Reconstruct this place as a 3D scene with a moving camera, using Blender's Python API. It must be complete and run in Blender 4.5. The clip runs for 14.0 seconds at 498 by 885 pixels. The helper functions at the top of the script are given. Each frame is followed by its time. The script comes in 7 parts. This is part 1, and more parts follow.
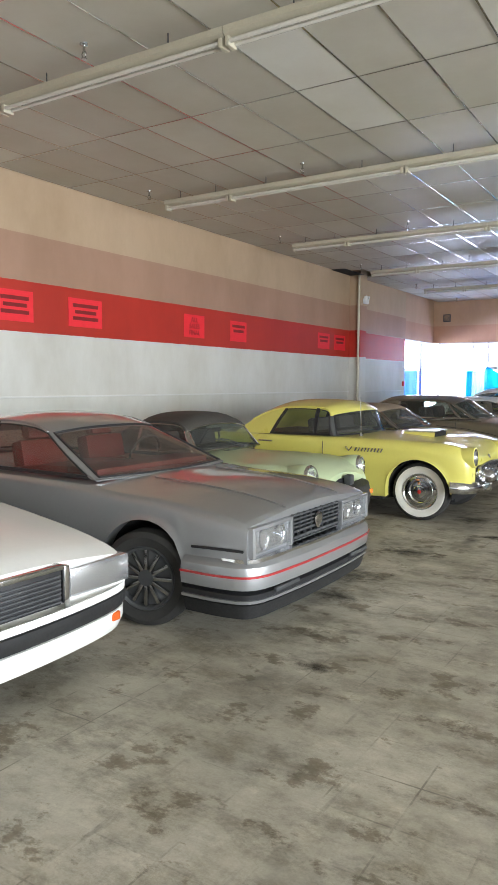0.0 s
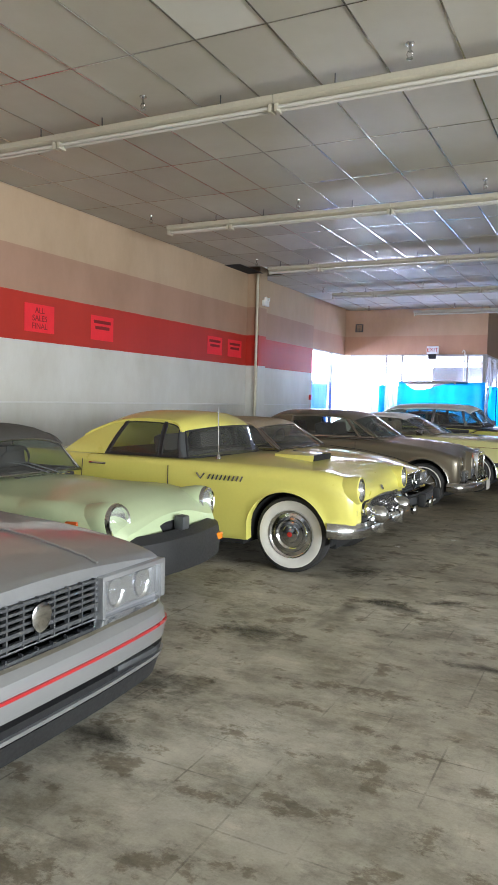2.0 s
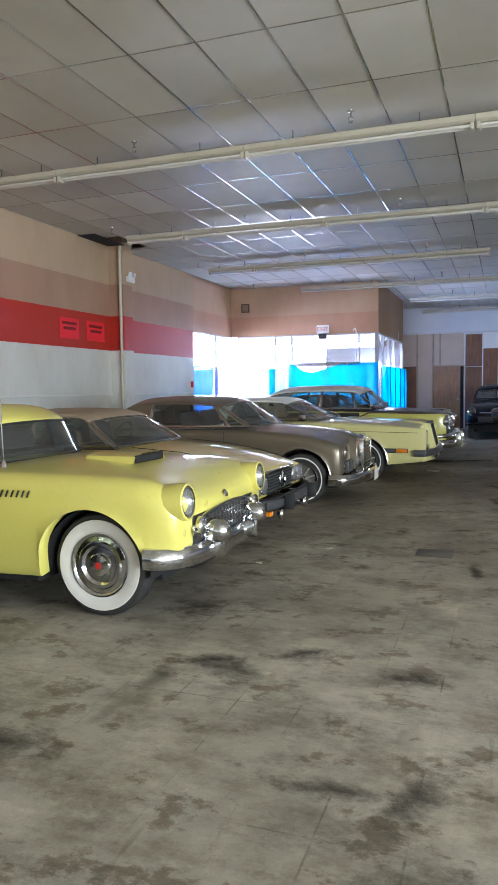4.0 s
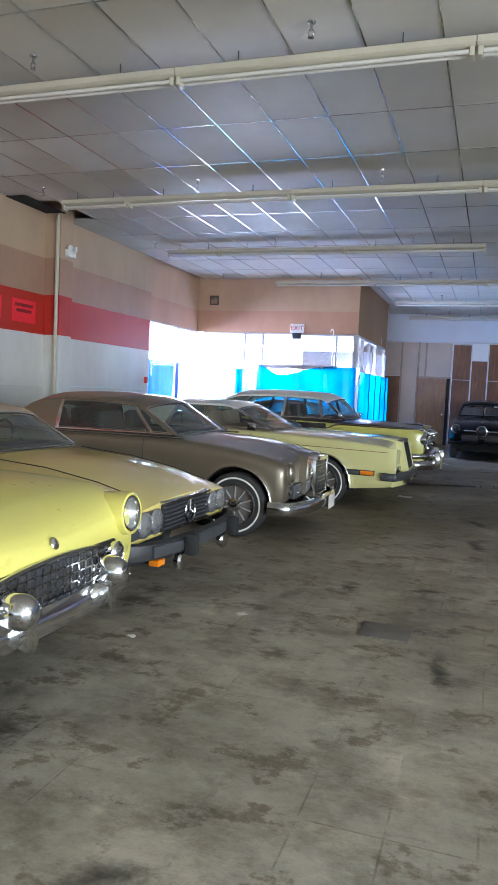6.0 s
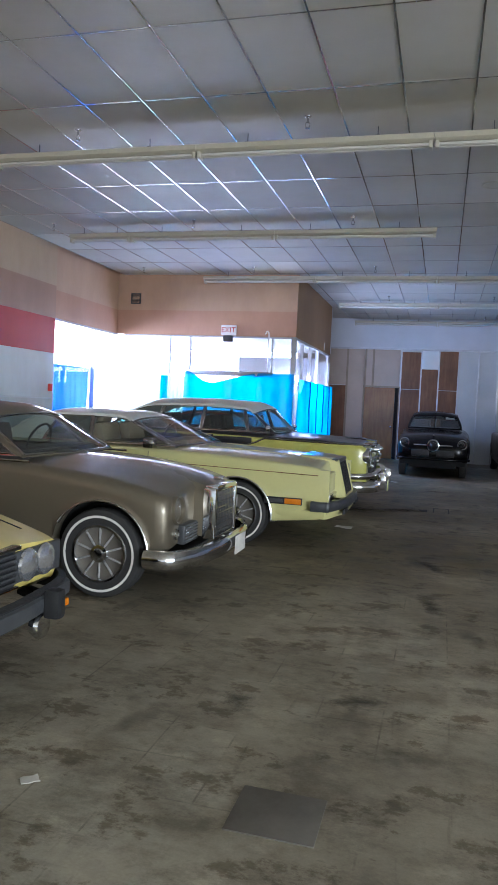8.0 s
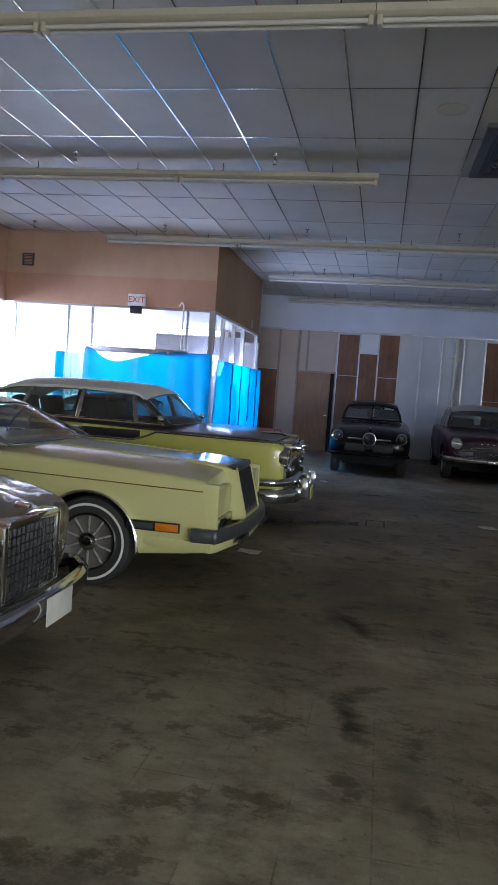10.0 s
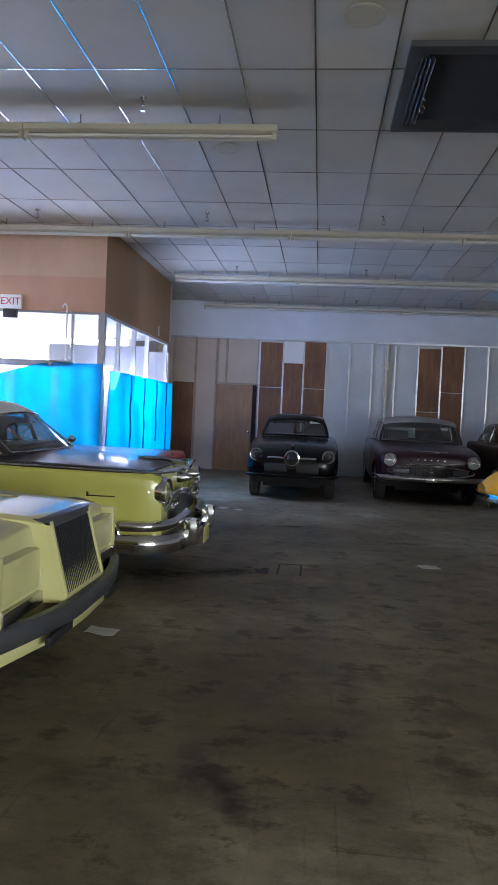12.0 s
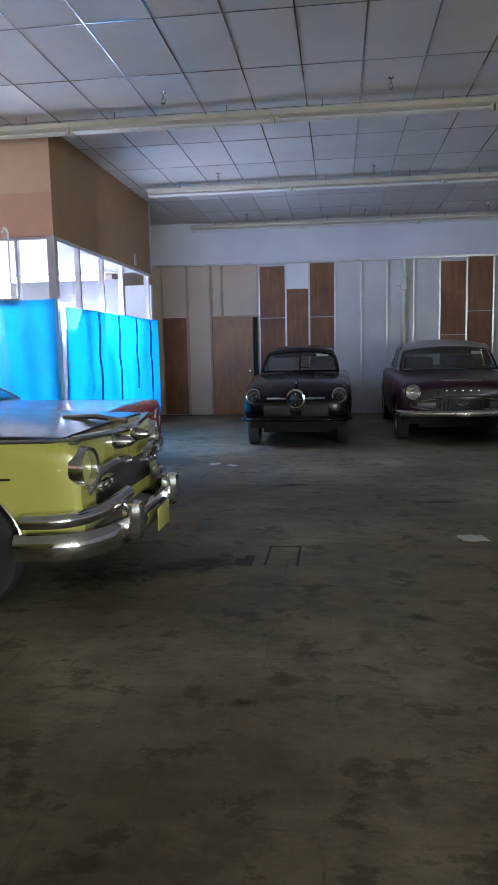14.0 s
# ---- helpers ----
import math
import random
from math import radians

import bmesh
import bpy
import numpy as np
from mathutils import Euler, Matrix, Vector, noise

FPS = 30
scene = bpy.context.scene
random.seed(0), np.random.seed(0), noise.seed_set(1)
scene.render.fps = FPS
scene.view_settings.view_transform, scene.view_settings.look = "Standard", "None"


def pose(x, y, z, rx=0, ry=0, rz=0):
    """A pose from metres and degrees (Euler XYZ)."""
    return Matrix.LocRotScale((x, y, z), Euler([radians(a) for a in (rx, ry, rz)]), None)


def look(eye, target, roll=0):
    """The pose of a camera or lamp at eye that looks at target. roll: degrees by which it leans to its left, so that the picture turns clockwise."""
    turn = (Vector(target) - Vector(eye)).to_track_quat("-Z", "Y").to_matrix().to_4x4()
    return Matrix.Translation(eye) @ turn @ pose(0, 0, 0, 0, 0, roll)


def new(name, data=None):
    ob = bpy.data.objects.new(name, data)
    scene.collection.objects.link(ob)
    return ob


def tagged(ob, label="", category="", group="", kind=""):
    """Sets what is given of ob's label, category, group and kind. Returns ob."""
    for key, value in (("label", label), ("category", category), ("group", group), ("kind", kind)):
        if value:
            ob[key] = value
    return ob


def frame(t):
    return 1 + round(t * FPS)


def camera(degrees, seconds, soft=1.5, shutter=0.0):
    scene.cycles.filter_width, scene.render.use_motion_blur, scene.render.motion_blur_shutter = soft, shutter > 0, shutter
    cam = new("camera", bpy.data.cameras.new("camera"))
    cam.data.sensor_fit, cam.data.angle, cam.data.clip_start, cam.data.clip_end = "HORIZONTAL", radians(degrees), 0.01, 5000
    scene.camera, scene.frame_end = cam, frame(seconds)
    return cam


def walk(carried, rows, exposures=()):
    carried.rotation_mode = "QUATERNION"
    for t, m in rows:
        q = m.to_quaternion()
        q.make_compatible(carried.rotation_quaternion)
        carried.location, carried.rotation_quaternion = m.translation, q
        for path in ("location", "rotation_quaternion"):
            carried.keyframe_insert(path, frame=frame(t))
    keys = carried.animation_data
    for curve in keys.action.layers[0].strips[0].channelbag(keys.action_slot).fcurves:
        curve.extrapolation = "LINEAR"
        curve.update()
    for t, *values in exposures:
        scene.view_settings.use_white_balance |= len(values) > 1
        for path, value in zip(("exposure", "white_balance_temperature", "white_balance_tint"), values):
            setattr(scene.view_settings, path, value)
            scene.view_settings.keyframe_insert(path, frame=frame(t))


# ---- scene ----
cam = camera(38.3, 14.0)
PATH = [
    (0, (-0.027, -0.563, 1.622), (-1.097, 1.119, 1.456), 0.3),
    (0.5, (-0.007, 0.162, 1.574), (-0.959, 1.912, 1.391), -0.6),
    (1, (-0.105, 0.671, 1.564), (-1.073, 2.412, 1.383), 0.6),
    (1.5, (-0.252, 1.181, 1.571), (-1.175, 2.936, 1.309), 0.5),
    (2, (-0.331, 1.786, 1.55), (-1.229, 3.569, 1.427), 1.5),
    (2.5, (-0.354, 2.274, 1.545), (-1.245, 4.059, 1.399), 0.7),
    (3, (-0.304, 2.708, 1.521), (-1.032, 4.562, 1.345), -0.9),
    (5.5, (-0.375, 5.03, 1.486), (-1.011, 6.923, 1.383), 0.1),
    (6, (-0.359, 5.557, 1.493), (-0.995, 7.448, 1.349), 2.7),
    (6.5, (-0.447, 6.08, 1.464), (-1.036, 7.988, 1.355), 1.3),
    (7, (-0.377, 6.599, 1.478), (-0.966, 8.506, 1.349), 3.1),
    (7.5, (-0.422, 7.107, 1.459), (-0.979, 9.025, 1.356), 3.0),
    (10, (-0.397, 9.863, 1.516), (-0.75, 11.826, 1.376), 4.1),
    (10.5, (-0.334, 10.377, 1.5), (-0.681, 12.344, 1.389), 4.2),
    (11, (-0.281, 10.881, 1.51), (-0.583, 12.853, 1.379), 1.2),
    (11.5, (-0.252, 11.332, 1.524), (-0.419, 13.319, 1.369), 2.5),
    (12, (-0.137, 11.863, 1.522), (-0.328, 13.852, 1.436), 2.6),
    (12.5, (-0.115, 12.375, 1.507), (-0.231, 14.368, 1.399), 3.4),
    (13, (-0.085, 12.91, 1.475), (-0.232, 14.897, 1.303), 3.0),
    (13.5, (-0.047, 13.339, 1.48), (-0.362, 15.303, 1.271), -0.3),
    (14, (0.046, 13.832, 1.467), (-0.202, 15.8, 1.211), -1.2),
]
walk(cam, [(t, look(eye, target, roll)) for t, eye, target, roll in PATH], [(0, -0.1, 6450, 10), (3, -0.08, 6330, 10), (5.5, 0.0, 6000, 10), (7, 0.05, 5900, 10), (10, -0.78, 6200, 10), (12.5, -0.24, 6380, 9), (14, -0.20, 6600, 7)])

# ---------------------------------------------------------------- world and light
ROOM_W, ROOM_E, ROOM_S, ROOM_N, CEIL = -7.6, 9.0, -9.0, 30.1, 4.29
world = bpy.data.worlds.new("sky")
scene.world = world
world.use_nodes = True
wn = world.node_tree.nodes
sky = wn.new("ShaderNodeTexSky")
sky.sky_type, sky.sun_disc, sky.sun_elevation, sky.sun_rotation = "NISHITA", False, radians(38), radians(250)
wn["Background"].inputs["Strength"].default_value = 0.12
world.node_tree.links.new(sky.outputs["Color"], wn["Background"].inputs["Color"])
sun = new("sun", bpy.data.lights.new("sun", "SUN"))
sun.data.energy, sun.data.angle, sun.data.color = 2.5, radians(0.6), (1.0, 0.95, 0.87)
sun.matrix_world = look((-20, 10, 16), (0, 18, 0))


def area_light(name, eye, target, sx, sy, watts, color):
    lamp = new(name, bpy.data.lights.new(name, "AREA"))
    lamp.data.shape, lamp.data.size, lamp.data.size_y, lamp.data.energy, lamp.data.color = "RECTANGLE", sx, sy, watts, color
    lamp.matrix_world = look(eye, target)
    return lamp


# weak added fill behind the start, and daylight of an unseen east storefront
area_light("storefront_daylight_south", (1.0, ROOM_S + 0.15, 1.75), (1.0, 5, 1.75), 13.0, 2.7, 60, (0.90, 0.95, 1.0))
area_light("storefront_daylight_east", (ROOM_E - 0.15, 1.0, 1.75), (0, 1.0, 1.9), 14.0, 2.7, 2600, (0.90, 0.95, 1.0))
# added fill lamps inside the vestibule brighten the ceiling and north wall
area_light("vestibule_daylight_east", (-4.085, 25.3, 1.98), (-3.085, 26.1, 2.05), 4.2, 0.5, 340, (0.55, 0.62, 1.0))
area_light("vestibule_daylight_south", (-5.2, 23.43, 1.98), (-5.2, 22.43, 2.75), 4.0, 0.5, 100, (0.58, 0.64, 1.0))

# ---------------------------------------------------------------- materials


def mat(name):
    m = bpy.data.materials.new(name)
    m.use_nodes = True
    return m, m.node_tree.nodes, m.node_tree.links, m.node_tree.nodes["Principled BSDF"]


def coords(n, l, scale, detail=6.0, rough=0.6, kind="Object", stretch=None):
    """Noise in the thing's own metres."""
    tc = n.new("ShaderNodeTexCoord")
    no = n.new("ShaderNodeTexNoise")
    no.inputs["Scale"].default_value, no.inputs["Detail"].default_value, no.inputs["Roughness"].default_value = scale, detail, rough
    if stretch:
        mp = n.new("ShaderNodeMapping")
        mp.inputs["Scale"].default_value = stretch
        l.new(tc.outputs[kind], mp.inputs["Vector"])
        l.new(mp.outputs["Vector"], no.inputs["Vector"])
    else:
        l.new(tc.outputs[kind], no.inputs["Vector"])
    return no


def ramp(n, l, src, stops):
    r = n.new("ShaderNodeValToRGB")
    els = r.color_ramp.elements
    els[0].position, els[0].color = stops[0][0], (*stops[0][1], 1)
    els[1].position, els[1].color = stops[-1][0], (*stops[-1][1], 1)
    for p, c in stops[1:-1]:
        e = els.new(p)
        e.color = (*c, 1)
    l.new(src, r.inputs["Fac"])
    return r


def mix(n, l, fac, a, b, how="MIX"):
    m = n.new("ShaderNodeMix")
    m.data_type, m.blend_type = "RGBA", how
    for sock, v in ((m.inputs[0], fac), (m.inputs[6], a), (m.inputs[7], b)):
        if isinstance(v, bpy.types.NodeSocket):
            l.new(v, sock)
        elif isinstance(v, (int, float)):
            sock.default_value = v
        else:
            sock.default_value = (*v, 1)
    return m.outputs[2]


def bump(n, l, b, height, strength, dist=0.01):
    bu = n.new("ShaderNodeBump")
    bu.inputs["Strength"].default_value, bu.inputs["Distance"].default_value = strength, dist
    l.new(height, bu.inputs["Height"])
    l.new(bu.outputs["Normal"], b.inputs["Normal"])


def grey(v):
    return (v, v, v)


def plain(name, rgb, rough=0.5, metal=0.0, vary=0.12, scale=6.0, relief=0.0, fine=60.0, dust=0.0):
    """Paint, plastic or metal with blotches at one scale and grain at another."""
    m, n, l, b = mat(name)
    big, small = coords(n, l, scale), coords(n, l, fine, 3.0)
    lo, hi = tuple(c * (1 - vary) for c in rgb), tuple(min(1.0, c * (1 + vary)) for c in rgb)
    r = ramp(n, l, big.outputs["Fac"], [(0.3, lo), (0.7, hi)])
    gr = ramp(n, l, small.outputs["Fac"], [(0.3, grey(0.46)), (0.7, grey(0.54))])
    col = mix(n, l, 0.5, r.outputs["Color"], gr.outputs["Color"], "OVERLAY")
    if dust:
        dn = coords(n, l, 2.3, 8.0, 0.7)
        dr = ramp(n, l, dn.outputs["Fac"], [(0.35, grey(dust * 0.4)), (0.75, grey(dust))])
        col = mix(n, l, dr.outputs["Color"], col, (0.30, 0.28, 0.24))
    l.new(col, b.inputs["Base Color"])
    rr = ramp(n, l, small.outputs["Fac"], [(0.3, grey(max(0.02, rough - (0.07 if metal < 0.7 else 0.01)))), (0.7, grey(min(1, rough + (0.09 if metal < 0.7 else 0.02))))])
    l.new(rr.outputs["Color"], b.inputs["Roughness"])
    b.inputs["Metallic"].default_value = metal
    if relief:
        bump(n, l, b, small.outputs["Fac"], relief)
    return m


def paint(name, rgb, metal=0.0, rough=0.32, coat=0.6, dust=0.25):
    """Old car lacquer: clear coat, film of dust on what faces up, faint swirls."""
    m, n, l, b = mat(name)
    big, small = coords(n, l, 1.7, 8.0, 0.65), coords(n, l, 35.0, 4.0)
    geo, sep = n.new("ShaderNodeNewGeometry"), n.new("ShaderNodeSeparateXYZ")
    l.new(geo.outputs["Normal"], sep.inputs[0])
    up = n.new("ShaderNodeMath")
    up.operation, up.use_clamp = "MULTIPLY", True
    l.new(sep.outputs["Z"], up.inputs[0])
    l.new(big.outputs["Fac"], up.inputs[1])
    film = n.new("ShaderNodeMath")
    film.operation = "MULTIPLY"
    l.new(up.outputs[0], film.inputs[0])
    film.inputs[1].default_value = dust * 2
    base = ramp(n, l, small.outputs["Fac"], [(0.3, tuple(c * 0.985 for c in rgb)), (0.7, tuple(min(1, c * 1.015) for c in rgb))])
    l.new(mix(n, l, film.outputs[0], base.outputs["Color"], (0.26, 0.22, 0.18)), b.inputs["Base Color"])
    rr = ramp(n, l, big.outputs["Fac"], [(0.3, grey(rough)), (0.75, grey(rough + 0.16))])
    l.new(rr.outputs["Color"], b.inputs["Roughness"])
    b.inputs["Metallic"].default_value = metal
    b.inputs["Coat Weight"].default_value, b.inputs["Coat Roughness"].default_value = coat, 0.07
    return m


def clear(name, rgb=(1, 1, 1), rough=0.0, alpha=0.8, tint=0.02):
    """Thin pane: mostly see-through, with a mirror-like film."""
    m, n, l, b = mat(name)
    out = n["Material Output"]
    tr, gl, fr, mx = n.new("ShaderNodeBsdfTransparent"), n.new("ShaderNodeBsdfGlossy"), n.new("ShaderNodeLayerWeight"), n.new("ShaderNodeMixShader")
    pw, ad = n.new("ShaderNodeMath"), n.new("ShaderNodeMath")
    di, mx2 = n.new("ShaderNodeBsdfDiffuse"), n.new("ShaderNodeMixShader")
    tr.inputs["Color"].default_value = (*rgb, 1)
    gl.inputs["Roughness"].default_value = 0.03 + rough
    pw.operation, pw.inputs[1].default_value = "POWER", 5.0
    ad.operation, ad.inputs[1].default_value, ad.inputs[2].default_value = "MULTIPLY_ADD", 0.8, 0.045
    l.new(fr.outputs["Facing"], pw.inputs[0])
    l.new(pw.outputs[0], ad.inputs[0])
    no = coords(n, l, 3.0, 8.0, 0.7)
    dr = ramp(n, l, no.outputs["Fac"], [(0.35, grey(tint * 0.3)), (0.75, grey(tint))])
    di.inputs["Color"].default_value = (0.5, 0.48, 0.44, 1)
    l.new(ad.outputs[0], mx.inputs[0])
    l.new(tr.outputs[0], mx.inputs[1])
    l.new(gl.outputs[0], mx.inputs[2])
    l.new(dr.outputs["Color"], mx2.inputs[0])
    l.new(mx.outputs[0], mx2.inputs[1])
    l.new(di.outputs[0], mx2.inputs[2])
    l.new(mx2.outputs[0], out.inputs["Surface"])
    return m


def concrete():
    m, n, l, b = mat("old_shop_concrete")
    broad = coords(n, l, 0.55, 9.0, 0.62)
    blot = coords(n, l, 2.1, 12.0, 0.76, stretch=(1.0, 1.35, 1.0))
    spots = coords(n, l, 1.25, 3.0, 0.5, stretch=(1.7, 1.0, 1.0))
    streak = coords(n, l, 2.6, 7.0, 0.6, stretch=(4.5, 0.5, 1.0))
    streak2 = coords(n, l, 2.2, 7.0, 0.6, stretch=(0.5, 4.0, 1.0))
    grain = coords(n, l, 90.0, 4.0)
    base = ramp(n, l, broad.outputs["Fac"], [(0.32, (0.29, 0.265, 0.215)), (0.5, (0.40, 0.375, 0.315)), (0.66, (0.53, 0.50, 0.43))])
    worn = ramp(n, l, blot.outputs["Fac"], [(0.36, (0.52, 0.49, 0.43)), (0.49, (0.92, 0.91, 0.88)), (0.60, (1.12, 1.12, 1.10))])
    col = mix(n, l, 1.0, base.outputs["Color"], worn.outputs["Color"], "MULTIPLY")
    s1 = ramp(n, l, streak.outputs["Fac"], [(0.64, grey(0.0)), (0.74, grey(0.40))])
    col = mix(n, l, s1.outputs["Color"], col, (0.07, 0.06, 0.048))
    s2 = ramp(n, l, streak2.outputs["Fac"], [(0.66, grey(0.0)), (0.76, grey(0.38))])
    col = mix(n, l, s2.outputs["Color"], col, (0.075, 0.065, 0.052))
    scuff = coords(n, l, 2.8, 12.0, 0.80, stretch=(1.0, 1.5, 1.0))
    sc = ramp(n, l, scuff.outputs["Fac"], [(0.50, grey(0.0)), (0.70, grey(0.75))])
    col = mix(n, l, sc.outputs["Color"], col, (0.11, 0.095, 0.072))
    # colour turns patchily darker and browner with y, from 7 to 15 m
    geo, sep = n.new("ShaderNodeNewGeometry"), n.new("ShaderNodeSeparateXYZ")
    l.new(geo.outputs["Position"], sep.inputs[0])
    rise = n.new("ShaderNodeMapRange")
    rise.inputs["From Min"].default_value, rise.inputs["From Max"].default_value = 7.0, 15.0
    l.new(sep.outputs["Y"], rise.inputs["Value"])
    far_tone = ramp(n, l, broad.outputs["Fac"], [(0.25, grey(0.95)), (0.75, grey(0.55))])
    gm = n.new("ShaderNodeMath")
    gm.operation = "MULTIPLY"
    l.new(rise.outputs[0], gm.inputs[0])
    l.new(far_tone.outputs["Color"], gm.inputs[1])
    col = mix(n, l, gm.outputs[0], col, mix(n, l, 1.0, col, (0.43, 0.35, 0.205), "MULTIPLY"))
    # sharp-edged glue and rubber marks, and traces of lifted tiles
    marks = coords(n, l, 3.2, 11.0, 0.70, stretch=(1.0, 1.3, 1.0))
    mk = ramp(n, l, marks.outputs["Fac"], [(0.555, grey(0.0)), (0.60, grey(0.62)), (0.70, grey(0.8))])
    col = mix(n, l, mk.outputs["Color"], col, mix(n, l, 1.0, col, (0.34, 0.28, 0.20), "MULTIPLY"))
    pale = coords(n, l, 4.5, 9.0, 0.72, stretch=(1.0, 1.4, 1.0))
    pl = ramp(n, l, pale.outputs["Fac"], [(0.55, grey(0.0)), (0.64, grey(0.4))])
    col = mix(n, l, pl.outputs["Color"], col, mix(n, l, 1.0, col, (1.45, 1.43, 1.40), "MULTIPLY"))
    tc, br = n.new("ShaderNodeTexCoord"), n.new("ShaderNodeTexBrick")
    br.offset = 0.0
    br.inputs["Color1"].default_value = br.inputs["Color2"].default_value = (0, 0, 0, 1)
    br.inputs["Mortar"].default_value = (1, 1, 1, 1)
    br.inputs["Scale"].default_value, br.inputs["Mortar Size"].default_value, br.inputs["Mortar Smooth"].default_value = 1.0, 0.006, 0.6
    br.inputs["Brick Width"].default_value = br.inputs["Row Height"].default_value = 0.305
    l.new(tc.outputs["Object"], br.inputs["Vector"])
    ghost = n.new("ShaderNodeTexBrick")
    ghost.offset = 0.0
    ghost.inputs["Color1"].default_value, ghost.inputs["Color2"].default_value, ghost.inputs["Mortar"].default_value = (0.66, 0.62, 0.54, 1), (1.12, 1.10, 1.04, 1), (0.92, 0.90, 0.85, 1)
    ghost.inputs["Scale"].default_value, ghost.inputs["Mortar Size"].default_value = 1.0, 0.004
    ghost.inputs["Brick Width"].default_value = ghost.inputs["Row Height"].default_value = 0.305
    l.new(tc.outputs["Object"], ghost.inputs["Vector"])
    held = ramp(n, l, coords(n, l, 1.1, 9.0, 0.7).outputs["Fac"], [(0.44, grey(0.0)), (0.60, grey(0.42))])
    col = mix(n, l, held.outputs["Color"], col, mix(n, l, 1.0, col, ghost.outputs["Color"], "MULTIPLY"))
    keep = coords(n, l, 1.7, 8.0, 0.75)
    kp = ramp(n, l, keep.outputs["Fac"], [(0.50, grey(0.0)), (0.62, grey(0.55))])
    col = mix(n, l, mix(n, l, 1.0, br.outputs["Color"], kp.outputs["Color"], "MULTIPLY"), col, (0.07, 0.058, 0.042))
    oil = ramp(n, l, spots.outputs["Fac"], [(0.64, grey(0.0)), (0.74, grey(0.6))])
    col = mix(n, l, oil.outputs["Color"], col, (0.045, 0.038, 0.03))
    gr = ramp(n, l, grain.outputs["Fac"], [(0.3, grey(0.40)), (0.7, grey(0.60))])
    col = mix(n, l, 0.5, col, gr.outputs["Color"], "SOFT_LIGHT")
    l.new(col, b.inputs["Base Color"])
    rr = ramp(n, l, blot.outputs["Fac"], [(0.35, grey(0.50)), (0.62, grey(0.74))])
    l.new(rr.outputs["Color"], b.inputs["Roughness"])
    bump(n, l, b, blot.outputs["Fac"], 0.18, 0.01)
    return m


def tile_paint():
    m, n, l, b = mat("acoustic_tile")
    geo = n.new("ShaderNodeNewGeometry")
    stain, pits = coords(n, l, 0.8, 8.0, 0.65), coords(n, l, 120.0, 2.0)
    r = ramp(n, l, geo.outputs["Random Per Island"], [(0.0, (0.50, 0.475, 0.41)), (0.8, (0.57, 0.545, 0.475)), (0.93, (0.60, 0.575, 0.50)), (1.0, (0.72, 0.71, 0.66))])
    s = ramp(n, l, stain.outputs["Fac"], [(0.3, (0.88, 0.86, 0.82)), (0.6, (1, 1, 1))])
    l.new(mix(n, l, 1.0, r.outputs["Color"], s.outputs["Color"], "MULTIPLY"), b.inputs["Base Color"])
    b.inputs["Roughness"].default_value = 0.58
    bump(n, l, b, pits.outputs["Fac"], 0.25, 0.004)
    return m


def banded_wall(name, bands, bump_scale=70.0):
    """Wall painted in level bands: [(top height, colour), ...], upwards."""
    m, n, l, b = mat(name)
    geo, sep = n.new("ShaderNodeNewGeometry"), n.new("ShaderNodeSeparateXYZ")
    l.new(geo.outputs["Position"], sep.inputs[0])
    wob = coords(n, l, 5.0, 4.0)
    add = n.new("ShaderNodeMath")
    add.operation = "MULTIPLY_ADD"
    l.new(wob.outputs["Fac"], add.inputs[0])
    add.inputs[1].default_value = 0.012
    l.new(sep.outputs["Z"], add.inputs[2])
    col = bands[0][1]
    for (top, _), (_, nxt) in zip(bands, bands[1:]):
        st = n.new("ShaderNodeMath")
        st.operation, st.inputs[1].default_value = "GREATER_THAN", top + 0.006
        l.new(add.outputs[0], st.inputs[0])
        col = mix(n, l, st.outputs[0], col, nxt)
    dirt, fine = coords(n, l, 0.9, 9.0, 0.68, stretch=(1, 1, 0.5)), coords(n, l, bump_scale, 4.0)
    d = ramp(n, l, dirt.outputs["Fac"], [(0.3, (0.82, 0.80, 0.76)), (0.62, (1, 1, 1))])
    l.new(mix(n, l, 1.0, col, d.outputs["Color"], "MULTIPLY"), b.inputs["Base Color"])
    b.inputs["Roughness"].default_value = 0.55
    bump(n, l, b, fine.outputs["Fac"], 0.12, 0.004)
    return m


def wood(name, a, c, scale=3.0, rough=0.5):
    m, n, l, b = mat(name)
    g = coords(n, l, scale, 8.0, 0.6, stretch=(6.0, 6.0, 0.7))
    blot = coords(n, l, 1.6, 6.0)
    r = ramp(n, l, g.outputs["Fac"], [(0.3, a), (0.7, c)])
    d = ramp(n, l, blot.outputs["Fac"], [(0.3, grey(0.72)), (0.65, grey(1.05))])
    l.new(mix(n, l, 1.0, r.outputs["Color"], d.outputs["Color"], "MULTIPLY"), b.inputs["Base Color"])
    b.inputs["Roughness"].default_value = rough
    bump(n, l, b, g.outputs["Fac"], 0.1, 0.003)
    return m


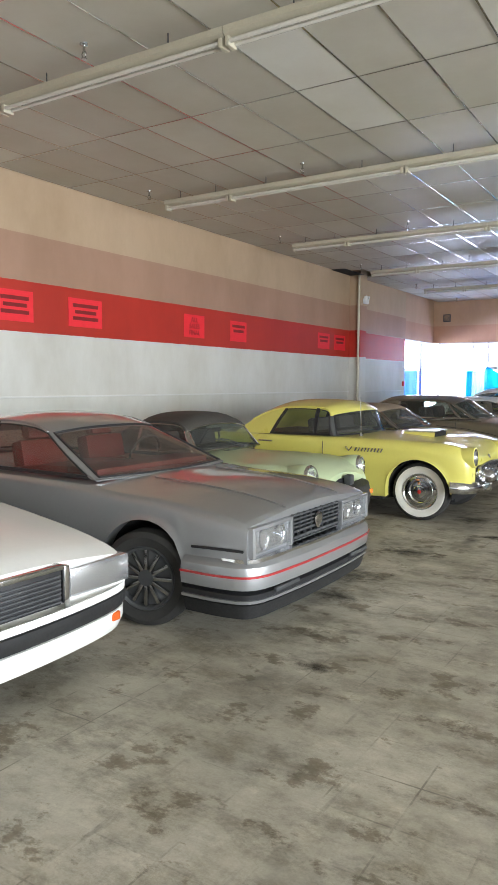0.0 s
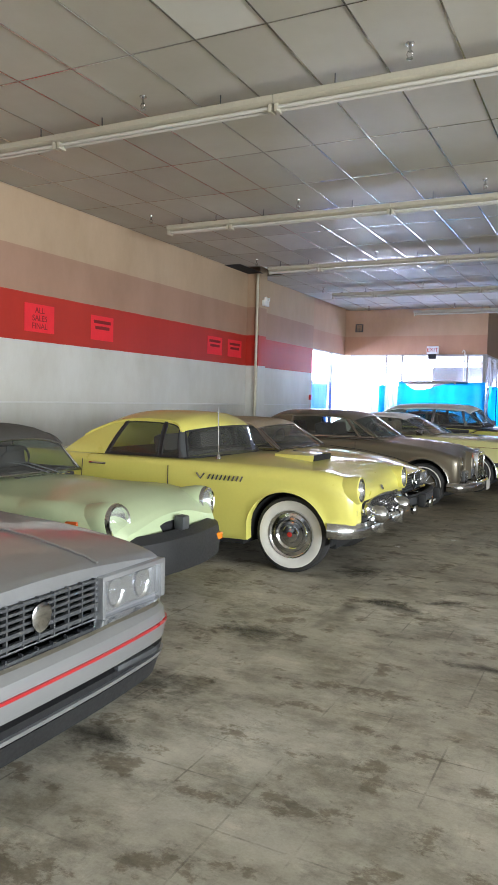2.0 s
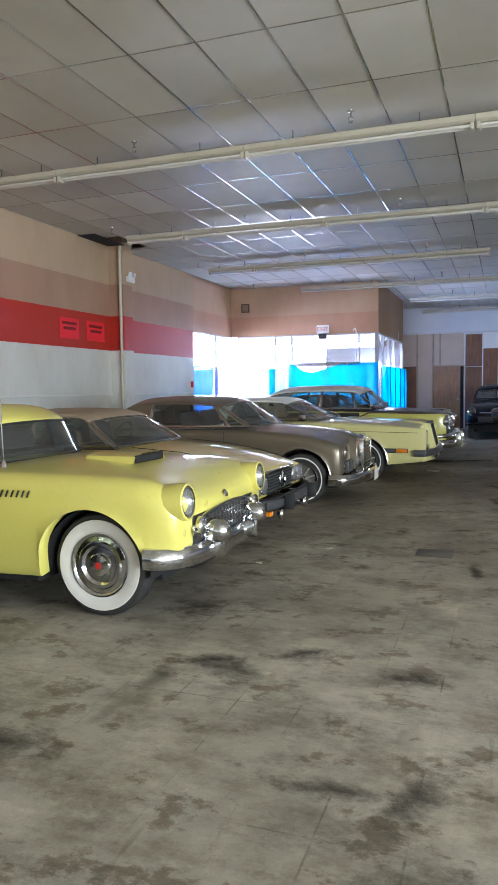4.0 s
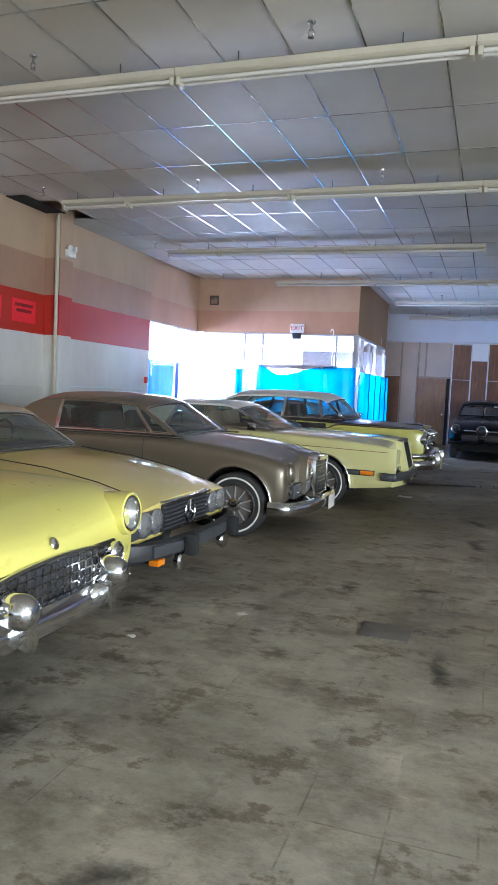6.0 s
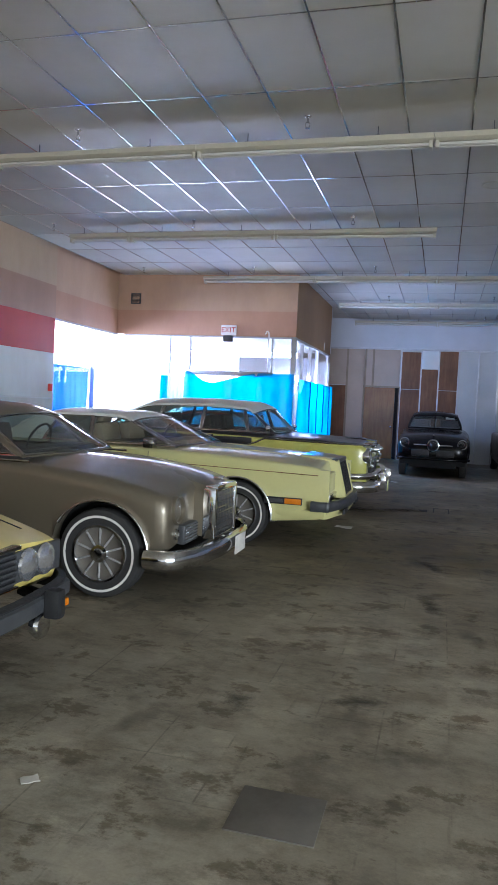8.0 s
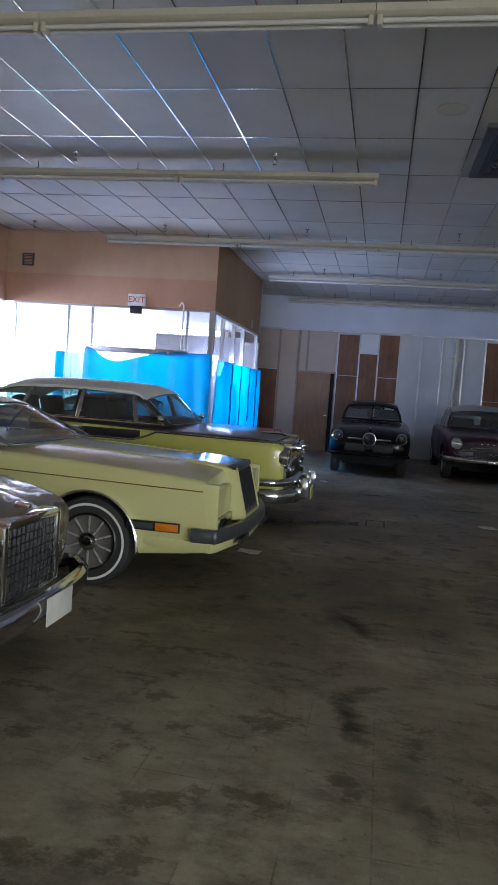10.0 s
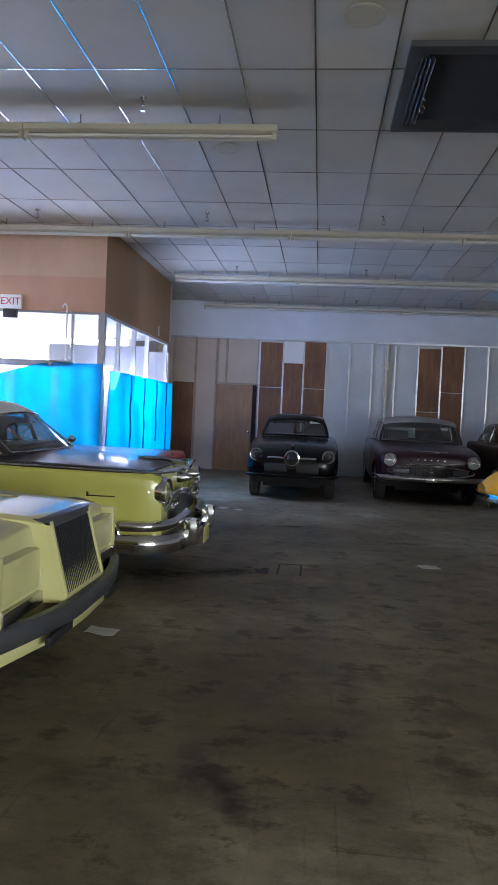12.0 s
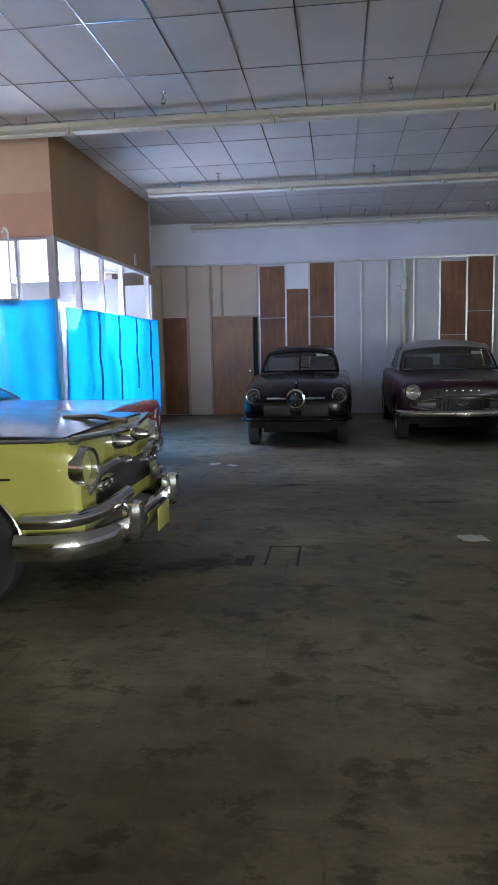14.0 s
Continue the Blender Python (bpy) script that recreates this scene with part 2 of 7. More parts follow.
def cloth_blue(name, rgb):
    """Woven plastic tarpaulin that lets daylight through."""
    m, n, l, b = mat(name)
    out = n["Material Output"]
    tl, df, gl, m1, m2 = (n.new(k) for k in ("ShaderNodeBsdfTranslucent", "ShaderNodeBsdfDiffuse", "ShaderNodeBsdfGlossy", "ShaderNodeMixShader", "ShaderNodeMixShader"))
    # stretched noise darkens the cloth colour to imitate shade in its folds
    fold_shade = coords(n, l, 1.4, 6.0, 0.6, stretch=(0.7, 0.7, 0.45))
    r = ramp(n, l, fold_shade.outputs["Fac"], [(0.34, tuple(c * 0.6 for c in rgb)), (0.60, rgb)])
    l.new(r.outputs["Color"], tl.inputs["Color"])
    l.new(r.outputs["Color"], df.inputs["Color"])
    gl.inputs["Roughness"].default_value = 0.35
    m1.inputs[0].default_value, m2.inputs[0].default_value = 0.25, 0.04
    l.new(tl.outputs[0], m1.inputs[1])
    l.new(df.outputs[0], m1.inputs[2])
    l.new(m1.outputs[0], m2.inputs[1])
    l.new(gl.outputs[0], m2.inputs[2])
    l.new(m2.outputs[0], out.inputs["Surface"])
    return m


def glowing(name, rgb, strength):
    m, n, l, b = mat(name)
    b.inputs["Base Color"].default_value = (*rgb, 1)
    b.inputs["Emission Color"].default_value, b.inputs["Emission Strength"].default_value = (*rgb, 1), strength
    return m


M = dict(
    floor=concrete(), tile=tile_paint(),
    tbar=plain("ceiling_rail_metal", (0.66, 0.65, 0.62), 0.15, 0.9, 0.08),
    wall_w=banded_wall("banded_wall_paint", [(2.27, (0.70, 0.70, 0.66)), (2.93, (0.52, 0.035, 0.02)), (3.54, (0.44, 0.27, 0.19)), (9, (0.54, 0.40, 0.27))]),
    soffit=banded_wall("soffit_paint", [(3.50, (0.52, 0.30, 0.20)), (9, (0.55, 0.37, 0.25))]),
    # soffit tan again, with the east side's shade put into the colour
    side=banded_wall("shaded_soffit_paint", [(9, (0.35, 0.205, 0.09)), (10, (0.3, 0.2, 0.1))]),
    white=plain("white_wall_paint", (0.72, 0.72, 0.70), 0.5, 0, 0.06, 1.2, 0.1),
    beige=plain("beige_panel", (0.50, 0.40, 0.31), 0.5, 0, 0.08, 1.5, 0.08),
    header=plain("bare_drywall", (0.62, 0.64, 0.66), 0.7, 0, 0.08, 0.8, 0.1),
    panel=plain("pale_fibre_panel", (0.55, 0.56, 0.54), 0.5, 0, 0.10, 1.1, 0.1),
    board=wood("brown_hardboard", (0.15, 0.06, 0.024), (0.25, 0.11, 0.045), 2.0, 0.55),
    door=wood("oak_veneer", (0.27, 0.112, 0.018), (0.37, 0.175, 0.032), 3.0, 0.42),
    steel=plain("galvanised_steel", (0.55, 0.56, 0.58), 0.32, 0.9, 0.15, 4.0),
    alu=plain("mill_aluminium", (0.50, 0.51, 0.53), 0.36, 0.8, 0.08),
    darkgap=plain("unlit_void", (0.02, 0.02, 0.02), 0.9),
    fixture=plain("yellowed_enamel", (0.50, 0.465, 0.36), 0.35, 0, 0.08, 2.0),
    tube=plain("dead_tube_glass", (0.62, 0.60, 0.54), 0.15, 0, 0.05),
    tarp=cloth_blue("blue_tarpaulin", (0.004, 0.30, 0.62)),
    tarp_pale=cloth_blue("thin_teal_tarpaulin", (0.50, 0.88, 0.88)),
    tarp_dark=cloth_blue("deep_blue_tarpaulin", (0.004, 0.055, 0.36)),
    pane=clear("window_glass", (0.95, 0.97, 1.0), 0.0, 0.8, 0.06),
    daylight=glowing("bright_daylight", (0.76, 0.80, 1.0), 32.0),
    red_card=plain("red_card", (0.90, 0.03, 0.045), 0.6, 0, 0.05),
    ink=plain("faded_dark_ink", (0.24, 0.016, 0.016), 0.7),
    black=plain("black_plastic", (0.02, 0.02, 0.022), 0.45),
    sign_white=plain("white_plastic", (0.80, 0.80, 0.78), 0.4),
    sign_red=plain("red_lettering", (0.55, 0.03, 0.02), 0.5),
    cream_pipe=plain("cream_enamel", (0.60, 0.56, 0.44), 0.45, 0, 0.1),
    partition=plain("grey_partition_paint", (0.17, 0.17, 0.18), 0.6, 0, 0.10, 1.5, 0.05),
    paper=plain("dirty_paper", (0.60, 0.58, 0.52), 0.8),
    plate=plain("dark_floor_plate", (0.15, 0.137, 0.115), 0.6, 0.2, 0.2, 5.0, 0.1),
    chrome=plain("old_chrome", (0.72, 0.73, 0.75), 0.10, 1.0, 0.08, 3.0),
    dull_chrome=plain("pitted_chrome", (0.50, 0.50, 0.50), 0.2, 1.0, 0.08, 4.0),
    alloy=plain("wheel_cover_metal", (0.58, 0.58, 0.58), 0.3, 0.55, 0.1, 4.0),
    rubber=plain("tyre_rubber", (0.016, 0.016, 0.016), 0.7, 0, 0.2, 8.0, 0.1, dust=0.07),
    bumper_rubber=plain("black_bumper_rubber", (0.013, 0.014, 0.016), 0.5, 0, 0.2, 4.0, 0.05, dust=0.04),
    whitewall=plain("whitewall_rubber", (0.75, 0.73, 0.67), 0.6, 0, 0.08, 6.0),
    dark=plain("dark_underbody", (0.012, 0.012, 0.012), 0.85),
    trim_dark=plain("dark_upholstery", (0.045, 0.04, 0.038), 0.7, 0, 0.2, 3.0),
    trim_red=plain("oxblood_leather", (0.16, 0.025, 0.02), 0.5, 0, 0.15, 3.0),
    trim_tan=plain("tan_leather", (0.33, 0.26, 0.18), 0.55, 0, 0.15, 3.0),
    carglass=clear("car_window_glass", (0.62, 0.70, 0.68), 0.0, 0.6, 0.10),
    redglass=clear("dusty_tinted_glass", (0.55, 0.42, 0.38), 0.02, 0.6, 0.14),
    lens=clear("lamp_glass", (0.95, 0.96, 0.97), 0.02, 0.8, 0.05),
    reflector=plain("lamp_reflector", (0.70, 0.71, 0.73), 0.20, 0.85, 0.03),
    amber=plain("amber_lamp", (0.75, 0.22, 0.01), 0.2),
    orange=plain("orange_lamp", (0.55, 0.10, 0.02), 0.2),
    ylw=paint("primrose_yellow_paint", (0.74, 0.68, 0.16), 0.0, 0.25, 0.7, 0.10),
    gold=paint("mustard_yellow_paint", (0.68, 0.56, 0.16), 0.0, 0.28, 0.6, 0.16),
    mint=paint("pale_green_paint", (0.50, 0.60, 0.36), 0.0, 0.34, 0.5, 0.15),
    silver=paint("silver_grey_paint", (0.36, 0.37, 0.38), 0.6, 0.28, 1.0, 0.03),
    white_car=paint("white_car_paint", (0.80, 0.80, 0.77), 0.0, 0.3, 0.5, 0.06),
    bronze=paint("grey_bronze_paint", (0.225, 0.195, 0.14), 0.65, 0.32, 0.6, 0.16),
    cream=paint("cream_yellow_paint", (0.64, 0.61, 0.27), 0.0, 0.28, 0.6, 0.30),
    citron=paint("citron_yellow_paint", (0.57, 0.56, 0.13), 0.0, 0.24, 0.7, 0.06),
    navy=paint("blue_black_paint", (0.016, 0.015, 0.020), 0.0, 0.32, 0.35, 0.10),
    red=paint("red_paint", (0.42, 0.015, 0.02), 0.0, 0.25, 0.7, 0.05),
    blackp=paint("black_lacquer", (0.003, 0.003, 0.004), 0.0, 0.14, 0.1, 0.004),
    plum=paint("plum_paint", (0.030, 0.009, 0.018), 0.0, 0.26, 0.15, 0.05),
    brown=paint("dark_brown_paint", (0.03, 0.017, 0.015), 0.0, 0.4, 0.4, 0.15),
    amberp=paint("school_yellow_paint", (0.72, 0.36, 0.02), 0.0, 0.3, 0.6, 0.08),
    ivory=plain("ivory_roof_paint", (0.70, 0.70, 0.64), 0.35, 0, 0.06, 2.0),
    dusty_grey=plain("dusty_grey_roof_paint", (0.26, 0.25, 0.235), 0.4, 0, 0.08, 2.0),
    vinyl=plain("black_vinyl_top", (0.03, 0.028, 0.026), 0.7, 0, 0.2, 3.0, 0.1, dust=0.18),
    grille_black=plain("black_grille", (0.018, 0.018, 0.02), 0.5),
    grille_grey=plain("grey_grille", (0.10, 0.105, 0.11), 0.4, 0.5),
)
for key in ("blackp", "plum"):
    M[key].node_tree.nodes["Principled BSDF"].inputs["Specular IOR Level"].default_value = 0.22

# ---------------------------------------------------------------- mesh helpers


def finish(name, bm, material, parent=None, label="", sharp=38.0, smooth=True):
    """One mesh object out of a bmesh; edges sharper than so many degrees stay hard."""
    bmesh.ops.recalc_face_normals(bm, faces=bm.faces)
    if smooth:
        lim = radians(sharp)
        for f in bm.faces:
            f.smooth = True
        for e in bm.edges:
            e.smooth = len(e.link_faces) == 2 and e.calc_face_angle(0.0) < lim
    me = bpy.data.meshes.new(name)
    bm.to_mesh(me)
    bm.free()
    for k in material if isinstance(material, (list, tuple)) else [material]:
        me.materials.append(M[k] if isinstance(k, str) else k)
    ob = new(name, me)
    if parent is not None:
        ob.parent = parent
    if label:
        ob["label"] = label
    return ob


def part(name, bm, material, parent, label=""):
    return finish(name, bm, material, parent, label)


def thing(name, m, label, category, group="", kind=""):
    ob = new(name)
    ob.empty_display_size = 0.2
    ob.matrix_basis = m
    return tagged(ob, label, category, group, kind)


def box(bm, x0, y0, z0, x1, y1, z1, bevel=0.0, m=None):
    r = bmesh.ops.create_cube(bm, size=1.0, matrix=Matrix.LocRotScale(((x0 + x1) / 2, (y0 + y1) / 2, (z0 + z1) / 2), None, (abs(x1 - x0), abs(y1 - y0), abs(z1 - z0))))
    vs = r["verts"]
    if bevel:
        es = list({e for v in vs for e in v.link_edges})
        rb = bmesh.ops.bevel(bm, geom=es, offset=bevel, segments=2, affect="EDGES", profile=0.6)
        vs = [v for v in rb["verts"]]
    if m is not None:
        bmesh.ops.transform(bm, matrix=m, verts=list({v for v in vs}))
    return vs


def B(*boxes, bevel=0.0):
    bm = bmesh.new()
    for b in boxes:
        box(bm, *b, bevel=bevel)
    return bm


def grid(bm, rows, close=False):
    """Skin over rows of points; close joins each row's end to its start."""
    vv = [[bm.verts.new(p) for p in row] for row in rows]
    k = len(vv[0])
    for a, b in zip(vv, vv[1:]):
        for i in range(k if close else k - 1):
            j = (i + 1) % k
            try:
                bm.faces.new((a[i], a[j], b[j], b[i]))
            except ValueError:
                pass
    return vv


def lathe(profile, n=24, m=None, cap=True):
    """Profile [(radius, height)] turned about +X of m."""
    bm = bmesh.new()
    rows = [[(h, r * math.cos(2 * math.pi * i / n), r * math.sin(2 * math.pi * i / n)) for i in range(n)] for r, h in profile]
    vv = grid(bm, rows, True)
    if cap:
        for row in (vv[0], vv[-1]):
            if (row[0].co - row[1].co).length > 1e-5:
                bm.faces.new(row)
    bmesh.ops.remove_doubles(bm, verts=bm.verts, dist=1e-5)
    if m is not None:
        bmesh.ops.transform(bm, matrix=m, verts=bm.verts)
    return bm


def tube(points, r=0.01, n=8, flat=1.0, bm=None, cap=True):
    """Round bar along points; flat squashes it."""
    bm = bm or bmesh.new()
    pts = [Vector(p) for p in points]
    rows = []
    for i, p in enumerate(pts):
        d = (pts[min(i + 1, len(pts) - 1)] - pts[max(i - 1, 0)]).normalized()
        up = Vector((0, 0, 1)) if abs(d.z) < 0.9 else Vector((1, 0, 0))
        s = d.cross(up).normalized()
        u = s.cross(d).normalized()
        rows.append([p + s * (r * math.cos(a)) + u * (r * flat * math.sin(a)) for a in (2 * math.pi * k / n for k in range(n))])
    vv = grid(bm, rows, True)
    if cap:
        bm.faces.new(vv[0])
        bm.faces.new(vv[-1])
    return bm


def smoothline(pts, k=6):
    """Catmull-Rom through points."""
    P = [Vector(p) for p in pts]
    P = [2 * P[0] - P[1]] + P + [2 * P[-1] - P[-2]]
    out = []
    for i in range(1, len(P) - 2):
        for j in range(k):
            t = j / k
            a, b, c, d = P[i - 1], P[i], P[i + 1], P[i + 2]
            out.append(0.5 * ((2 * b) + (c - a) * t + (2 * a - 5 * b + 4 * c - d) * t * t + (3 * b - a - 3 * c + d) * t ** 3))
    return out + [P[-2]]


def sweep(path, section, bm=None):
    """Closed section [(out, up)] along a level path; out is to the left of the way gone."""
    bm = bm or bmesh.new()
    pts = [Vector(p) for p in path]
    rows = []
    for i, p in enumerate(pts):
        d = pts[min(i + 1, len(pts) - 1)] - pts[max(i - 1, 0)]
        d.z = 0
        d.normalize()
        o = Vector((-d.y, d.x, 0))
        rows.append([p + o * a + Vector((0, 0, b)) for a, b in section])
    vv = grid(bm, rows, True)
    bm.faces.new(vv[0])
    bm.faces.new(vv[-1])
    return bm


def text_bm(s, size):
    cu = bpy.data.curves.new("lettering", "FONT")
    cu.body, cu.size, cu.extrude, cu.align_x, cu.align_y = s, size, 0.001, "CENTER", "CENTER"
    ob = bpy.data.objects.new("lettering", cu)
    scene.collection.objects.link(ob)
    me = bpy.data.meshes.new_from_object(ob.evaluated_get(bpy.context.evaluated_depsgraph_get()))
    bpy.data.objects.remove(ob)
    bpy.data.curves.remove(cu)
    bm = bmesh.new()
    bm.from_mesh(me)
    bpy.data.meshes.remove(me)
    return bm


def structure(name, bm, material, label, category, parent=None, smooth=False):
    return tagged(finish(name, bm, material, parent, smooth=smooth), label, category, kind="structure")


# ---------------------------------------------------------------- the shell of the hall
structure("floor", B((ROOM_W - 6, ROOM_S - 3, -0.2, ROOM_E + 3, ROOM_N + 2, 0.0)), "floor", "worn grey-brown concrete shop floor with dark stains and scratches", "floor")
structure("ground", B((-90, -90, -0.5, 90, 90, -0.21)), "floor", "pale concrete ground outside the building", "ground")

# ceiling: lay-in tiles on rails
TX, TY, TX0, TY0 = 0.605, 1.233, -0.30, 12.80
bm = bmesh.new()
gx = [TX0 + TX * i for i in range(-13, 17)]
gy = [TY0 + TY * i for i in range(-18, 15)]
rng = random.Random(4)
for x in gx[:-1]:
    for y in gy[:-1]:
        x0, x1, y0, y1 = max(x + 0.0015, ROOM_W), min(x + TX - 0.0015, ROOM_E), max(y + 0.0015, ROOM_S), min(y + TY - 0.0015, ROOM_N)
        if x1 - x0 < 0.02 or y1 - y0 < 0.02:
            continue
        if -7.7 < x < -7.0 and 14.9 < y < 15.4:
            continue
        sag = [rng.uniform(0, 0.006) for _ in range(4)]
        top = CEIL + 0.02
        a = [bm.verts.new(p) for p in ((x0, y0, CEIL - sag[0]), (x1, y0, CEIL - sag[1]), (x1, y1, CEIL - sag[2]), (x0, y1, CEIL - sag[3]))]
        c = [bm.verts.new((v.co.x, v.co.y, top)) for v in a]
        bm.faces.new(a[::-1])
        bm.faces.new(c)
        for i in range(4):
            bm.faces.new((a[i], a[(i + 1) % 4], c[(i + 1) % 4], c[i]))
structure("ceiling", bm, "tile", "yellowed lay-in acoustic ceiling tiles, a few replaced", "ceiling")
bm = bmesh.new()
for x in gx:
    if ROOM_W < x < ROOM_E:
        box(bm, x - 0.007, ROOM_S, CEIL - 0.010, x + 0.007, ROOM_N, CEIL - 0.006)
for y in gy:
    if ROOM_S < y < ROOM_N:
        for x in gx[:-1]:
            box(bm, max(ROOM_W, x + 0.007), y - 0.006, CEIL - 0.011, min(ROOM_E, x + TX - 0.007), y + 0.006, CEIL - 0.007)
structure("ceiling_rails", bm, "tbar", "thin painted metal rails between the ceiling tiles", "ceiling grid")
structure("roof", B((ROOM_W - 6, ROOM_S - 0.5, 4.6, ROOM_E + 1, ROOM_N + 1, 4.9)), "darkgap", "flat roof slab over the hall", "roof")

# west wall with its painted stripe, then the window bay
structure("wall_west", B((ROOM_W - 0.25, ROOM_S, 0, ROOM_W, 19.9, 4.6)), "wall_w", "white wall with red stripe and tan paint above", "wall")
structure("wall_west_over_window", B((ROOM_W - 0.25, 19.9, 2.96, ROOM_W - 0.12, 22.83, 4.6)), "soffit", "tan painted wall over the window bay", "wall")
structure("wall_ledge", B((ROOM_W, ROOM_S, 1.405, ROOM_W + 0.025, 15.94, 1.43), (ROOM_W, 16.36, 1.405, ROOM_W + 0.025, 19.88, 1.43), bevel=0.004), "white", "narrow painted ledge along the white wall", "trim")
structure("column", B((ROOM_W, 15.95, 0, ROOM_W + 0.30, 16.33, 4.45), bevel=0.01), "wall_w", "boxed column painted like the wall", "column")
# black sheet stands in for the darkness above the missing tiles
structure("ceiling_hole", B((ROOM_W, 14.9, CEIL - 0.02, ROOM_W + 0.35, 16.0, CEIL - 0.012)), "darkgap", "dark sheet standing for the unlit gap where ceiling tiles are missing", "ceiling")
# unseen wall added behind the start; the fill lamp stands before its opening
structure("wall_south", B((ROOM_W, ROOM_S - 0.25, 0, -5.6, ROOM_S, 4.6), (7.6, ROOM_S - 0.25, 0, ROOM_E, ROOM_S, 4.6), (-5.6, ROOM_S - 0.25, 3.15, 7.6, ROOM_S, 4.6), (-5.6, ROOM_S - 0.25, 0, 7.6, ROOM_S, 0.35)), "white", "white wall with a long opening, added behind the start", "wall")
structure("wall_east", B((ROOM_E, ROOM_S, 0, ROOM_E + 0.25, -6.1, 4.6), (ROOM_E, 8.1, 0, ROOM_E + 0.25, ROOM_N, 4.6), (ROOM_E, -6.1, 3.15, ROOM_E + 0.25, 8.1, 4.6), (ROOM_E, -6.1, 0, ROOM_E + 0.25, 8.1, 0.35)), "white", "plain white wall with a shop window", "wall")

# vestibule: painted soffit on two sides over glazing
VX, VY, VB, VN = -3.535, 22.83, 2.96, 27.62
structure("soffit_south", B((ROOM_W - 0.25, VY, VB, VX - 0.003, VY + 0.15, 4.6)), "soffit", "tan and peach painted wall above the vestibule windows", "wall")
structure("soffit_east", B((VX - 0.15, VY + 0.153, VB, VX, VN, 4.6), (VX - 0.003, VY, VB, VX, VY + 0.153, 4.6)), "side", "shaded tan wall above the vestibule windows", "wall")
structure("vestibule_ceiling", B((-8.2, VY + 0.16, 3.02, VX - 0.16, VN + 0.1, 3.12)), "white", "white ceiling of the glazed vestibule", "ceiling")
structure("vestibule_wall_north", B((-5.6, VN, 0, VX - 0.003, VN + 0.15, 2.75), (-7.9, VN, 3.0, VX - 0.003, VN + 0.15, 4.6)), "header", "pale grey low inner wall of the vestibule", "wall")
structure("vestibule_partition", B((-4.5, VN + 0.153, 0, -4.35, ROOM_N, 4.6)), "beige", "beige wall behind the vestibule", "wall")
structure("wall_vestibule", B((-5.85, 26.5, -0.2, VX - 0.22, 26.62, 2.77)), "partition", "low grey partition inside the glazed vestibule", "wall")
structure("backdrop_north", B((-13, 33.8, -0.2, VX - 0.2, 34.0, 6)), "daylight", "overexposed daylight behind the vestibule", "backdrop")
structure("backdrop_west", B((-13.2, 14, -0.2, -13.0, 34, 6)), "daylight", "overexposed daylight outside the windows", "backdrop")

# mullions and panes
alu = []
for x in (-7.52, -6.42, -5.94, -4.06):
    alu.append((x - 0.02, VY + 0.03, 0, x + 0.02, VY + 0.10, VB))
alu += [(VX - 0.10, VY + 0.0, 0, VX + 0.005, VY + 0.10, VB), (-7.55, VY + 0.02, VB - 0.04, VX - 0.10, VY + 0.11, VB - 0.001), (-4.06, VY + 0.03, 2.06, VX - 0.1, VY + 0.1, 2.11)]
w1 = tagged(finish("window_1", B(*alu, bevel=0.004), "alu", smooth=False), "aluminium framed vestibule windows, tarpaulin hung below", "window", kind="structure")
part("shutter_rail", B((-5.98, VY - 0.09, 2.08, -4.0, VY + 0.02, 2.19), bevel=0.02), "steel", w1, "grey rail across the windows")
for x0, x1 in ((-7.5, -6.44), (-6.40, -5.96), (-5.92, -4.08), (-4.04, VX - 0.1)):
    part("pane", B((x0, VY + 0.06, 0.05, x1, VY + 0.066, VB - 0.04)), "pane", w1).visible_shadow = False
alu = [(VX - 0.09, VY + 0.11, VB - 0.05, VX - 0.01, VN, VB - 0.001), (VX - 0.09, VY + 0.11, 2.04, VX - 0.01, VN, 2.08)]
ys = [VY + 0.11, 23.77, 24.80, 25.81, 27.50]
for y in ys:
    alu.append((VX - 0.09, y - 0.025, 0, VX - 0.008, y + 0.025, VB - 0.05))
w2 = tagged(finish("window_2", B(*alu, bevel=0.003), "steel", smooth=False), "row of tall narrow aluminium windows above a blue tarpaulin", "window", kind="structure")
for a, b in zip(ys, ys[1:]):
    part("pane", B((VX - 0.05, a + 0.02, 0.05, VX - 0.044, b - 0.02, VB - 0.05)), "pane", w2).visible_shadow = False
w3 = tagged(finish("window_3", B((ROOM_W - 0.2, 19.9, 2.92, ROOM_W - 0.1, 22.83, 2.96), (ROOM_W - 0.2, 21.72, 0, ROOM_W - 0.1, 21.76, 2.92), (ROOM_W - 0.2, 19.9, 0, ROOM_W - 0.1, 19.94, 2.92), (ROOM_W - 0.2, 19.94, 0, ROOM_W - 0.1, 22.83, 0.08)), "alu", smooth=False), "bright shop window beside the striped wall", "window", kind="structure")
part("pane", B((ROOM_W - 0.16, 19.94, 0.08, ROOM_W - 0.154, 21.72, 2.92)), "pane", w3).visible_shadow = False
part("pane", B((ROOM_W - 0.16, 21.76, 0.08, ROOM_W - 0.154, 22.83, 2.92)), "pane", w3).visible_shadow = False


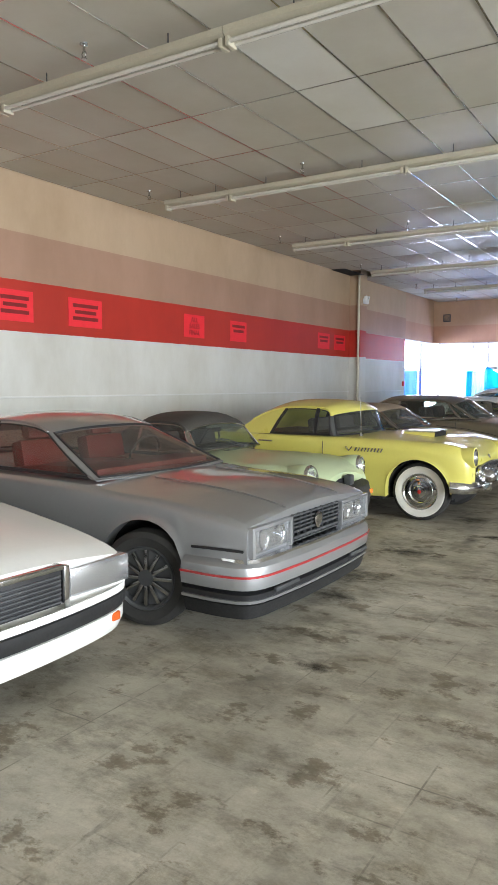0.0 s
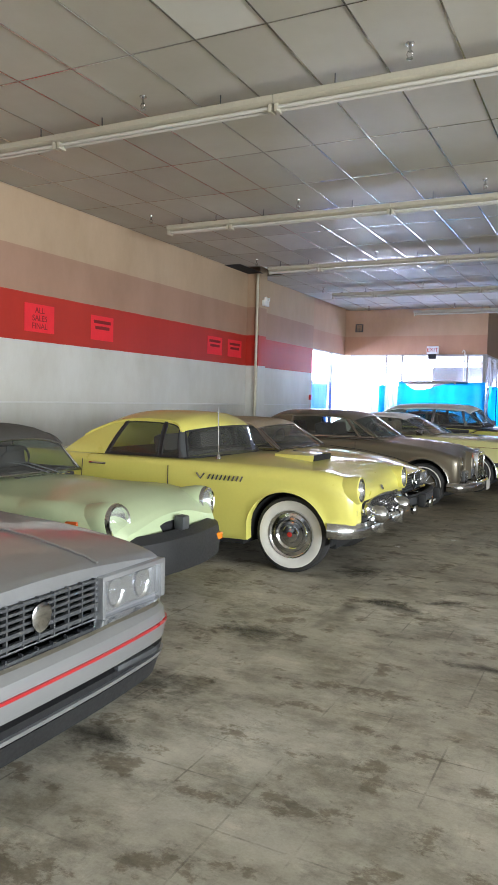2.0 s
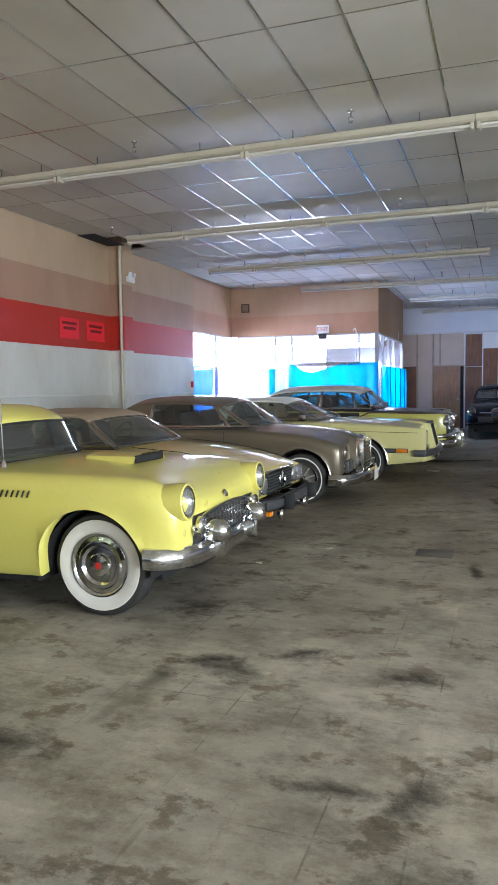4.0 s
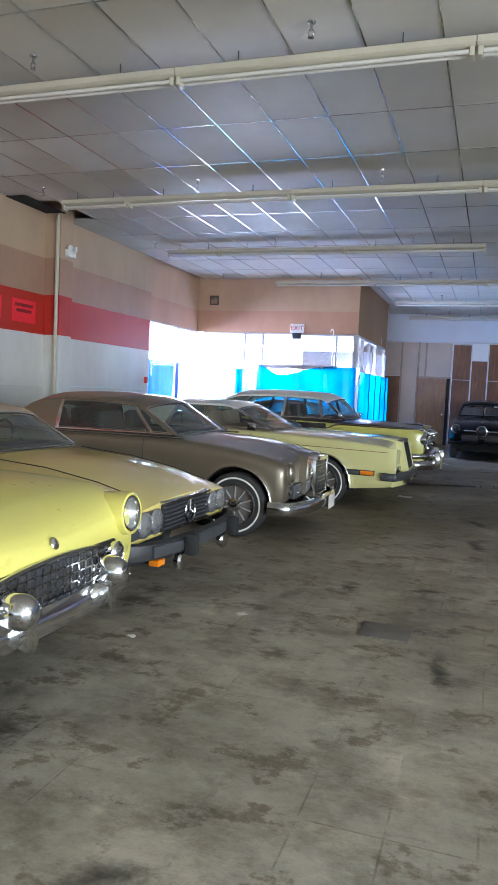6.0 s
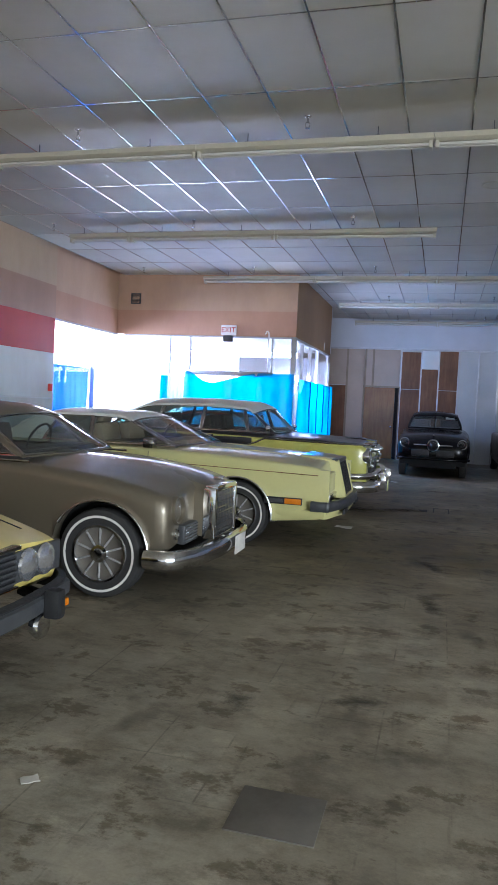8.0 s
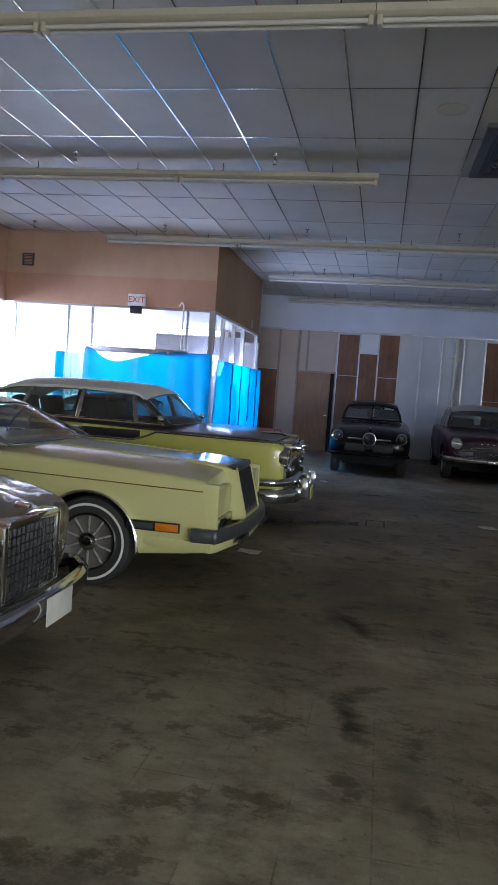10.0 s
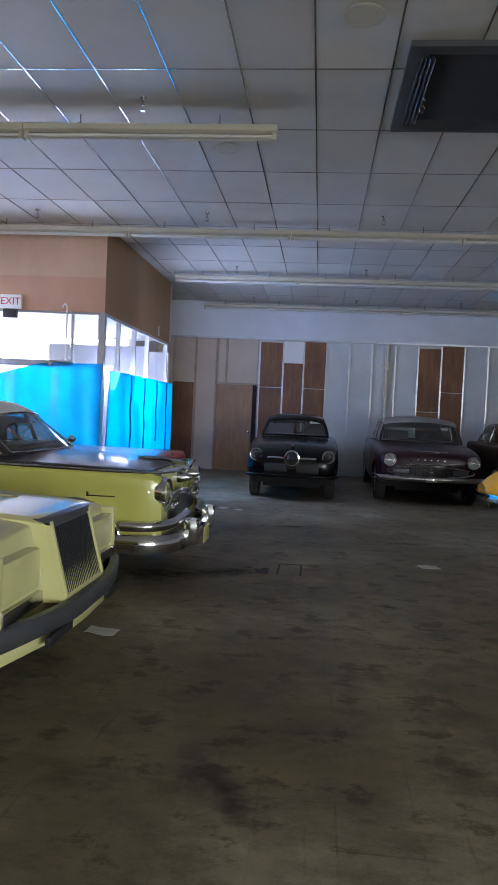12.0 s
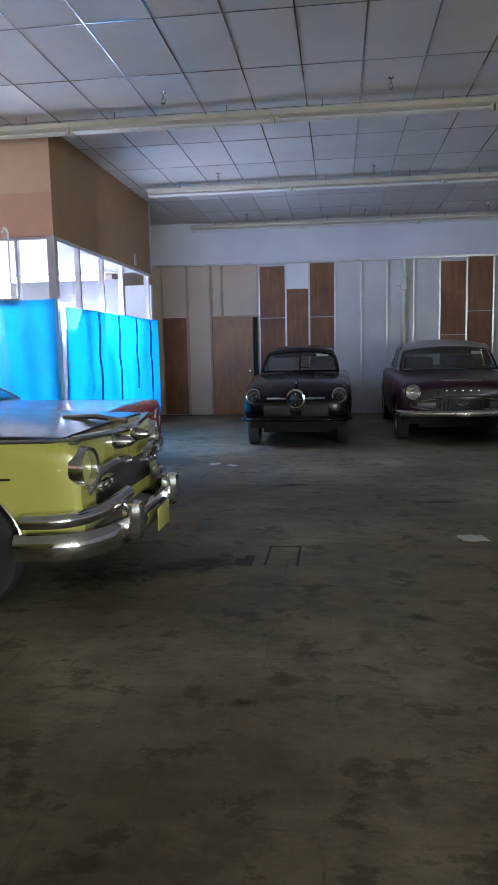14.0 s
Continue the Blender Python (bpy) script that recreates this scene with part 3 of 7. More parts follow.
def tarp(name, path, top, low, material, label, droop=0.0, seed=1):
    """Hung sheet along a level path, with folds and a sagging top edge."""
    rg = random.Random(seed)
    ph = [rg.uniform(0, 6.28) for _ in range(4)]
    a, b = Vector(path[0]), Vector(path[1])
    d = b - a
    nrm = Vector((d.y, -d.x, 0)).normalized()
    bm, rows, nx, nz = bmesh.new(), [], 60, 14
    for k in range(nz + 1):
        v, row = k / nz, []
        for i in range(nx + 1):
            u = i / nx
            zt = top - droop * (0.55 * math.sin(math.pi * min(1, u / 0.62)) ** 2 + 0.25 * math.sin(9 * u + ph[0]) ** 2 * (1 - u))
            off = 0.024 * math.sin(17 * u + ph[1] + 2 * v) + 0.010 * math.sin(45 * u + ph[2] - 3 * v) + 0.03 * v * math.sin(11 * u + ph[3]) + 0.012 * noise.noise((u * 9, v * 6, seed))
            row.append(a + d * u + nrm * (off + 0.07) + Vector((0, 0, zt + (low - zt) * v)))
        rows.append(row)
    grid(bm, rows)
    return tagged(finish(name, bm, material), label, "tarpaulin")


tarp("tarpaulin", ((-6.0, VY - 0.05, 0), (VX + 0.01, VY - 0.05, 0)), 2.16, 0.02, "tarp", "bright blue tarpaulin hung with sagging top edge over windows", 0.36, 2)
side_sheet = tarp("tarpaulin", ((VX + 0.03, VY + 0.02, 0), (VX + 0.03, 27.55, 0)), 2.07, 0.02, "tarp", "backlit blue tarpaulin stretched over the side windows", 0.0, 3)
# thin dark lines laid as wavy tubes down the side sheet
for y, low in ((24.02, 0.75), (24.98, 0.70), (25.98, 0.85), (26.9, 0.4)):
    part("cord", tube(smoothline([(VX + 0.145, y + dy, z) for dy, z in ((0, 2.04), (0.03, 1.75), (-0.02, 1.45), (0.05, 1.15), (0.02, low))], 5), 0.014, 6), "tarp_dark", side_sheet, "thin wavy dark blue line down the sheet")
tarp("tarpaulin", ((-6.56, VY - 0.03, 0), (-6.40, VY - 0.03, 0)), 2.05, 0.02, "tarp", "narrow strip of blue tarpaulin on the window", 0.0, 4)
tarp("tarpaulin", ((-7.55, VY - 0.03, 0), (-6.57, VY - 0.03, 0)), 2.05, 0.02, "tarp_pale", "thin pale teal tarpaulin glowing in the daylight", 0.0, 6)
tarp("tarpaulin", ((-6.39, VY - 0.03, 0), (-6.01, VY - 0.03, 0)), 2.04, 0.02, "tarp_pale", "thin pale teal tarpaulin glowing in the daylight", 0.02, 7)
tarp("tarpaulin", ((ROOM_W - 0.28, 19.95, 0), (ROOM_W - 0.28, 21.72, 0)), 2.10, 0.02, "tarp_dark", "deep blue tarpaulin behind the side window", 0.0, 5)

# north wall: framing bay with header, studs and boards
WY = ROOM_N
structure("wall_north", B((-4.5, WY + 0.06, 0, ROOM_E + 0.25, WY + 0.3, 4.6)), "panel", "unfinished wall of pale panels behind metal studs", "wall")
structure("wall_header", B((-4.35, WY - 0.06, 3.40, ROOM_E, WY + 0.06, 4.6), bevel=0.004), "header", "bare drywall band above the stud wall", "wall")
structure("header_track", B((-4.35, WY - 0.07, 3.355, ROOM_E, WY + 0.06, 3.398)), "steel", "metal track under the drywall band", "trim")
STUDS = [-1.71, -1.11, -0.59, -0.02, 0.56, 1.12, 1.69, 2.25, 2.82, 3.38, 3.95, 4.52, 5.09, 5.66, 6.23, 6.8]
for x in STUDS:
    s = structure("stud", B((x - 0.018, WY + 0.012, 0, x + 0.018, WY + 0.018, 3.355), (x - 0.018, WY + 0.018, 0, x - 0.014, WY + 0.06, 3.355), (x + 0.014, WY + 0.018, 0, x + 0.018, WY + 0.06, 3.355)), "steel", "galvanised metal stud of the open wall", "stud")
    s["group"] = "studs of the north wall"


def board(x0, x1, z0, z1, material, label, y=WY + 0.02, cat="panel"):
    return tagged(finish("wall_panel", B((x0, y, z0, x1, y + 0.035, z1), bevel=0.004), material, smooth=False), label, cat, "panels of the north wall", "structure")


for x0, x1, parts in ((-1.69, -1.13, ((0.02, 2.16), (2.175, 3.30))), (-1.09, -0.61, ((0.02, 2.79),)), (-0.57, -0.04, ((0.02, 2.16), (2.175, 3.34))), (2.27, 2.80, ((0.02, 1.7), (1.715, 3.28))), (2.84, 3.36, ((0.02, 2.2), (2.215, 3.35)))):
    for z0, z1 in parts:
        board(x0, x1, z0, z1, "board", "dark brown hardboard sheet between studs")
board(-1.09, -0.61, 2.80, 3.35, "white", "white board scrap above brown hardboard")
for x0, x1 in ((-4.34, -3.94), (-3.33, -2.83), (-2.52, -1.75)):
    board(x0, x1, 2.24 if x0 > -3 else 0.02, 3.355, "beige", "beige wall panel beside the wooden door", WY + 0.0)
board(-3.92, -3.36, 2.24, 3.355, "beige", "beige wall panel over a brown panel", WY)
board(-3.92, -3.37, 0.02, 2.22, "board", "dark brown panel door leaf against the wall", WY - 0.01)
board(-2.80, -2.55, 2.24, 3.355, "beige", "beige wall panel strip over the door", WY + 0.004)
for x in (-3.35, -2.79, -2.55):
    structure("batten", B((x - 0.03, WY - 0.02, 2.24 if x > -3 else 0, x + 0.03, WY + 0.0, 3.355), bevel=0.004), "trim_tan", "thin brown batten over a panel joint", "trim")
dr = tagged(finish("door_1", B((-2.78, WY - 0.03, 0.01, -1.86, WY + 0.012, 2.19), bevel=0.004), "door", smooth=False), "golden oak veneer door standing slightly ajar", "door", kind="structure")
part("door_handle", lathe([(0.0, 0), (0.026, 0.002), (0.02, 0.012), (0.012, 0.03), (0.026, 0.04), (0.028, 0.055), (0.0, 0.062)], 14, pose(-1.93, WY - 0.032, 1.0, 0, 0, -90)), "dull_chrome", dr, "round metal door knob")
# black strip stands in for the unlit gap at the door's edge
structure("door_gap", B((-1.855, WY - 0.005, 0, -1.745, WY + 0.02, 2.2)), "darkgap", "dark strip standing for the unlit gap beside the open door", "opening")
structure("door_frame", B((-2.83, WY - 0.04, 0, -2.785, WY + 0.05, 2.24), (-1.745, WY - 0.04, 0, -1.715, WY + 0.05, 2.24), (-2.785, WY - 0.04, 2.195, -1.745, WY + 0.05, 2.24)), "trim_tan", "brown door frame", "trim")

pipe = thing("standpipe", pose(1.48, WY - 0.02, 0), "cream riser pipe with a valve against the wall", "pipe")
part("pipe", tube([(0, 0, 0), (0, 0, 3.35)], 0.05, 12), "cream_pipe", pipe)
part("bracket", B((-0.17, -0.05, 2.78, 0.13, 0.03, 2.84), bevel=0.01), "cream_pipe", pipe)
part("valve", B((-0.06, -0.08, 2.70, 0.06, 0.05, 2.92), bevel=0.02), "cream_pipe", pipe)

# ---------------------------------------------------------------- ceiling fittings


def strip_light(x0, x1, y):
    t = thing("strip_light", pose((x0 + x1) / 2, y, 0), "unlit yellowed fluorescent strip light under the ceiling", "strip light", "rows of strip lights")
    h = (x1 - x0) / 2
    bm = bmesh.new()
    sec = [(-0.05, 4.185), (-0.06, 4.178), (-0.062, 4.13), (-0.03, 4.105), (0.03, 4.105), (0.062, 4.13), (0.06, 4.178), (0.05, 4.185)]
    vv = grid(bm, [[(s * (h - 0.003), a, b) for a, b in sec] for s in (-1, 1)], True)
    bm.faces.new(vv[0])
    bm.faces.new(vv[1])
    part("housing", bm, "fixture", t)
    for s in (-1, 1):
        part("socket", B((s * (h - 0.03) - 0.018, -0.055, 4.04, s * (h - 0.03) + 0.018, 0.055, 4.108), bevel=0.006), "fixture", t)
        part("tube", tube([(-h + 0.05, s * 0.036, 4.075), (h - 0.05, s * 0.036, 4.075)], 0.017, 8), "tube", t)
        part("hanger", B((s * h * 0.55 - 0.022, -0.03, 4.184, s * h * 0.55 + 0.022, 0.03, 4.196), (s * h * 0.55 - 0.004, -0.004, 4.196, s * h * 0.55 + 0.004, 0.004, CEIL - 0.004)), "grille_grey", t, "thin steel hanger")
    return t


U = 2.44
for y, first, short, last in ((0.2, -5.53, True, 8.0), (3.93, -5.53, True, 8.0), (7.6, -5.53, True, 8.0), (11.3, -5.53, True, 8.0), (14.97, -5.53, True, 8.0), (18.64, -5.53, True, -0.5), (22.47, -5.55, False, 8.0), (26.1, -3.13, False, 8.0), (29.75, -3.15, False, 8.0)):
    if short:
        strip_light(-6.62, -5.53, y)
    x = first
    while x + U < last:
        strip_light(x, x + U, y)
        x += U


def sprinkler(x, y):
    t = thing("sprinkler", pose(x, y, CEIL), "small metal sprinkler head with escutcheon under the ceiling", "sprinkler", "sprinklers")
    part("escutcheon", lathe([(0.0, 0), (0.034, 0.0), (0.032, -0.010), (0.012, -0.014)], 14, pose(0, 0, -0.012, 0, -90, 0)), "dull_chrome", t)
    part("pipe", tube([(0, 0, -0.01), (0, 0, -0.08)], 0.011, 8), "dull_chrome", t)
    part("frame", tube([(-0.012, 0, -0.07), (-0.024, 0, -0.09), (-0.016, 0, -0.115), (0, 0, -0.125), (0.016, 0, -0.115), (0.024, 0, -0.09), (0.012, 0, -0.07)], 0.005, 6), "dull_chrome", t)
    part("deflector", lathe([(0.0, 0), (0.024, 0.0), (0.024, -0.005), (0.0, -0.004)], 12, pose(0, 0, -0.125, 0, -90, 0)), "dull_chrome", t)


for y in (3.7, 7.33, 10.97, 14.6, 18.26, 21.93, 25.6, 29.2):
    for x in (-6.72, -4.3, -1.84, 0.61, 3.05):
        if not (x < -3.6 and y > 22.8):
            sprinkler(x, y)

vent = thing("ceiling_vent", pose(0.98, 18.1, CEIL), "large grey square ceiling air diffuser with dark throat", "ceiling vent")
a = 0.58
bm = bmesh.new()
ring = lambda r, ry, z: [(-r, -ry, z), (r, -ry, z), (r, ry, z), (-r, ry, z)]
grid(bm, [ring(a, 0.8, -0.005), ring(a, 0.8, -0.05), ring(a - 0.06, 0.74, -0.06), ring(a - 0.16, 0.6, -0.012)], True)
part("frame", bm, "grille_grey", vent)
part("throat", B((-a + 0.16, -0.6, -0.012, a - 0.16, 0.6, -0.006)), "darkgap", vent)
for s in (-1, 1):
    for k in range(4):
        bm = bmesh.new()
        x = s * (a - 0.09 - 0.035 * k)
        box(bm, -0.002, -0.60, -0.02, 0.002, 0.60, 0.02, m=pose(x, 0, -0.038, 0, s * 40, 0))
        part("slat", bm, "grille_black", vent)
for x, y in ((0.03, 16.95), (-1.24, 19.47)):
    t = thing("ceiling_speaker", pose(x, y, CEIL - 0.012), "round pale grille of a ceiling loudspeaker", "loudspeaker", "ceiling loudspeakers")
    part("rim", lathe([(0.10, 0.0), (0.15, -0.002), (0.155, -0.010), (0.14, -0.014), (0.11, -0.006)], 28, pose(0, 0, 0, 0, -90, 0), cap=False), "fixture", t)
    part("grille", lathe([(0.0, -0.008), (0.06, -0.008), (0.12, -0.004)], 28, pose(0, 0, 0, 0, -90, 0), cap=False), "fixture", t)

# signs and small wall things


def notice(y0, y1, z0, z1, lines, label):
    t = thing("notice", pose(ROOM_W + 0.003, (y0 + y1) / 2, (z0 + z1) / 2, 90, 0, 90), label, "sign", "red notices on the stripe")
    w, h = (y1 - y0) / 2, (z1 - z0) / 2
    part("card", B((-w, -h, 0, w, h, 0.004)), "red_card", t)
    if isinstance(lines, str):
        rows = lines.split("\n")
        for i, s in enumerate(rows):
            bm = text_bm(s, 0.115)
            bmesh.ops.transform(bm, matrix=pose(0, h * 0.55 - i * 0.11, 0.006), verts=bm.verts)
            part("lettering", bm, "ink", t)
    else:
        for i in range(lines):
            ww = w * (0.75 - 0.12 * (i % 2))
            part("lettering", B((-ww, h * 0.5 - i * 0.09 - 0.025, 0.0045, ww, h * 0.5 - i * 0.09 + 0.025, 0.006)), "ink", t)


notice(9.25, 9.84, 2.40, 2.79, "ALL\nSALES\nFINAL", "red paper notice in black letters, taped to the stripe")
notice(10.66, 11.22, 2.40, 2.78, 2, "red paper notice with two lines of black print")
notice(14.25, 14.85, 2.42, 2.78, 2, "red paper notice with two lines of black print")
notice(15.10, 15.72, 2.42, 2.78, 2, "red paper notice with two lines of black print")
notice(6.62, 7.28, 2.40, 2.80, 3, "red paper notice with three lines of black print")
notice(5.4, 6.0, 2.40, 2.80, 3, "red paper notice with three lines of black print")

ex = thing("exit_sign", pose(-5.04, VY - 0.03, 3.08, 90, 0, 0), "white exit sign with red letters over the windows", "exit sign")
part("casing", B((-0.17, -0.11, -0.03, 0.17, 0.11, 0.03), bevel=0.01), "sign_white", ex)
bm = text_bm("EXIT", 0.16)
bmesh.ops.transform(bm, matrix=pose(0, 0, 0.032), verts=bm.verts)
part("lettering", bm, "sign_red", ex)
el = thing("emergency_light", pose(-5.04, VY - 0.05, 2.89), "small black emergency lamp below the exit sign", "emergency light")
part("casing", B((-0.11, -0.05, -0.07, 0.11, 0.05, 0.075), bevel=0.02), "black", el)
vt = thing("wall_vent", pose(-7.28, VY - 0.005, 3.755), "small grey louvred vent high on the tan wall", "wall vent")
part("frame", B((-0.12, -0.015, -0.12, 0.12, 0.004, -0.09), (-0.12, -0.015, 0.09, 0.12, 0.004, 0.12), (-0.12, -0.015, -0.09, -0.09, 0.004, 0.09), (0.09, -0.015, -0.09, 0.12, 0.004, 0.09)), "grille_grey", vt)
for k in range(6):
    bm = bmesh.new()
    box(bm, -0.09, -0.012, -0.002, 0.09, 0.012, 0.002, m=pose(0, -0.002, -0.07 + 0.028 * k, 35, 0, 0))
    part("slat", bm, "grille_grey", vt)
al = thing("alarm_light", pose(ROOM_W + 0.305, 16.2, 3.66), "white twin-headed emergency lamp on the column", "emergency light")
part("casing", B((-0.004, -0.12, -0.07, 0.06, 0.12, 0.05), bevel=0.01), "sign_white", al)
for s in (-1, 1):
    part("lamp_head", lathe([(0.0, -0.03), (0.03, -0.025), (0.05, 0.03), (0.045, 0.035), (0.0, 0.03)], 14, pose(0.05, s * 0.08, 0.08, 0, 10, s * 20)), "sign_white", al)
cd = thing("conduit", pose(ROOM_W + 0.27, 15.905, 0), "thin cream conduit pipe up the column", "pipe")
part("pipe", tube([(0, 0, 0), (0, 0, 4.25)], 0.03, 12), "cream_pipe", cd)
cd = thing("conduit", pose(-4.13, VY - 0.03, 0), "bent white conduit beside the window mullion", "pipe")
part("pipe", tube(smoothline([(0, 0, 2.1), (0, 0, 2.9), (0.0, 0, 3.02), (-0.04, 0, 3.07), (-0.08, 0, 3.0)]), 0.014, 8), "sign_white", cd)
sw = thing("wall_switch", pose(VX + 0.004, 26.55, 3.1), "pale blank plate on the shaded wall", "switch plate")
part("plate", B((0, -0.06, -0.1, 0.012, 0.06, 0.1), bevel=0.004), "fixture", sw)
fb = thing("alarm_box", pose(ROOM_W, 19.75, 1.62), "small red alarm pull box at the window edge", "alarm box")
part("casing", B((0, -0.05, -0.07, 0.05, 0.05, 0.07), bevel=0.008), "sign_red", fb)

# things lying on the floor
pl = thing("floor_plate", pose(-0.91, 10.1, 0), "dark square steel cover plate set in the floor", "floor plate")
part("plate", B((-0.16, -0.15, 0.0, 0.16, 0.15, 0.005), bevel=0.001), "plate", pl)


def scrap(name, x, y, w, d, rz, material, label, seed):
    rg = random.Random(seed)
    bm = bmesh.new()
    grid(bm, [[((u - 0.5) * w + rg.uniform(-1, 1) * w * 0.05, (v - 0.5) * d + rg.uniform(-1, 1) * d * 0.06, 0.003 + rg.uniform(0, 0.012)) for u in (0, 0.25, 0.5, 0.75, 1)] for v in (0, 0.35, 0.7, 1)])
    r = bmesh.ops.extrude_face_region(bm, geom=list(bm.faces))
    bmesh.ops.translate(bm, vec=(0, 0, -0.003), verts=[g for g in r["geom"] if isinstance(g, bmesh.types.BMVert)])
    ob = finish(name, bm, material)
    ob.matrix_basis = pose(x, y, 0.001, 0, 0, rz)
    return tagged(ob, label, "litter", "litter on the floor")


scrap("paper_scrap", 1.06, 19.33, 0.20, 0.17, 8, "paper", "flat scrap of dirty white paper on the floor", 1)
scrap("paper_scrap", -1.52, 16.5, 0.22, 0.13, -15, "paper", "crumpled dirty paper scrap on the floor", 2)
scrap("paper_scrap", -1.55, 22.9, 0.14, 0.10, 30, "paper", "small white paper scrap on the floor", 3)
scrap("paper_scrap", -1.30, 22.8, 0.12, 0.09, -30, "paper", "small white paper scrap on the floor", 4)
scrap("leaf_litter", -2.3, 9.3, 0.05, 0.04, 10, "paper", "tiny pale chip lying on the floor", 5)
scrap("leaf_litter", -1.85, 10.0, 0.07, 0.05, 40, "paper", "tiny pale chip lying on the floor", 6)
structure("floor_patch", B((-0.47, 18.58, 0.0, -0.45, 19.06, 0.003), (-0.25, 18.58, 0.0, -0.23, 19.06, 0.003), (-0.45, 19.04, 0.0, -0.25, 19.06, 0.003), (-0.62, 18.56, 0.0, -0.55, 18.80, 0.003)), "trim_dark", "dark outline of a lifted floor tile", "floor patch")
scrap("brick_chip", -0.62, 18.62, 0.10, 0.14, 5, "trim_dark", "dark chip in the floor patch", 7)


def stain_film():
    """Oil soaked into the concrete: fades out to nothing at a ragged edge."""
    m, n, l, b = mat("soaked_oil")
    out = n["Material Output"]
    tc, ln, no = n.new("ShaderNodeTexCoord"), n.new("ShaderNodeVectorMath"), coords(n, l, 7.0, 10.0, 0.75, stretch=(1.0, 1.5, 1.0))
    ln.operation = "LENGTH"
    l.new(tc.outputs["Generated"], ln.inputs[0])
    mp = n.new("ShaderNodeVectorMath")
    mp.operation, mp.inputs[1].default_value = "MULTIPLY_ADD", (2, 2, 0)
    mp.inputs[2].default_value = (-1, -1, 0)
    l.new(tc.outputs["Generated"], mp.inputs[0])
    l.new(mp.outputs[0], ln.inputs[0])
    sm = n.new("ShaderNodeMath")
    sm.operation, sm.inputs[1].default_value = "MULTIPLY_ADD", 3.2
    l.new(no.outputs["Fac"], sm.inputs[0])
    l.new(ln.outputs["Value"], sm.inputs[2])
    r = ramp(n, l, sm.outputs[0], [(0.0, grey(0.62)), (0.5, grey(0.38)), (1.0, grey(0.0))])
    sc = n.new("ShaderNodeMapRange")
    sc.inputs["From Min"].default_value, sc.inputs["From Max"].default_value = 1.55, 2.45
    l.new(sm.outputs[0], sc.inputs["Value"])
    l.new(sc.outputs[0], r.inputs["Fac"])
    tr, mx = n.new("ShaderNodeBsdfTransparent"), n.new("ShaderNodeMixShader")
    b.inputs["Base Color"].default_value, b.inputs["Roughness"].default_value = (0.042, 0.036, 0.028, 1), 0.5
    l.new(r.outputs["Color"], mx.inputs[0])
    l.new(tr.outputs[0], mx.inputs[1])
    l.new(b.outputs[0], mx.inputs[2])
    l.new(mx.outputs[0], out.inputs["Surface"])
    return m


M["oil"] = stain_film()
rng = random.Random(8)
STAINS = [(-1.38, 7.39, .22, .12), (-1.83, 7.15, .28, .12), (-0.72, 7.2, .25, .12), (-0.61, 6.13, .12, .3),
          (-0.92, 6.09, .3, .1), (-2.37, 6.01, .4, .2), (-0.53, 5.57, .3, .25), (-1.84, 2.99, .15, .1),
          (-2.33, 4.32, .3, .15), (-0.66, 3.17, .3, .2), (-1.67, 7.05, .3, .15),
          (-1.31, 11.01, .1, .15), (-0.74, 11.2, .2, .12), (-0.53, 9.51, .08, .3), (-1.15, 18.42, .5, .25),
          (-0.43, 21.48, .3, .12), (-0.36, 16.63, .08, .06), (0.48, 17.65, .12, .08), (0.98, 20.64, .3, .1),
          (-0.43, 14.65, .1, .35), (-0.42, 13.24, .1, .4),
          (-1.55, 18.2, .45, .3), (-0.85, 18.6, .35, .2), (-2.3, 8.0, .3, .25), (-2.55, 4.9, .5, .3)]
for x, y, rx, ry in STAINS:
    bm = bmesh.new()
    bm.faces.new([bm.verts.new((rx * math.cos(a), ry * math.sin(a), 0)) for a in (2 * math.pi * k / 20 for k in range(20))])
    ob = finish("oil_stain", bm, "oil")
    ob.matrix_basis = pose(x, y, 0.003 + rng.uniform(0, 0.002), 0, 0, rng.uniform(-30, 30))
    tagged(ob, "dark oil stain soaked into the concrete floor", "stain", "oil stains", "structure")

# ---------------------------------------------------------------- cars


def curve(keys, x):
    """Smooth, overshoot-free value through keys [(x, v), ...]."""
    xs, vs = [k[0] for k in keys], [k[1] for k in keys]
    if x <= xs[0]:
        return vs[0]
    if x >= xs[-1]:
        return vs[-1]
    i = max(j for j in range(len(xs) - 1) if xs[j] <= x)
    d = [(vs[j + 1] - vs[j]) / (xs[j + 1] - xs[j]) for j in range(len(xs) - 1)]

    def slope(j):
        if j == 0:
            return d[0]
        if j == len(xs) - 1:
            return d[-1]
        return 0.0 if d[j - 1] * d[j] <= 0 else 2 * d[j - 1] * d[j] / (d[j - 1] + d[j])

    h = xs[i + 1] - xs[i]
    t = (x - xs[i]) / h
    return (1 + 2 * t) * (1 - t) ** 2 * vs[i] + t * (1 - t) ** 2 * h * slope(i) + t * t * (3 - 2 * t) * vs[i + 1] + t * t * (t - 1) * h * slope(i + 1)


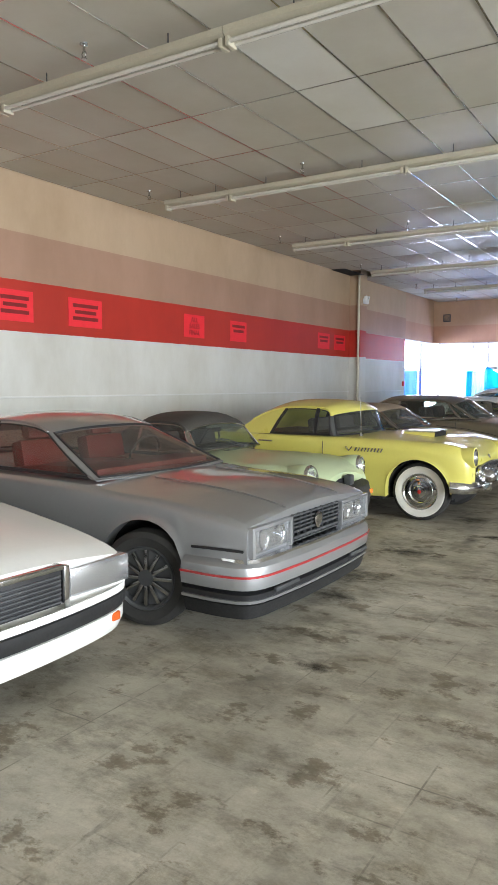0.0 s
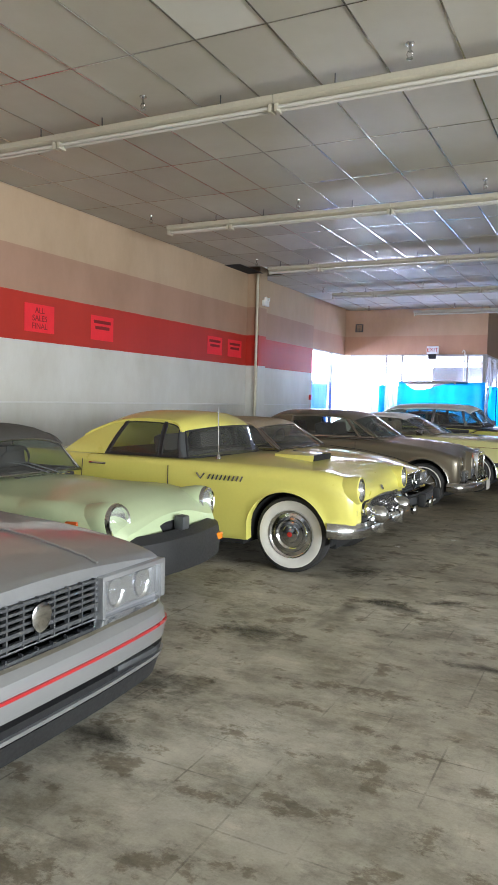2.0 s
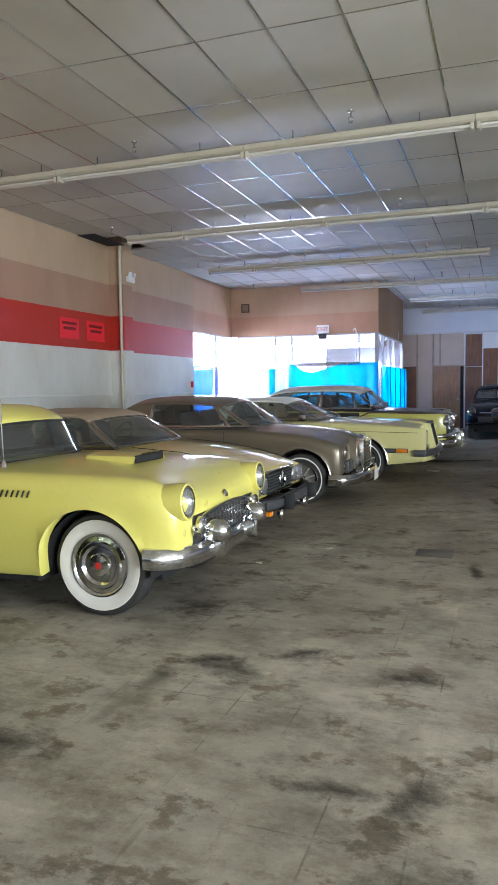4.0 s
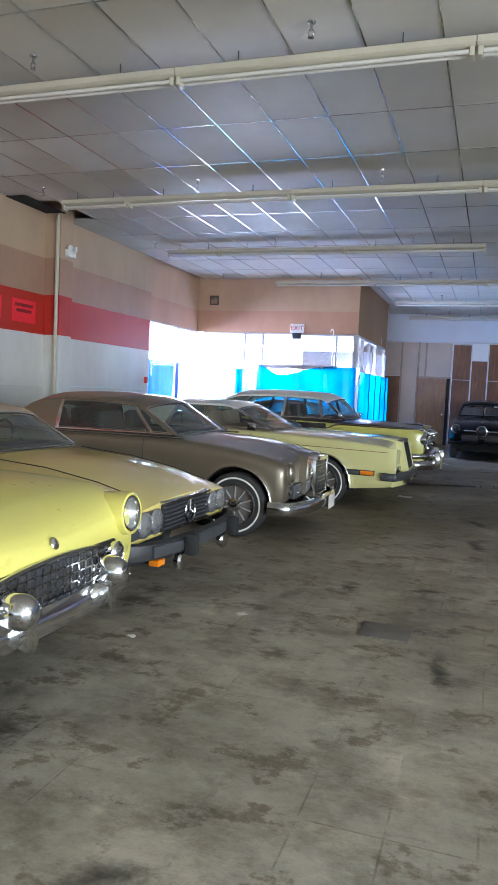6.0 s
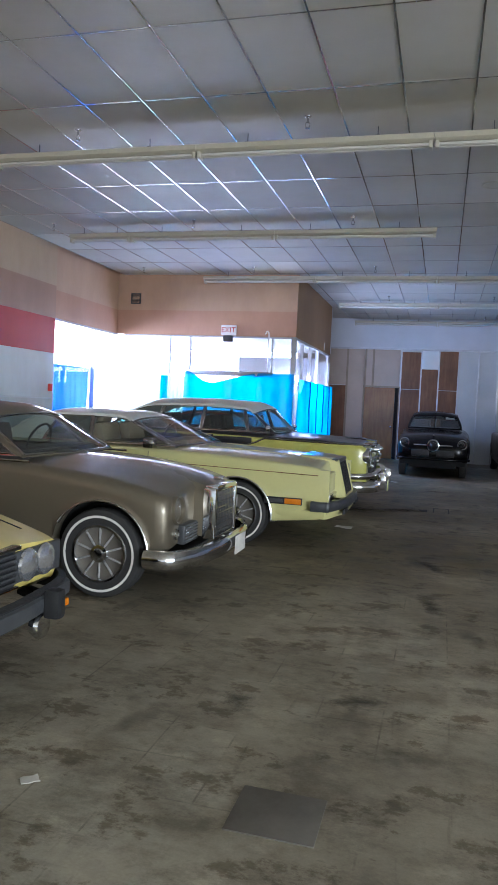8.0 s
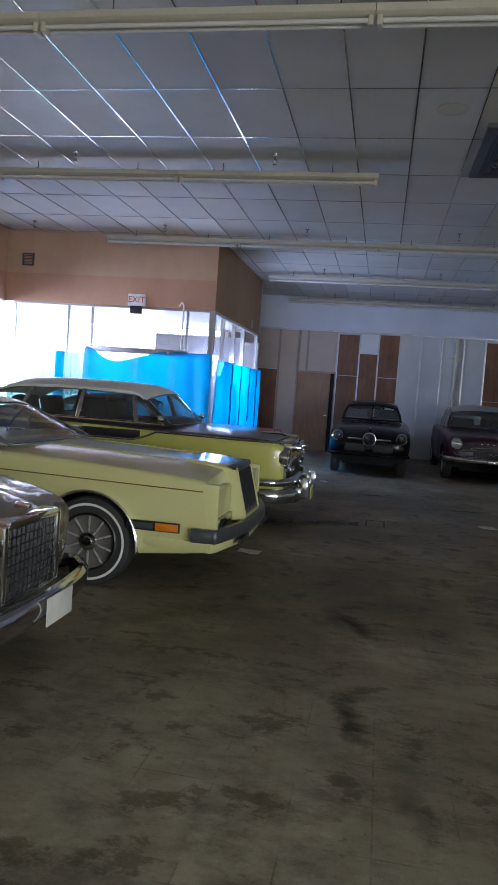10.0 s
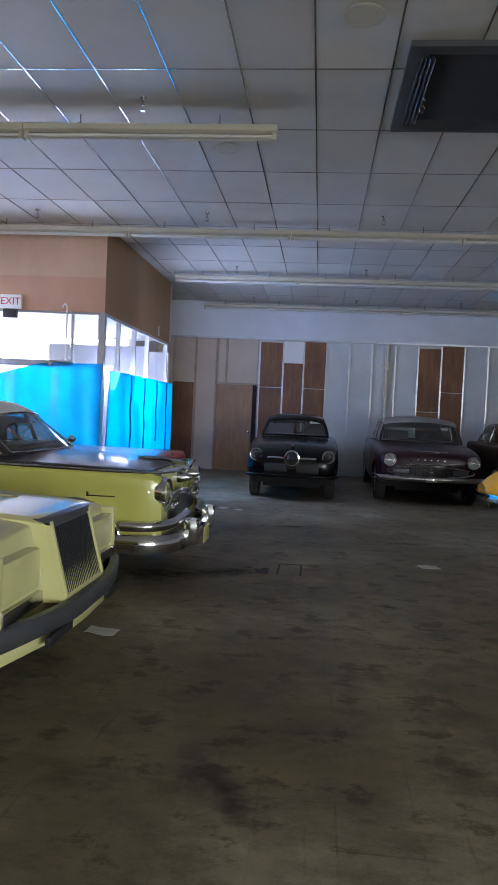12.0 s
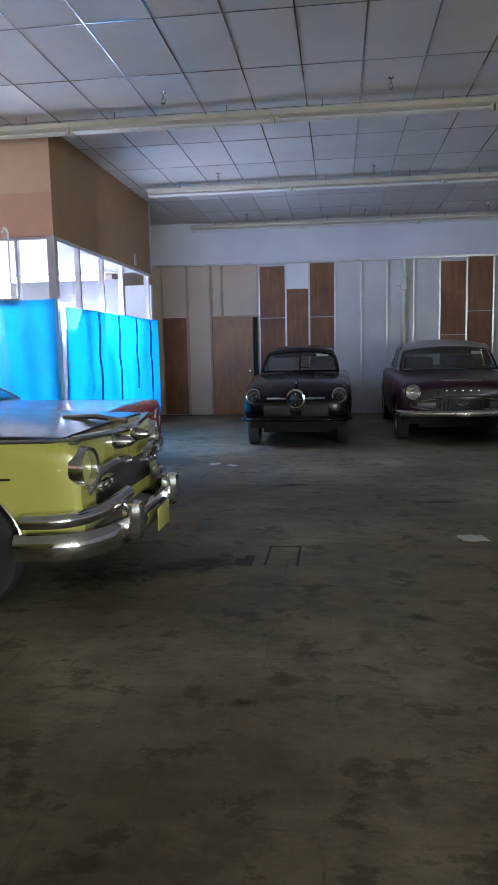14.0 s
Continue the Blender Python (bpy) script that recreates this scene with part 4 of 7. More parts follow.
def body_shell(keys, wheelbase, arch_r, hub_z, sill, radius=0.08, crown=1.0, flare=0.012, rear_arch=True, tuck=0.05):
    """Lofted body. keys: (x, half width, bottom, shoulder height, middle height) from tail to nose; front axle at x = 0."""
    W, ZB, ZS, ZC = ([(k[0], k[i]) for k in keys] for i in (1, 2, 3, 4))
    R = [(k[0], k[5] if len(k) > 5 else radius) for k in keys]
    x0, x1 = keys[0][0], keys[-1][0]
    xs = set(np.arange(x0, x1, 0.07).round(3)) | {k[0] for k in keys}
    arches = [0.0, -wheelbase] if rear_arch else [0.0]
    for a in arches:
        xs |= {round(a + arch_r * math.cos(math.pi * i / 14), 4) for i in range(15)} | {a - arch_r - 0.004, a + arch_r + 0.004}
    xs |= {x1 - 0.012, x1 - 0.035, x0 + 0.012, x0 + 0.035}
    xs = sorted(x for x in xs if x0 <= x <= x1)
    rows = []
    for x in xs:
        w, zb, zs, zc, r = (curve(k, x) for k in (W, ZB, ZS, ZC, R))
        low, near = zb, 0.0
        for a in arches:
            if abs(x - a) < arch_r + 0.001:
                low = max(low, hub_z + math.sqrt(max(0.0, arch_r ** 2 - (x - a) ** 2)))
            near = max(near, 1 - max(0.0, abs(math.hypot(x - a, 0)) - arch_r) / 0.10)
        r = min(r, w * 0.45, (zs - low) * 0.6)
        rr = r

        def side(z):
            u = min(1.0, max(0.0, (z - zb) / max(0.05, (zs - r - zb) * 0.62)))
            return w - tuck * (1 - math.sin(u * math.pi / 2)) - 0.02 * max(0.0, (z - zb - (zs - zb) * 0.6) / max(0.05, zs - zb))

        half = [(side(low) - 0.09, low + 0.012), (side(low) - 0.015 + flare * near, low)]
        for u in (0.03, 0.10, 0.3, 0.5, 0.7, 0.87, 1.0):
            z = low + (zs - r - low) * u
            half.append((side(z) + flare * near * max(0.0, 1 - u * 4), z))
        ws = side(zs - r)
        for a in (25, 50, 72, 90):
            half.append((ws - rr + rr * math.cos(radians(a)), zs - r + r * math.sin(radians(a))))
        we = ws - rr
        for v in (0.12, 0.28, 0.5, 0.75):
            half.append((we * (1 - v), zs + (zc - zs) * (math.sin(v * math.pi / 2) ** crown)))
        row = [(x, -y, z) for y, z in half] + [(x, 0, zc)] + [(x, y, z) for y, z in reversed(half)]
        rows.append(row)
    bm = bmesh.new()
    vv = grid(bm, rows)
    bm.faces.new(vv[0])
    bm.faces.new(vv[-1])
    return bm


def quadpatch(bm, a, b, c, d, nu=8, nv=5, bow=(0, 0, 0), sag=(0, 0, 0)):
    """Skin between a-b (bottom) and d-c (top); bow pushes the middle across u, sag across v."""
    a, b, c, d, bow, sag = (Vector(p) for p in (a, b, c, d, bow, sag))
    rows = []
    for j in range(nv + 1):
        v, row = j / nv, []
        for i in range(nu + 1):
            u = i / nu
            p = (a * (1 - u) + b * u) * (1 - v) + (d * (1 - u) + c * u) * v
            row.append(p + bow * (4 * u * (1 - u)) + sag * (4 * v * (1 - v)))
        rows.append(row)
    return grid(bm, rows)


def cabin_edge(base, top, g):
    """Line of the roof edge: up the windscreen post, along the roof rail, down the rear post, corners rounded."""
    bf, br, wf, wr, zf, zr = base
    tf, tr, vf, vr, hf, hr = top
    p = [Vector((bf, wf, zf)), Vector((tf, vf, hf)), Vector((tr, vr, hr)), Vector((br, wr, zr))]

    def near(a, b, d):
        return a + (b - a).normalized() * min(d, 0.45 * (b - a).length)

    d1, d2 = g.get("front_round", 0.10), g.get("rear_round", 0.24)
    a1, a2, b1, b2 = near(p[1], p[0], d1), near(p[1], p[2], d1), near(p[2], p[1], d2), near(p[2], p[3], d2)
    bez = lambda a, m, b, n: [a * (1 - t) ** 2 + m * 2 * t * (1 - t) + b * t * t for t in (i / n for i in range(1, n))]
    pts = [p[0].lerp(a1, t) for t in (0, 0.04, 0.2, 0.4, 0.6, 0.8, 0.95, 1)]
    ia = len(pts) - 1
    pts += bez(a1, p[1], a2, 5)
    roof = [a2.lerp(b1, i / 8) for i in range(9)]
    pts += roof
    pts += bez(b1, p[2], b2, 7)
    ic = len(pts)
    pts += [b2.lerp(p[3], t) for t in (0, 0.08, 0.3, 0.5, 0.7, 0.88, 0.96, 1)]
    lift, span = g.get("roof_lift", 0.04), tf - tr
    for q in pts[ia:ic + 1]:
        v = min(1.0, max(0.0, (tf - q.x) / span))
        q.z += lift * 4 * v * (1 - v)
    return pts, ia, ic


def greenhouse(car, base, top, g, roofmat, pillarmat, glassmat, trimmat="chrome", rear="glass", interior="trim_dark", bpost=None, bow=0.16):
    """base: (front x, rear x, front half width, rear half width, front z, rear z); top the same for the roof; g: options."""
    bf, br, wf, wr, zf, zr = base
    tf, tr, vf, vr, hf, hr = top
    crown, bowt = g.get("crown", 0.05), bow * 0.6
    pts, ia, ic = cabin_edge(base, top, g)
    last = len(pts) - 1
    ss = [-1, -0.955, -0.85, -0.65, -0.4, -0.15, 0.15, 0.4, 0.65, 0.85, 0.955, 1]

    def over(k, s):
        e = pts[k]
        rise = min(1.0, max(0.0, (e.z - min(zf, zr)) / (max(hf, hr) - min(zf, zr))))
        front = 1.0 if k <= ia else max(0.0, 1 - (k - ia) / 10) ** 2
        back = 0.0 if k < ia + 10 else min(1.0, (k - ia - 10) / 10)
        return Vector((e.x + bowt * (front - 0.5 * back) * (1 - s * s), e.y * s, e.z + crown * rise * (1 - abs(s) ** 2.6)))

    def skin(name, ks, cols, material, thick=0.0):
        bm = bmesh.new()
        grid(bm, [[over(k, ss[c]) for c in cols] for k in ks])
        if thick:
            bmesh.ops.recalc_face_normals(bm, faces=bm.faces)
            bmesh.ops.solidify(bm, geom=list(bm.faces), thickness=thick)
        ob = part(name, bm, material, car)
        if not thick:
            ob.visible_shadow = False
        return ob

    def loop(name, ks, cols, r, material):
        ring = [over(k, ss[cols[0]]) for k in ks] + [over(ks[-1], ss[c]) for c in cols[1:]] + [over(k, ss[cols[-1]]) for k in reversed(ks[:-1])] + [over(ks[0], ss[c]) for c in reversed(cols[:-1])]
        part(name, tube(ring, r, 6), material, car)

    full, inner = list(range(len(ss))), list(range(1, len(ss) - 1))
    skin("windscreen", range(1, ia), inner, glassmat)
    for cols in ([0, 1], [len(ss) - 2, len(ss) - 1]):
        skin("pillar", range(0, ia), cols, pillarmat, 0.014)
    skin("cowl", [0, 1], full, pillarmat, 0.01)
    loop("windscreen_frame", list(range(1, ia)), inner, 0.010, trimmat)
    if rear == "glass":
        skin("roof", range(ia - 1, ic + 2), full, roofmat, 0.02)
        skin("rear_window", range(ic + 1, last - 1), inner, glassmat)
        for cols in ([0, 1], [len(ss) - 2, len(ss) - 1]):
            skin("pillar", range(ic + 1, last), cols, roofmat if g.get("quarter") else pillarmat, 0.014)
        skin("tail_panel", range(last - 2, last + 1), full, pillarmat, 0.012)
        loop("rear_window_trim", list(range(ic + 1, last - 1)), inner, 0.009, trimmat)
    else:
        skin("roof", range(ia - 1, last + 1), full, roofmat, 0.02)

    def edge_at(u):
        i = min(last - 1, int(u))
        return pts[i].lerp(pts[i + 1], u - i)

    def index_of(x):
        for i in range(ia, last):
            if pts[i].x >= x >= pts[i + 1].x:
                return i + (pts[i].x - x) / max(1e-6, pts[i].x - pts[i + 1].x)
        return float(ic)

    wide = g.get("post", 0.022)
    stops = [(bf, 0.0), (bf - g.get("a_post", 0.06), ia + 1.5)]
    for xb, xt in bpost or []:
        stops += [(xb + wide, index_of(xt + wide)), (xb - wide, index_of(xt - wide))]
    stops += [(br + g.get("c_post", 0.10), float(ic + 1)), (br, float(last))]
    hs = [0, 0.06, 0.25, 0.45, 0.65, 0.82, 0.91, 1]
    for s in (-1, 1):
        def flank(xb, u, h):
            f = (bf - xb) / (bf - br)
            b = Vector((xb, wf + (wr - wf) * f, zf + (zr - zf) * f))
            q = b.lerp(edge_at(u), h)
            return Vector((q.x, s * (q.y + 0.022 * math.sin(math.pi * h) * min(1.0, (edge_at(u).z - b.z) / 0.2)), q.z))

        n = len(stops) - 1
        for k in range(n):
            (x0, u0), (x1, u1) = stops[k], stops[k + 1]
            m = 12 if k in (0, n - 1) else 6
            cols = [(x0 + (x1 - x0) * i / m, u0 + (u1 - u0) * i / m) for i in range(m + 1)]
            glass = k % 2 == 1 and not (g.get("quarter") and k == n - 2)
            panel = g.get("quarter") and k >= n - 2
            solid = roofmat if panel else pillarmat if k in (0, n - 1) else trimmat if g.get("thin_posts", True) else pillarmat
            name = "quarter_panel" if panel else "pillar"
            spans = [(0, 1), (len(hs) - 2, len(hs) - 1)] if glass else [(0, len(hs) - 1)]
            for a, b in spans:
                bm = bmesh.new()
                grid(bm, [[flank(x, u, hs[j]) for j in range(a, b + 1)] for x, u in cols])
                bmesh.ops.remove_doubles(bm, verts=bm.verts, dist=1e-5)
                bmesh.ops.recalc_face_normals(bm, faces=bm.faces)
                bmesh.ops.solidify(bm, geom=list(bm.faces), thickness=0.014)
                part("window_frame" if glass else name, bm, (trimmat if a == 0 else g.get("rail", pillarmat)) if glass else solid, car)
            if glass:
                bm = bmesh.new()
                grid(bm, [[flank(x, u, h) for h in hs[1:-1]] for x, u in cols])
                part("side_window", bm, glassmat, car).visible_shadow = False
                ring = [flank(x, u, hs[1]) for x, u in cols] + [flank(*cols[-1], h) for h in hs[2:-1]] + [flank(x, u, hs[-2]) for x, u in reversed(cols[:-1])] + [flank(*cols[0], h) for h in reversed(hs[1:-2])]
                part("window_trim", tube(ring, 0.007, 6), trimmat, car)
        rail = [edge_at(u) for u in np.linspace(ia, ic, 16)]
        part("drip_rail", tube([Vector((q.x, s * (q.y + 0.006), q.z - 0.004)) for q in rail], g.get("rail_r", 0.010) * 0.6, 8), g.get("rail", trimmat), car)
    # inside: dash, seats and wheel seen through the panes
    cz, w = min(zf, zr), min(wf, wr) - 0.05
    part("cabin_floor", B((br + 0.15, -w, cz - 0.02, bf - 0.05, w, cz + 0.012)), interior, car)
    part("dashboard", B((bf - 0.42, -w + 0.03, cz, bf - 0.10, w - 0.03, cz + 0.06), bevel=0.025), interior, car)
    rim = [(bf - 0.55 + 0.06 * math.cos(a), 0.36 + 0.19 * math.sin(a), cz + 0.06 + 0.17 * math.cos(a)) for a in (2 * math.pi * i / 20 for i in range(21))]
    part("steering_wheel", tube(rim, 0.012, 6), "black", car)
    for s in (-1, 1):
        for sx in g.get("seats", (bf - 1.05,)):
            bm = bmesh.new()
            box(bm, -0.07, -0.24, -0.1, 0.07, 0.24, 0.20, bevel=0.05, m=pose(sx, s * 0.36, cz + 0.02, 0, -12, 0))
            part("seat", bm, interior, car)
            bm = bmesh.new()
            box(bm, -0.05, -0.13, 0.2, 0.05, 0.13, 0.33, bevel=0.04, m=pose(sx, s * 0.36, cz + 0.02, 0, -12, 0))
            if g.get("headrest", True):
                part("headrest", bm, interior, car)
            else:
                bm.free()


def wheel(car, x, y, r, width, style, steer=0.0):
    """One wheel; its face looks outwards along y."""
    s = -1 if y < 0 else 1
    m = pose(x, y, r, 0, 0, s * 90 + steer)
    k = width / 2
    rr = r * (0.64 if style != "modern" else 0.66)
    prof = [(rr, -k * 0.7), (rr * 1.02, -k * 0.85), (r * 0.86, -k), (r * 0.965, -k * 0.85), (r, -k * 0.6), (r * 0.992, -k * 0.25), (r * 1.0, -k * 0.2), (r * 1.0, k * 0.2), (r * 0.992, k * 0.25), (r, k * 0.6), (r * 0.965, k * 0.85), (r * 0.86, k), (rr * 1.02, k * 0.85), (rr, k * 0.7)]
    w = part("wheel", lathe(prof, 40, m, cap=False), "rubber", car)
    if style == "whitewall":
        part("whitewall", lathe([(rr * 1.0, k * 0.86), (rr * 1.03, k * 0.90), (r * 0.80, k * 1.02), (r * 0.875, k * 1.01), (r * 0.88, k * 0.98)], 40, m, cap=False), "whitewall", w, "broad white sidewall band")
        part("hubcap", lathe([(rr * 1.0, k * 0.86), (rr * 0.97, k * 0.98), (rr * 0.90, k * 0.93), (rr * 0.86, k * 0.80), (rr * 0.74, k * 0.86), (rr * 0.70, k * 0.99), (rr * 0.60, k * 1.0), (rr * 0.52, k * 0.82), (rr * 0.38, k * 0.84), (rr * 0.32, k * 1.05), (rr * 0.18, k * 1.12), (0.0, k * 1.13)], 36, m, cap=False), "chrome", w, "full chrome wheel disc")
        part("hub_badge", lathe([(rr * 0.11, k * 1.13), (rr * 0.08, k * 1.17), (0, k * 1.18)], 16, m, cap=False), "sign_red", w, "red centre badge")
    elif style == "stripe":
        part("whitewall", lathe([(r * 0.80, k * 0.99), (r * 0.83, k * 1.015), (r * 0.855, k * 1.0)], 40, m, cap=False), "whitewall", w, "thin white sidewall line")
        part("hubcap", lathe([(rr * 1.02, k * 0.86), (rr * 0.99, k * 0.97), (rr * 0.93, k * 0.93), (rr * 0.90, k * 0.75), (rr * 0.42, k * 0.70), (rr * 0.34, k * 0.95), (rr * 0.14, k * 1.03), (0, k * 1.03)], 36, m, cap=False), "alloy", w, "chrome wheel cover with dark slots")
        for i in range(10):
            bm = bmesh.new()
            box(bm, k * 0.70, -0.022, rr * 0.52, k * 0.78, 0.022, rr * 0.86, bevel=0.004, m=m @ pose(0, 0, 0, 36 * i, 0, 0))
            part("spoke", bm, "grille_black", w)
    elif style == "modern":
        part("rim", lathe([(rr * 1.02, k * 0.8), (rr * 0.98, k * 0.92), (rr * 0.9, k * 0.8), (rr * 0.88, k * 0.4), (rr * 0.3, k * 0.45), (rr * 0.26, k * 0.7), (0, k * 0.72)], 32, m, cap=False), "grille_grey", w, "alloy rim")
        for i in range(12):
            bm = bmesh.new()
            box(bm, k * 0.45, -0.013, rr * 0.25, k * 0.72, 0.013, rr * 0.92, bevel=0.005, m=m @ pose(0, 0, 0, 30 * i, 0, 0))
            part("spoke", bm, "dull_chrome", w)
    elif style == "ribbed":
        part("whitewall", lathe([(r * 0.80, k * 0.99), (r * 0.83, k * 1.015), (r * 0.855, k * 1.0)], 40, m, cap=False), "whitewall", w, "thin white sidewall line")
        part("rim_ring", lathe([(rr * 1.04, k * 0.86), (rr * 1.0, k * 0.98), (rr * 0.93, k * 0.95), (rr * 0.90, k * 0.80)], 36, m, cap=False), "chrome", w, "bright rim ring")
        part("hubcap", lathe([(rr * 0.91, k * 0.80), (rr * 0.80, k * 0.66), (rr * 0.34, k * 0.70), (rr * 0.30, k * 0.72)], 36, m, cap=False), "plate", w, "dark dished wheel cover")
        part("hub", lathe([(rr * 0.34, k * 0.70), (rr * 0.30, k * 0.92), (rr * 0.20, k * 0.98), (rr * 0.16, k * 1.10), (0, k * 1.12)], 24, m, cap=False), "chrome", w, "chrome hub")
        for i in range(10):
            bm = bmesh.new()
            box(bm, k * 0.66, -0.007, rr * 0.34, k * 0.80, 0.007, rr * 0.88, bevel=0.003, m=m @ pose(0, 0, 0, 36 * i, 0, 0))
            part("spoke", bm, "alloy", w)
    elif style == "yellow":
        part("rim", lathe([(rr * 1.02, k * 0.86), (rr * 0.98, k * 0.96), (rr * 0.9, k * 0.8), (rr * 0.82, k * 0.6), (rr * 0.5, k * 0.55), (rr * 0.46, k * 0.8), (rr * 0.2, k * 0.95), (0, k * 0.96)], 32, m, cap=False), "citron", w, "yellow painted rim")
    else:
        part("hubcap", lathe([(rr * 1.02, k * 0.8), (rr * 0.95, k * 0.9), (rr * 0.85, k * 0.6), (rr * 0.5, k * 0.6), (rr * 0.4, k * 0.9), (0, k * 0.98)], 28, m, cap=False), "alloy", w, "dull metal hubcap")
    return w


def headlight(car, x, y, z, r, up=4.0, out=0.0, hood=0.03, bezel="chrome"):
    m = pose(x, y, z, 0, -up, out)
    b = part("headlight", lathe([(r * 1.02, -0.05), (r * 1.24, -0.035), (r * 1.26, 0.0), (r * 1.16, hood), (r * 1.02, hood * 0.8), (r * 0.98, 0.0), (r * 0.9, -0.03)], 28, m, cap=False), bezel, car, "round sealed-beam headlight with chrome rim")
    part("reflector", lathe([(r * 1.0, 0.0), (r * 0.8, -0.03), (r * 0.45, -0.055), (0.0, -0.06)], 24, m, cap=False), "reflector", b)
    part("lens", lathe([(r * 1.0, 0.002), (r * 0.8, 0.018), (r * 0.45, 0.028), (0.0, 0.032)], 24, m, cap=False), "lens", b).visible_shadow = False
    return b


def roundlamp(car, x, y, z, r, material, name="lamp", out=0.0):
    m = pose(x, y, z, 0, 0, out)
    b = part(name, lathe([(r * 1.3, -0.02), (r * 1.3, 0.006), (r * 1.05, 0.016), (r, 0.008)], 20, m, cap=False), "chrome", car)
    part("lens", lathe([(r, 0.006), (r * 0.7, 0.02), (0, 0.028)], 20, m, cap=False), material, b)


def bars(car, name, material, ys, x, z0, z1, t=0.006, depth=0.02, tilt=0.0):
    for y in ys:
        bm = bmesh.new()
        box(bm, -depth, -t, z0, depth, t, z1, m=pose(x, y, 0, 0, tilt, 0))
        part(name, bm, material, car)


def shutline(car, pts, r=0.004):
    """Thin dark gap along a panel joint."""
    part("panel_gap", tube(pts, r, 5), "grille_black", car)


def side_y(keys, x, back=0.0):
    return curve([(k[0], k[1]) for k in keys], x) - back


def arch_lining(car, wheelbase, w, r, z):
    """Dark tub in front of and behind the wheels, and the floor pan."""
    part("underbody", B((-wheelbase - 0.9, -w * 0.62, 0.22, 0.36, w * 0.62, z * 0.8), (-wheelbase + r + 0.05, -w * 0.92, 0.22, -r - 0.05, w * 0.92, z * 0.75)), "dark", car)
    for a in (0.0, -wheelbase):
        for s in (-1, 1):
            bm = bmesh.new()
            rows = [[(a + (r + 0.012) * math.cos(t), s * y, 0.33 + (r + 0.012) * math.sin(t)) for y in (w - 0.10, w * 0.55)] for t in np.linspace(-0.12, math.pi + 0.12, 22)]
            vv = grid(bm, rows)
            bm.faces.new([q[1] for q in vv])
            part("wheel_well", bm, "dark", car)


def bumper(car, pts, section, material, name="bumper", label=""):
    return part(name, sweep(smoothline([(x - 0.05, y, z) for x, y, z in pts], 5), section), material, car, label)


ROUND = [(0.0, -0.085), (0.045, -0.075), (0.062, -0.035), (0.066, 0.0), (0.058, 0.04), (0.03, 0.075), (0.0, 0.08), (-0.02, 0.06), (-0.02, -0.06)]
BLADE = [(0.0, -0.06), (0.04, -0.05), (0.05, 0.0), (0.04, 0.05), (0.0, 0.06), (-0.02, 0.0)]


def car_thing(name, x, y, rz, label):
    return thing(name, pose(x, y, 0, 0, 0, rz), label, "car", "parked cars")


# --- white sedan
def pull_nose(c, start, factor):
    """Shorten what lies ahead of start; the wheels stay."""
    for ob in c.children_recursive:
        if "wheel" in ob.name or "wheel" in ob.parent.name or ob.type != "MESH":
            continue
        for v in ob.data.vertices:
            if v.co.x > start:
                v.co.x = start + (v.co.x - start) * factor


def raise_nose(c, x0, x1, z0, z1, dz):
    """Lift what lies ahead of x0 and above z0, easing in up to x1 and z1; the wheels stay."""
    for ob in c.children_recursive:
        if "wheel" in ob.name or "wheel" in ob.parent.name or ob.type != "MESH":
            continue
        for v in ob.data.vertices:
            a, b = min(1.0, max(0.0, (v.co.x - x0) / (x1 - x0))), min(1.0, max(0.0, (v.co.z - z0) / (z1 - z0)))
            v.co.z += dz * a * a * (3 - 2 * a) * b


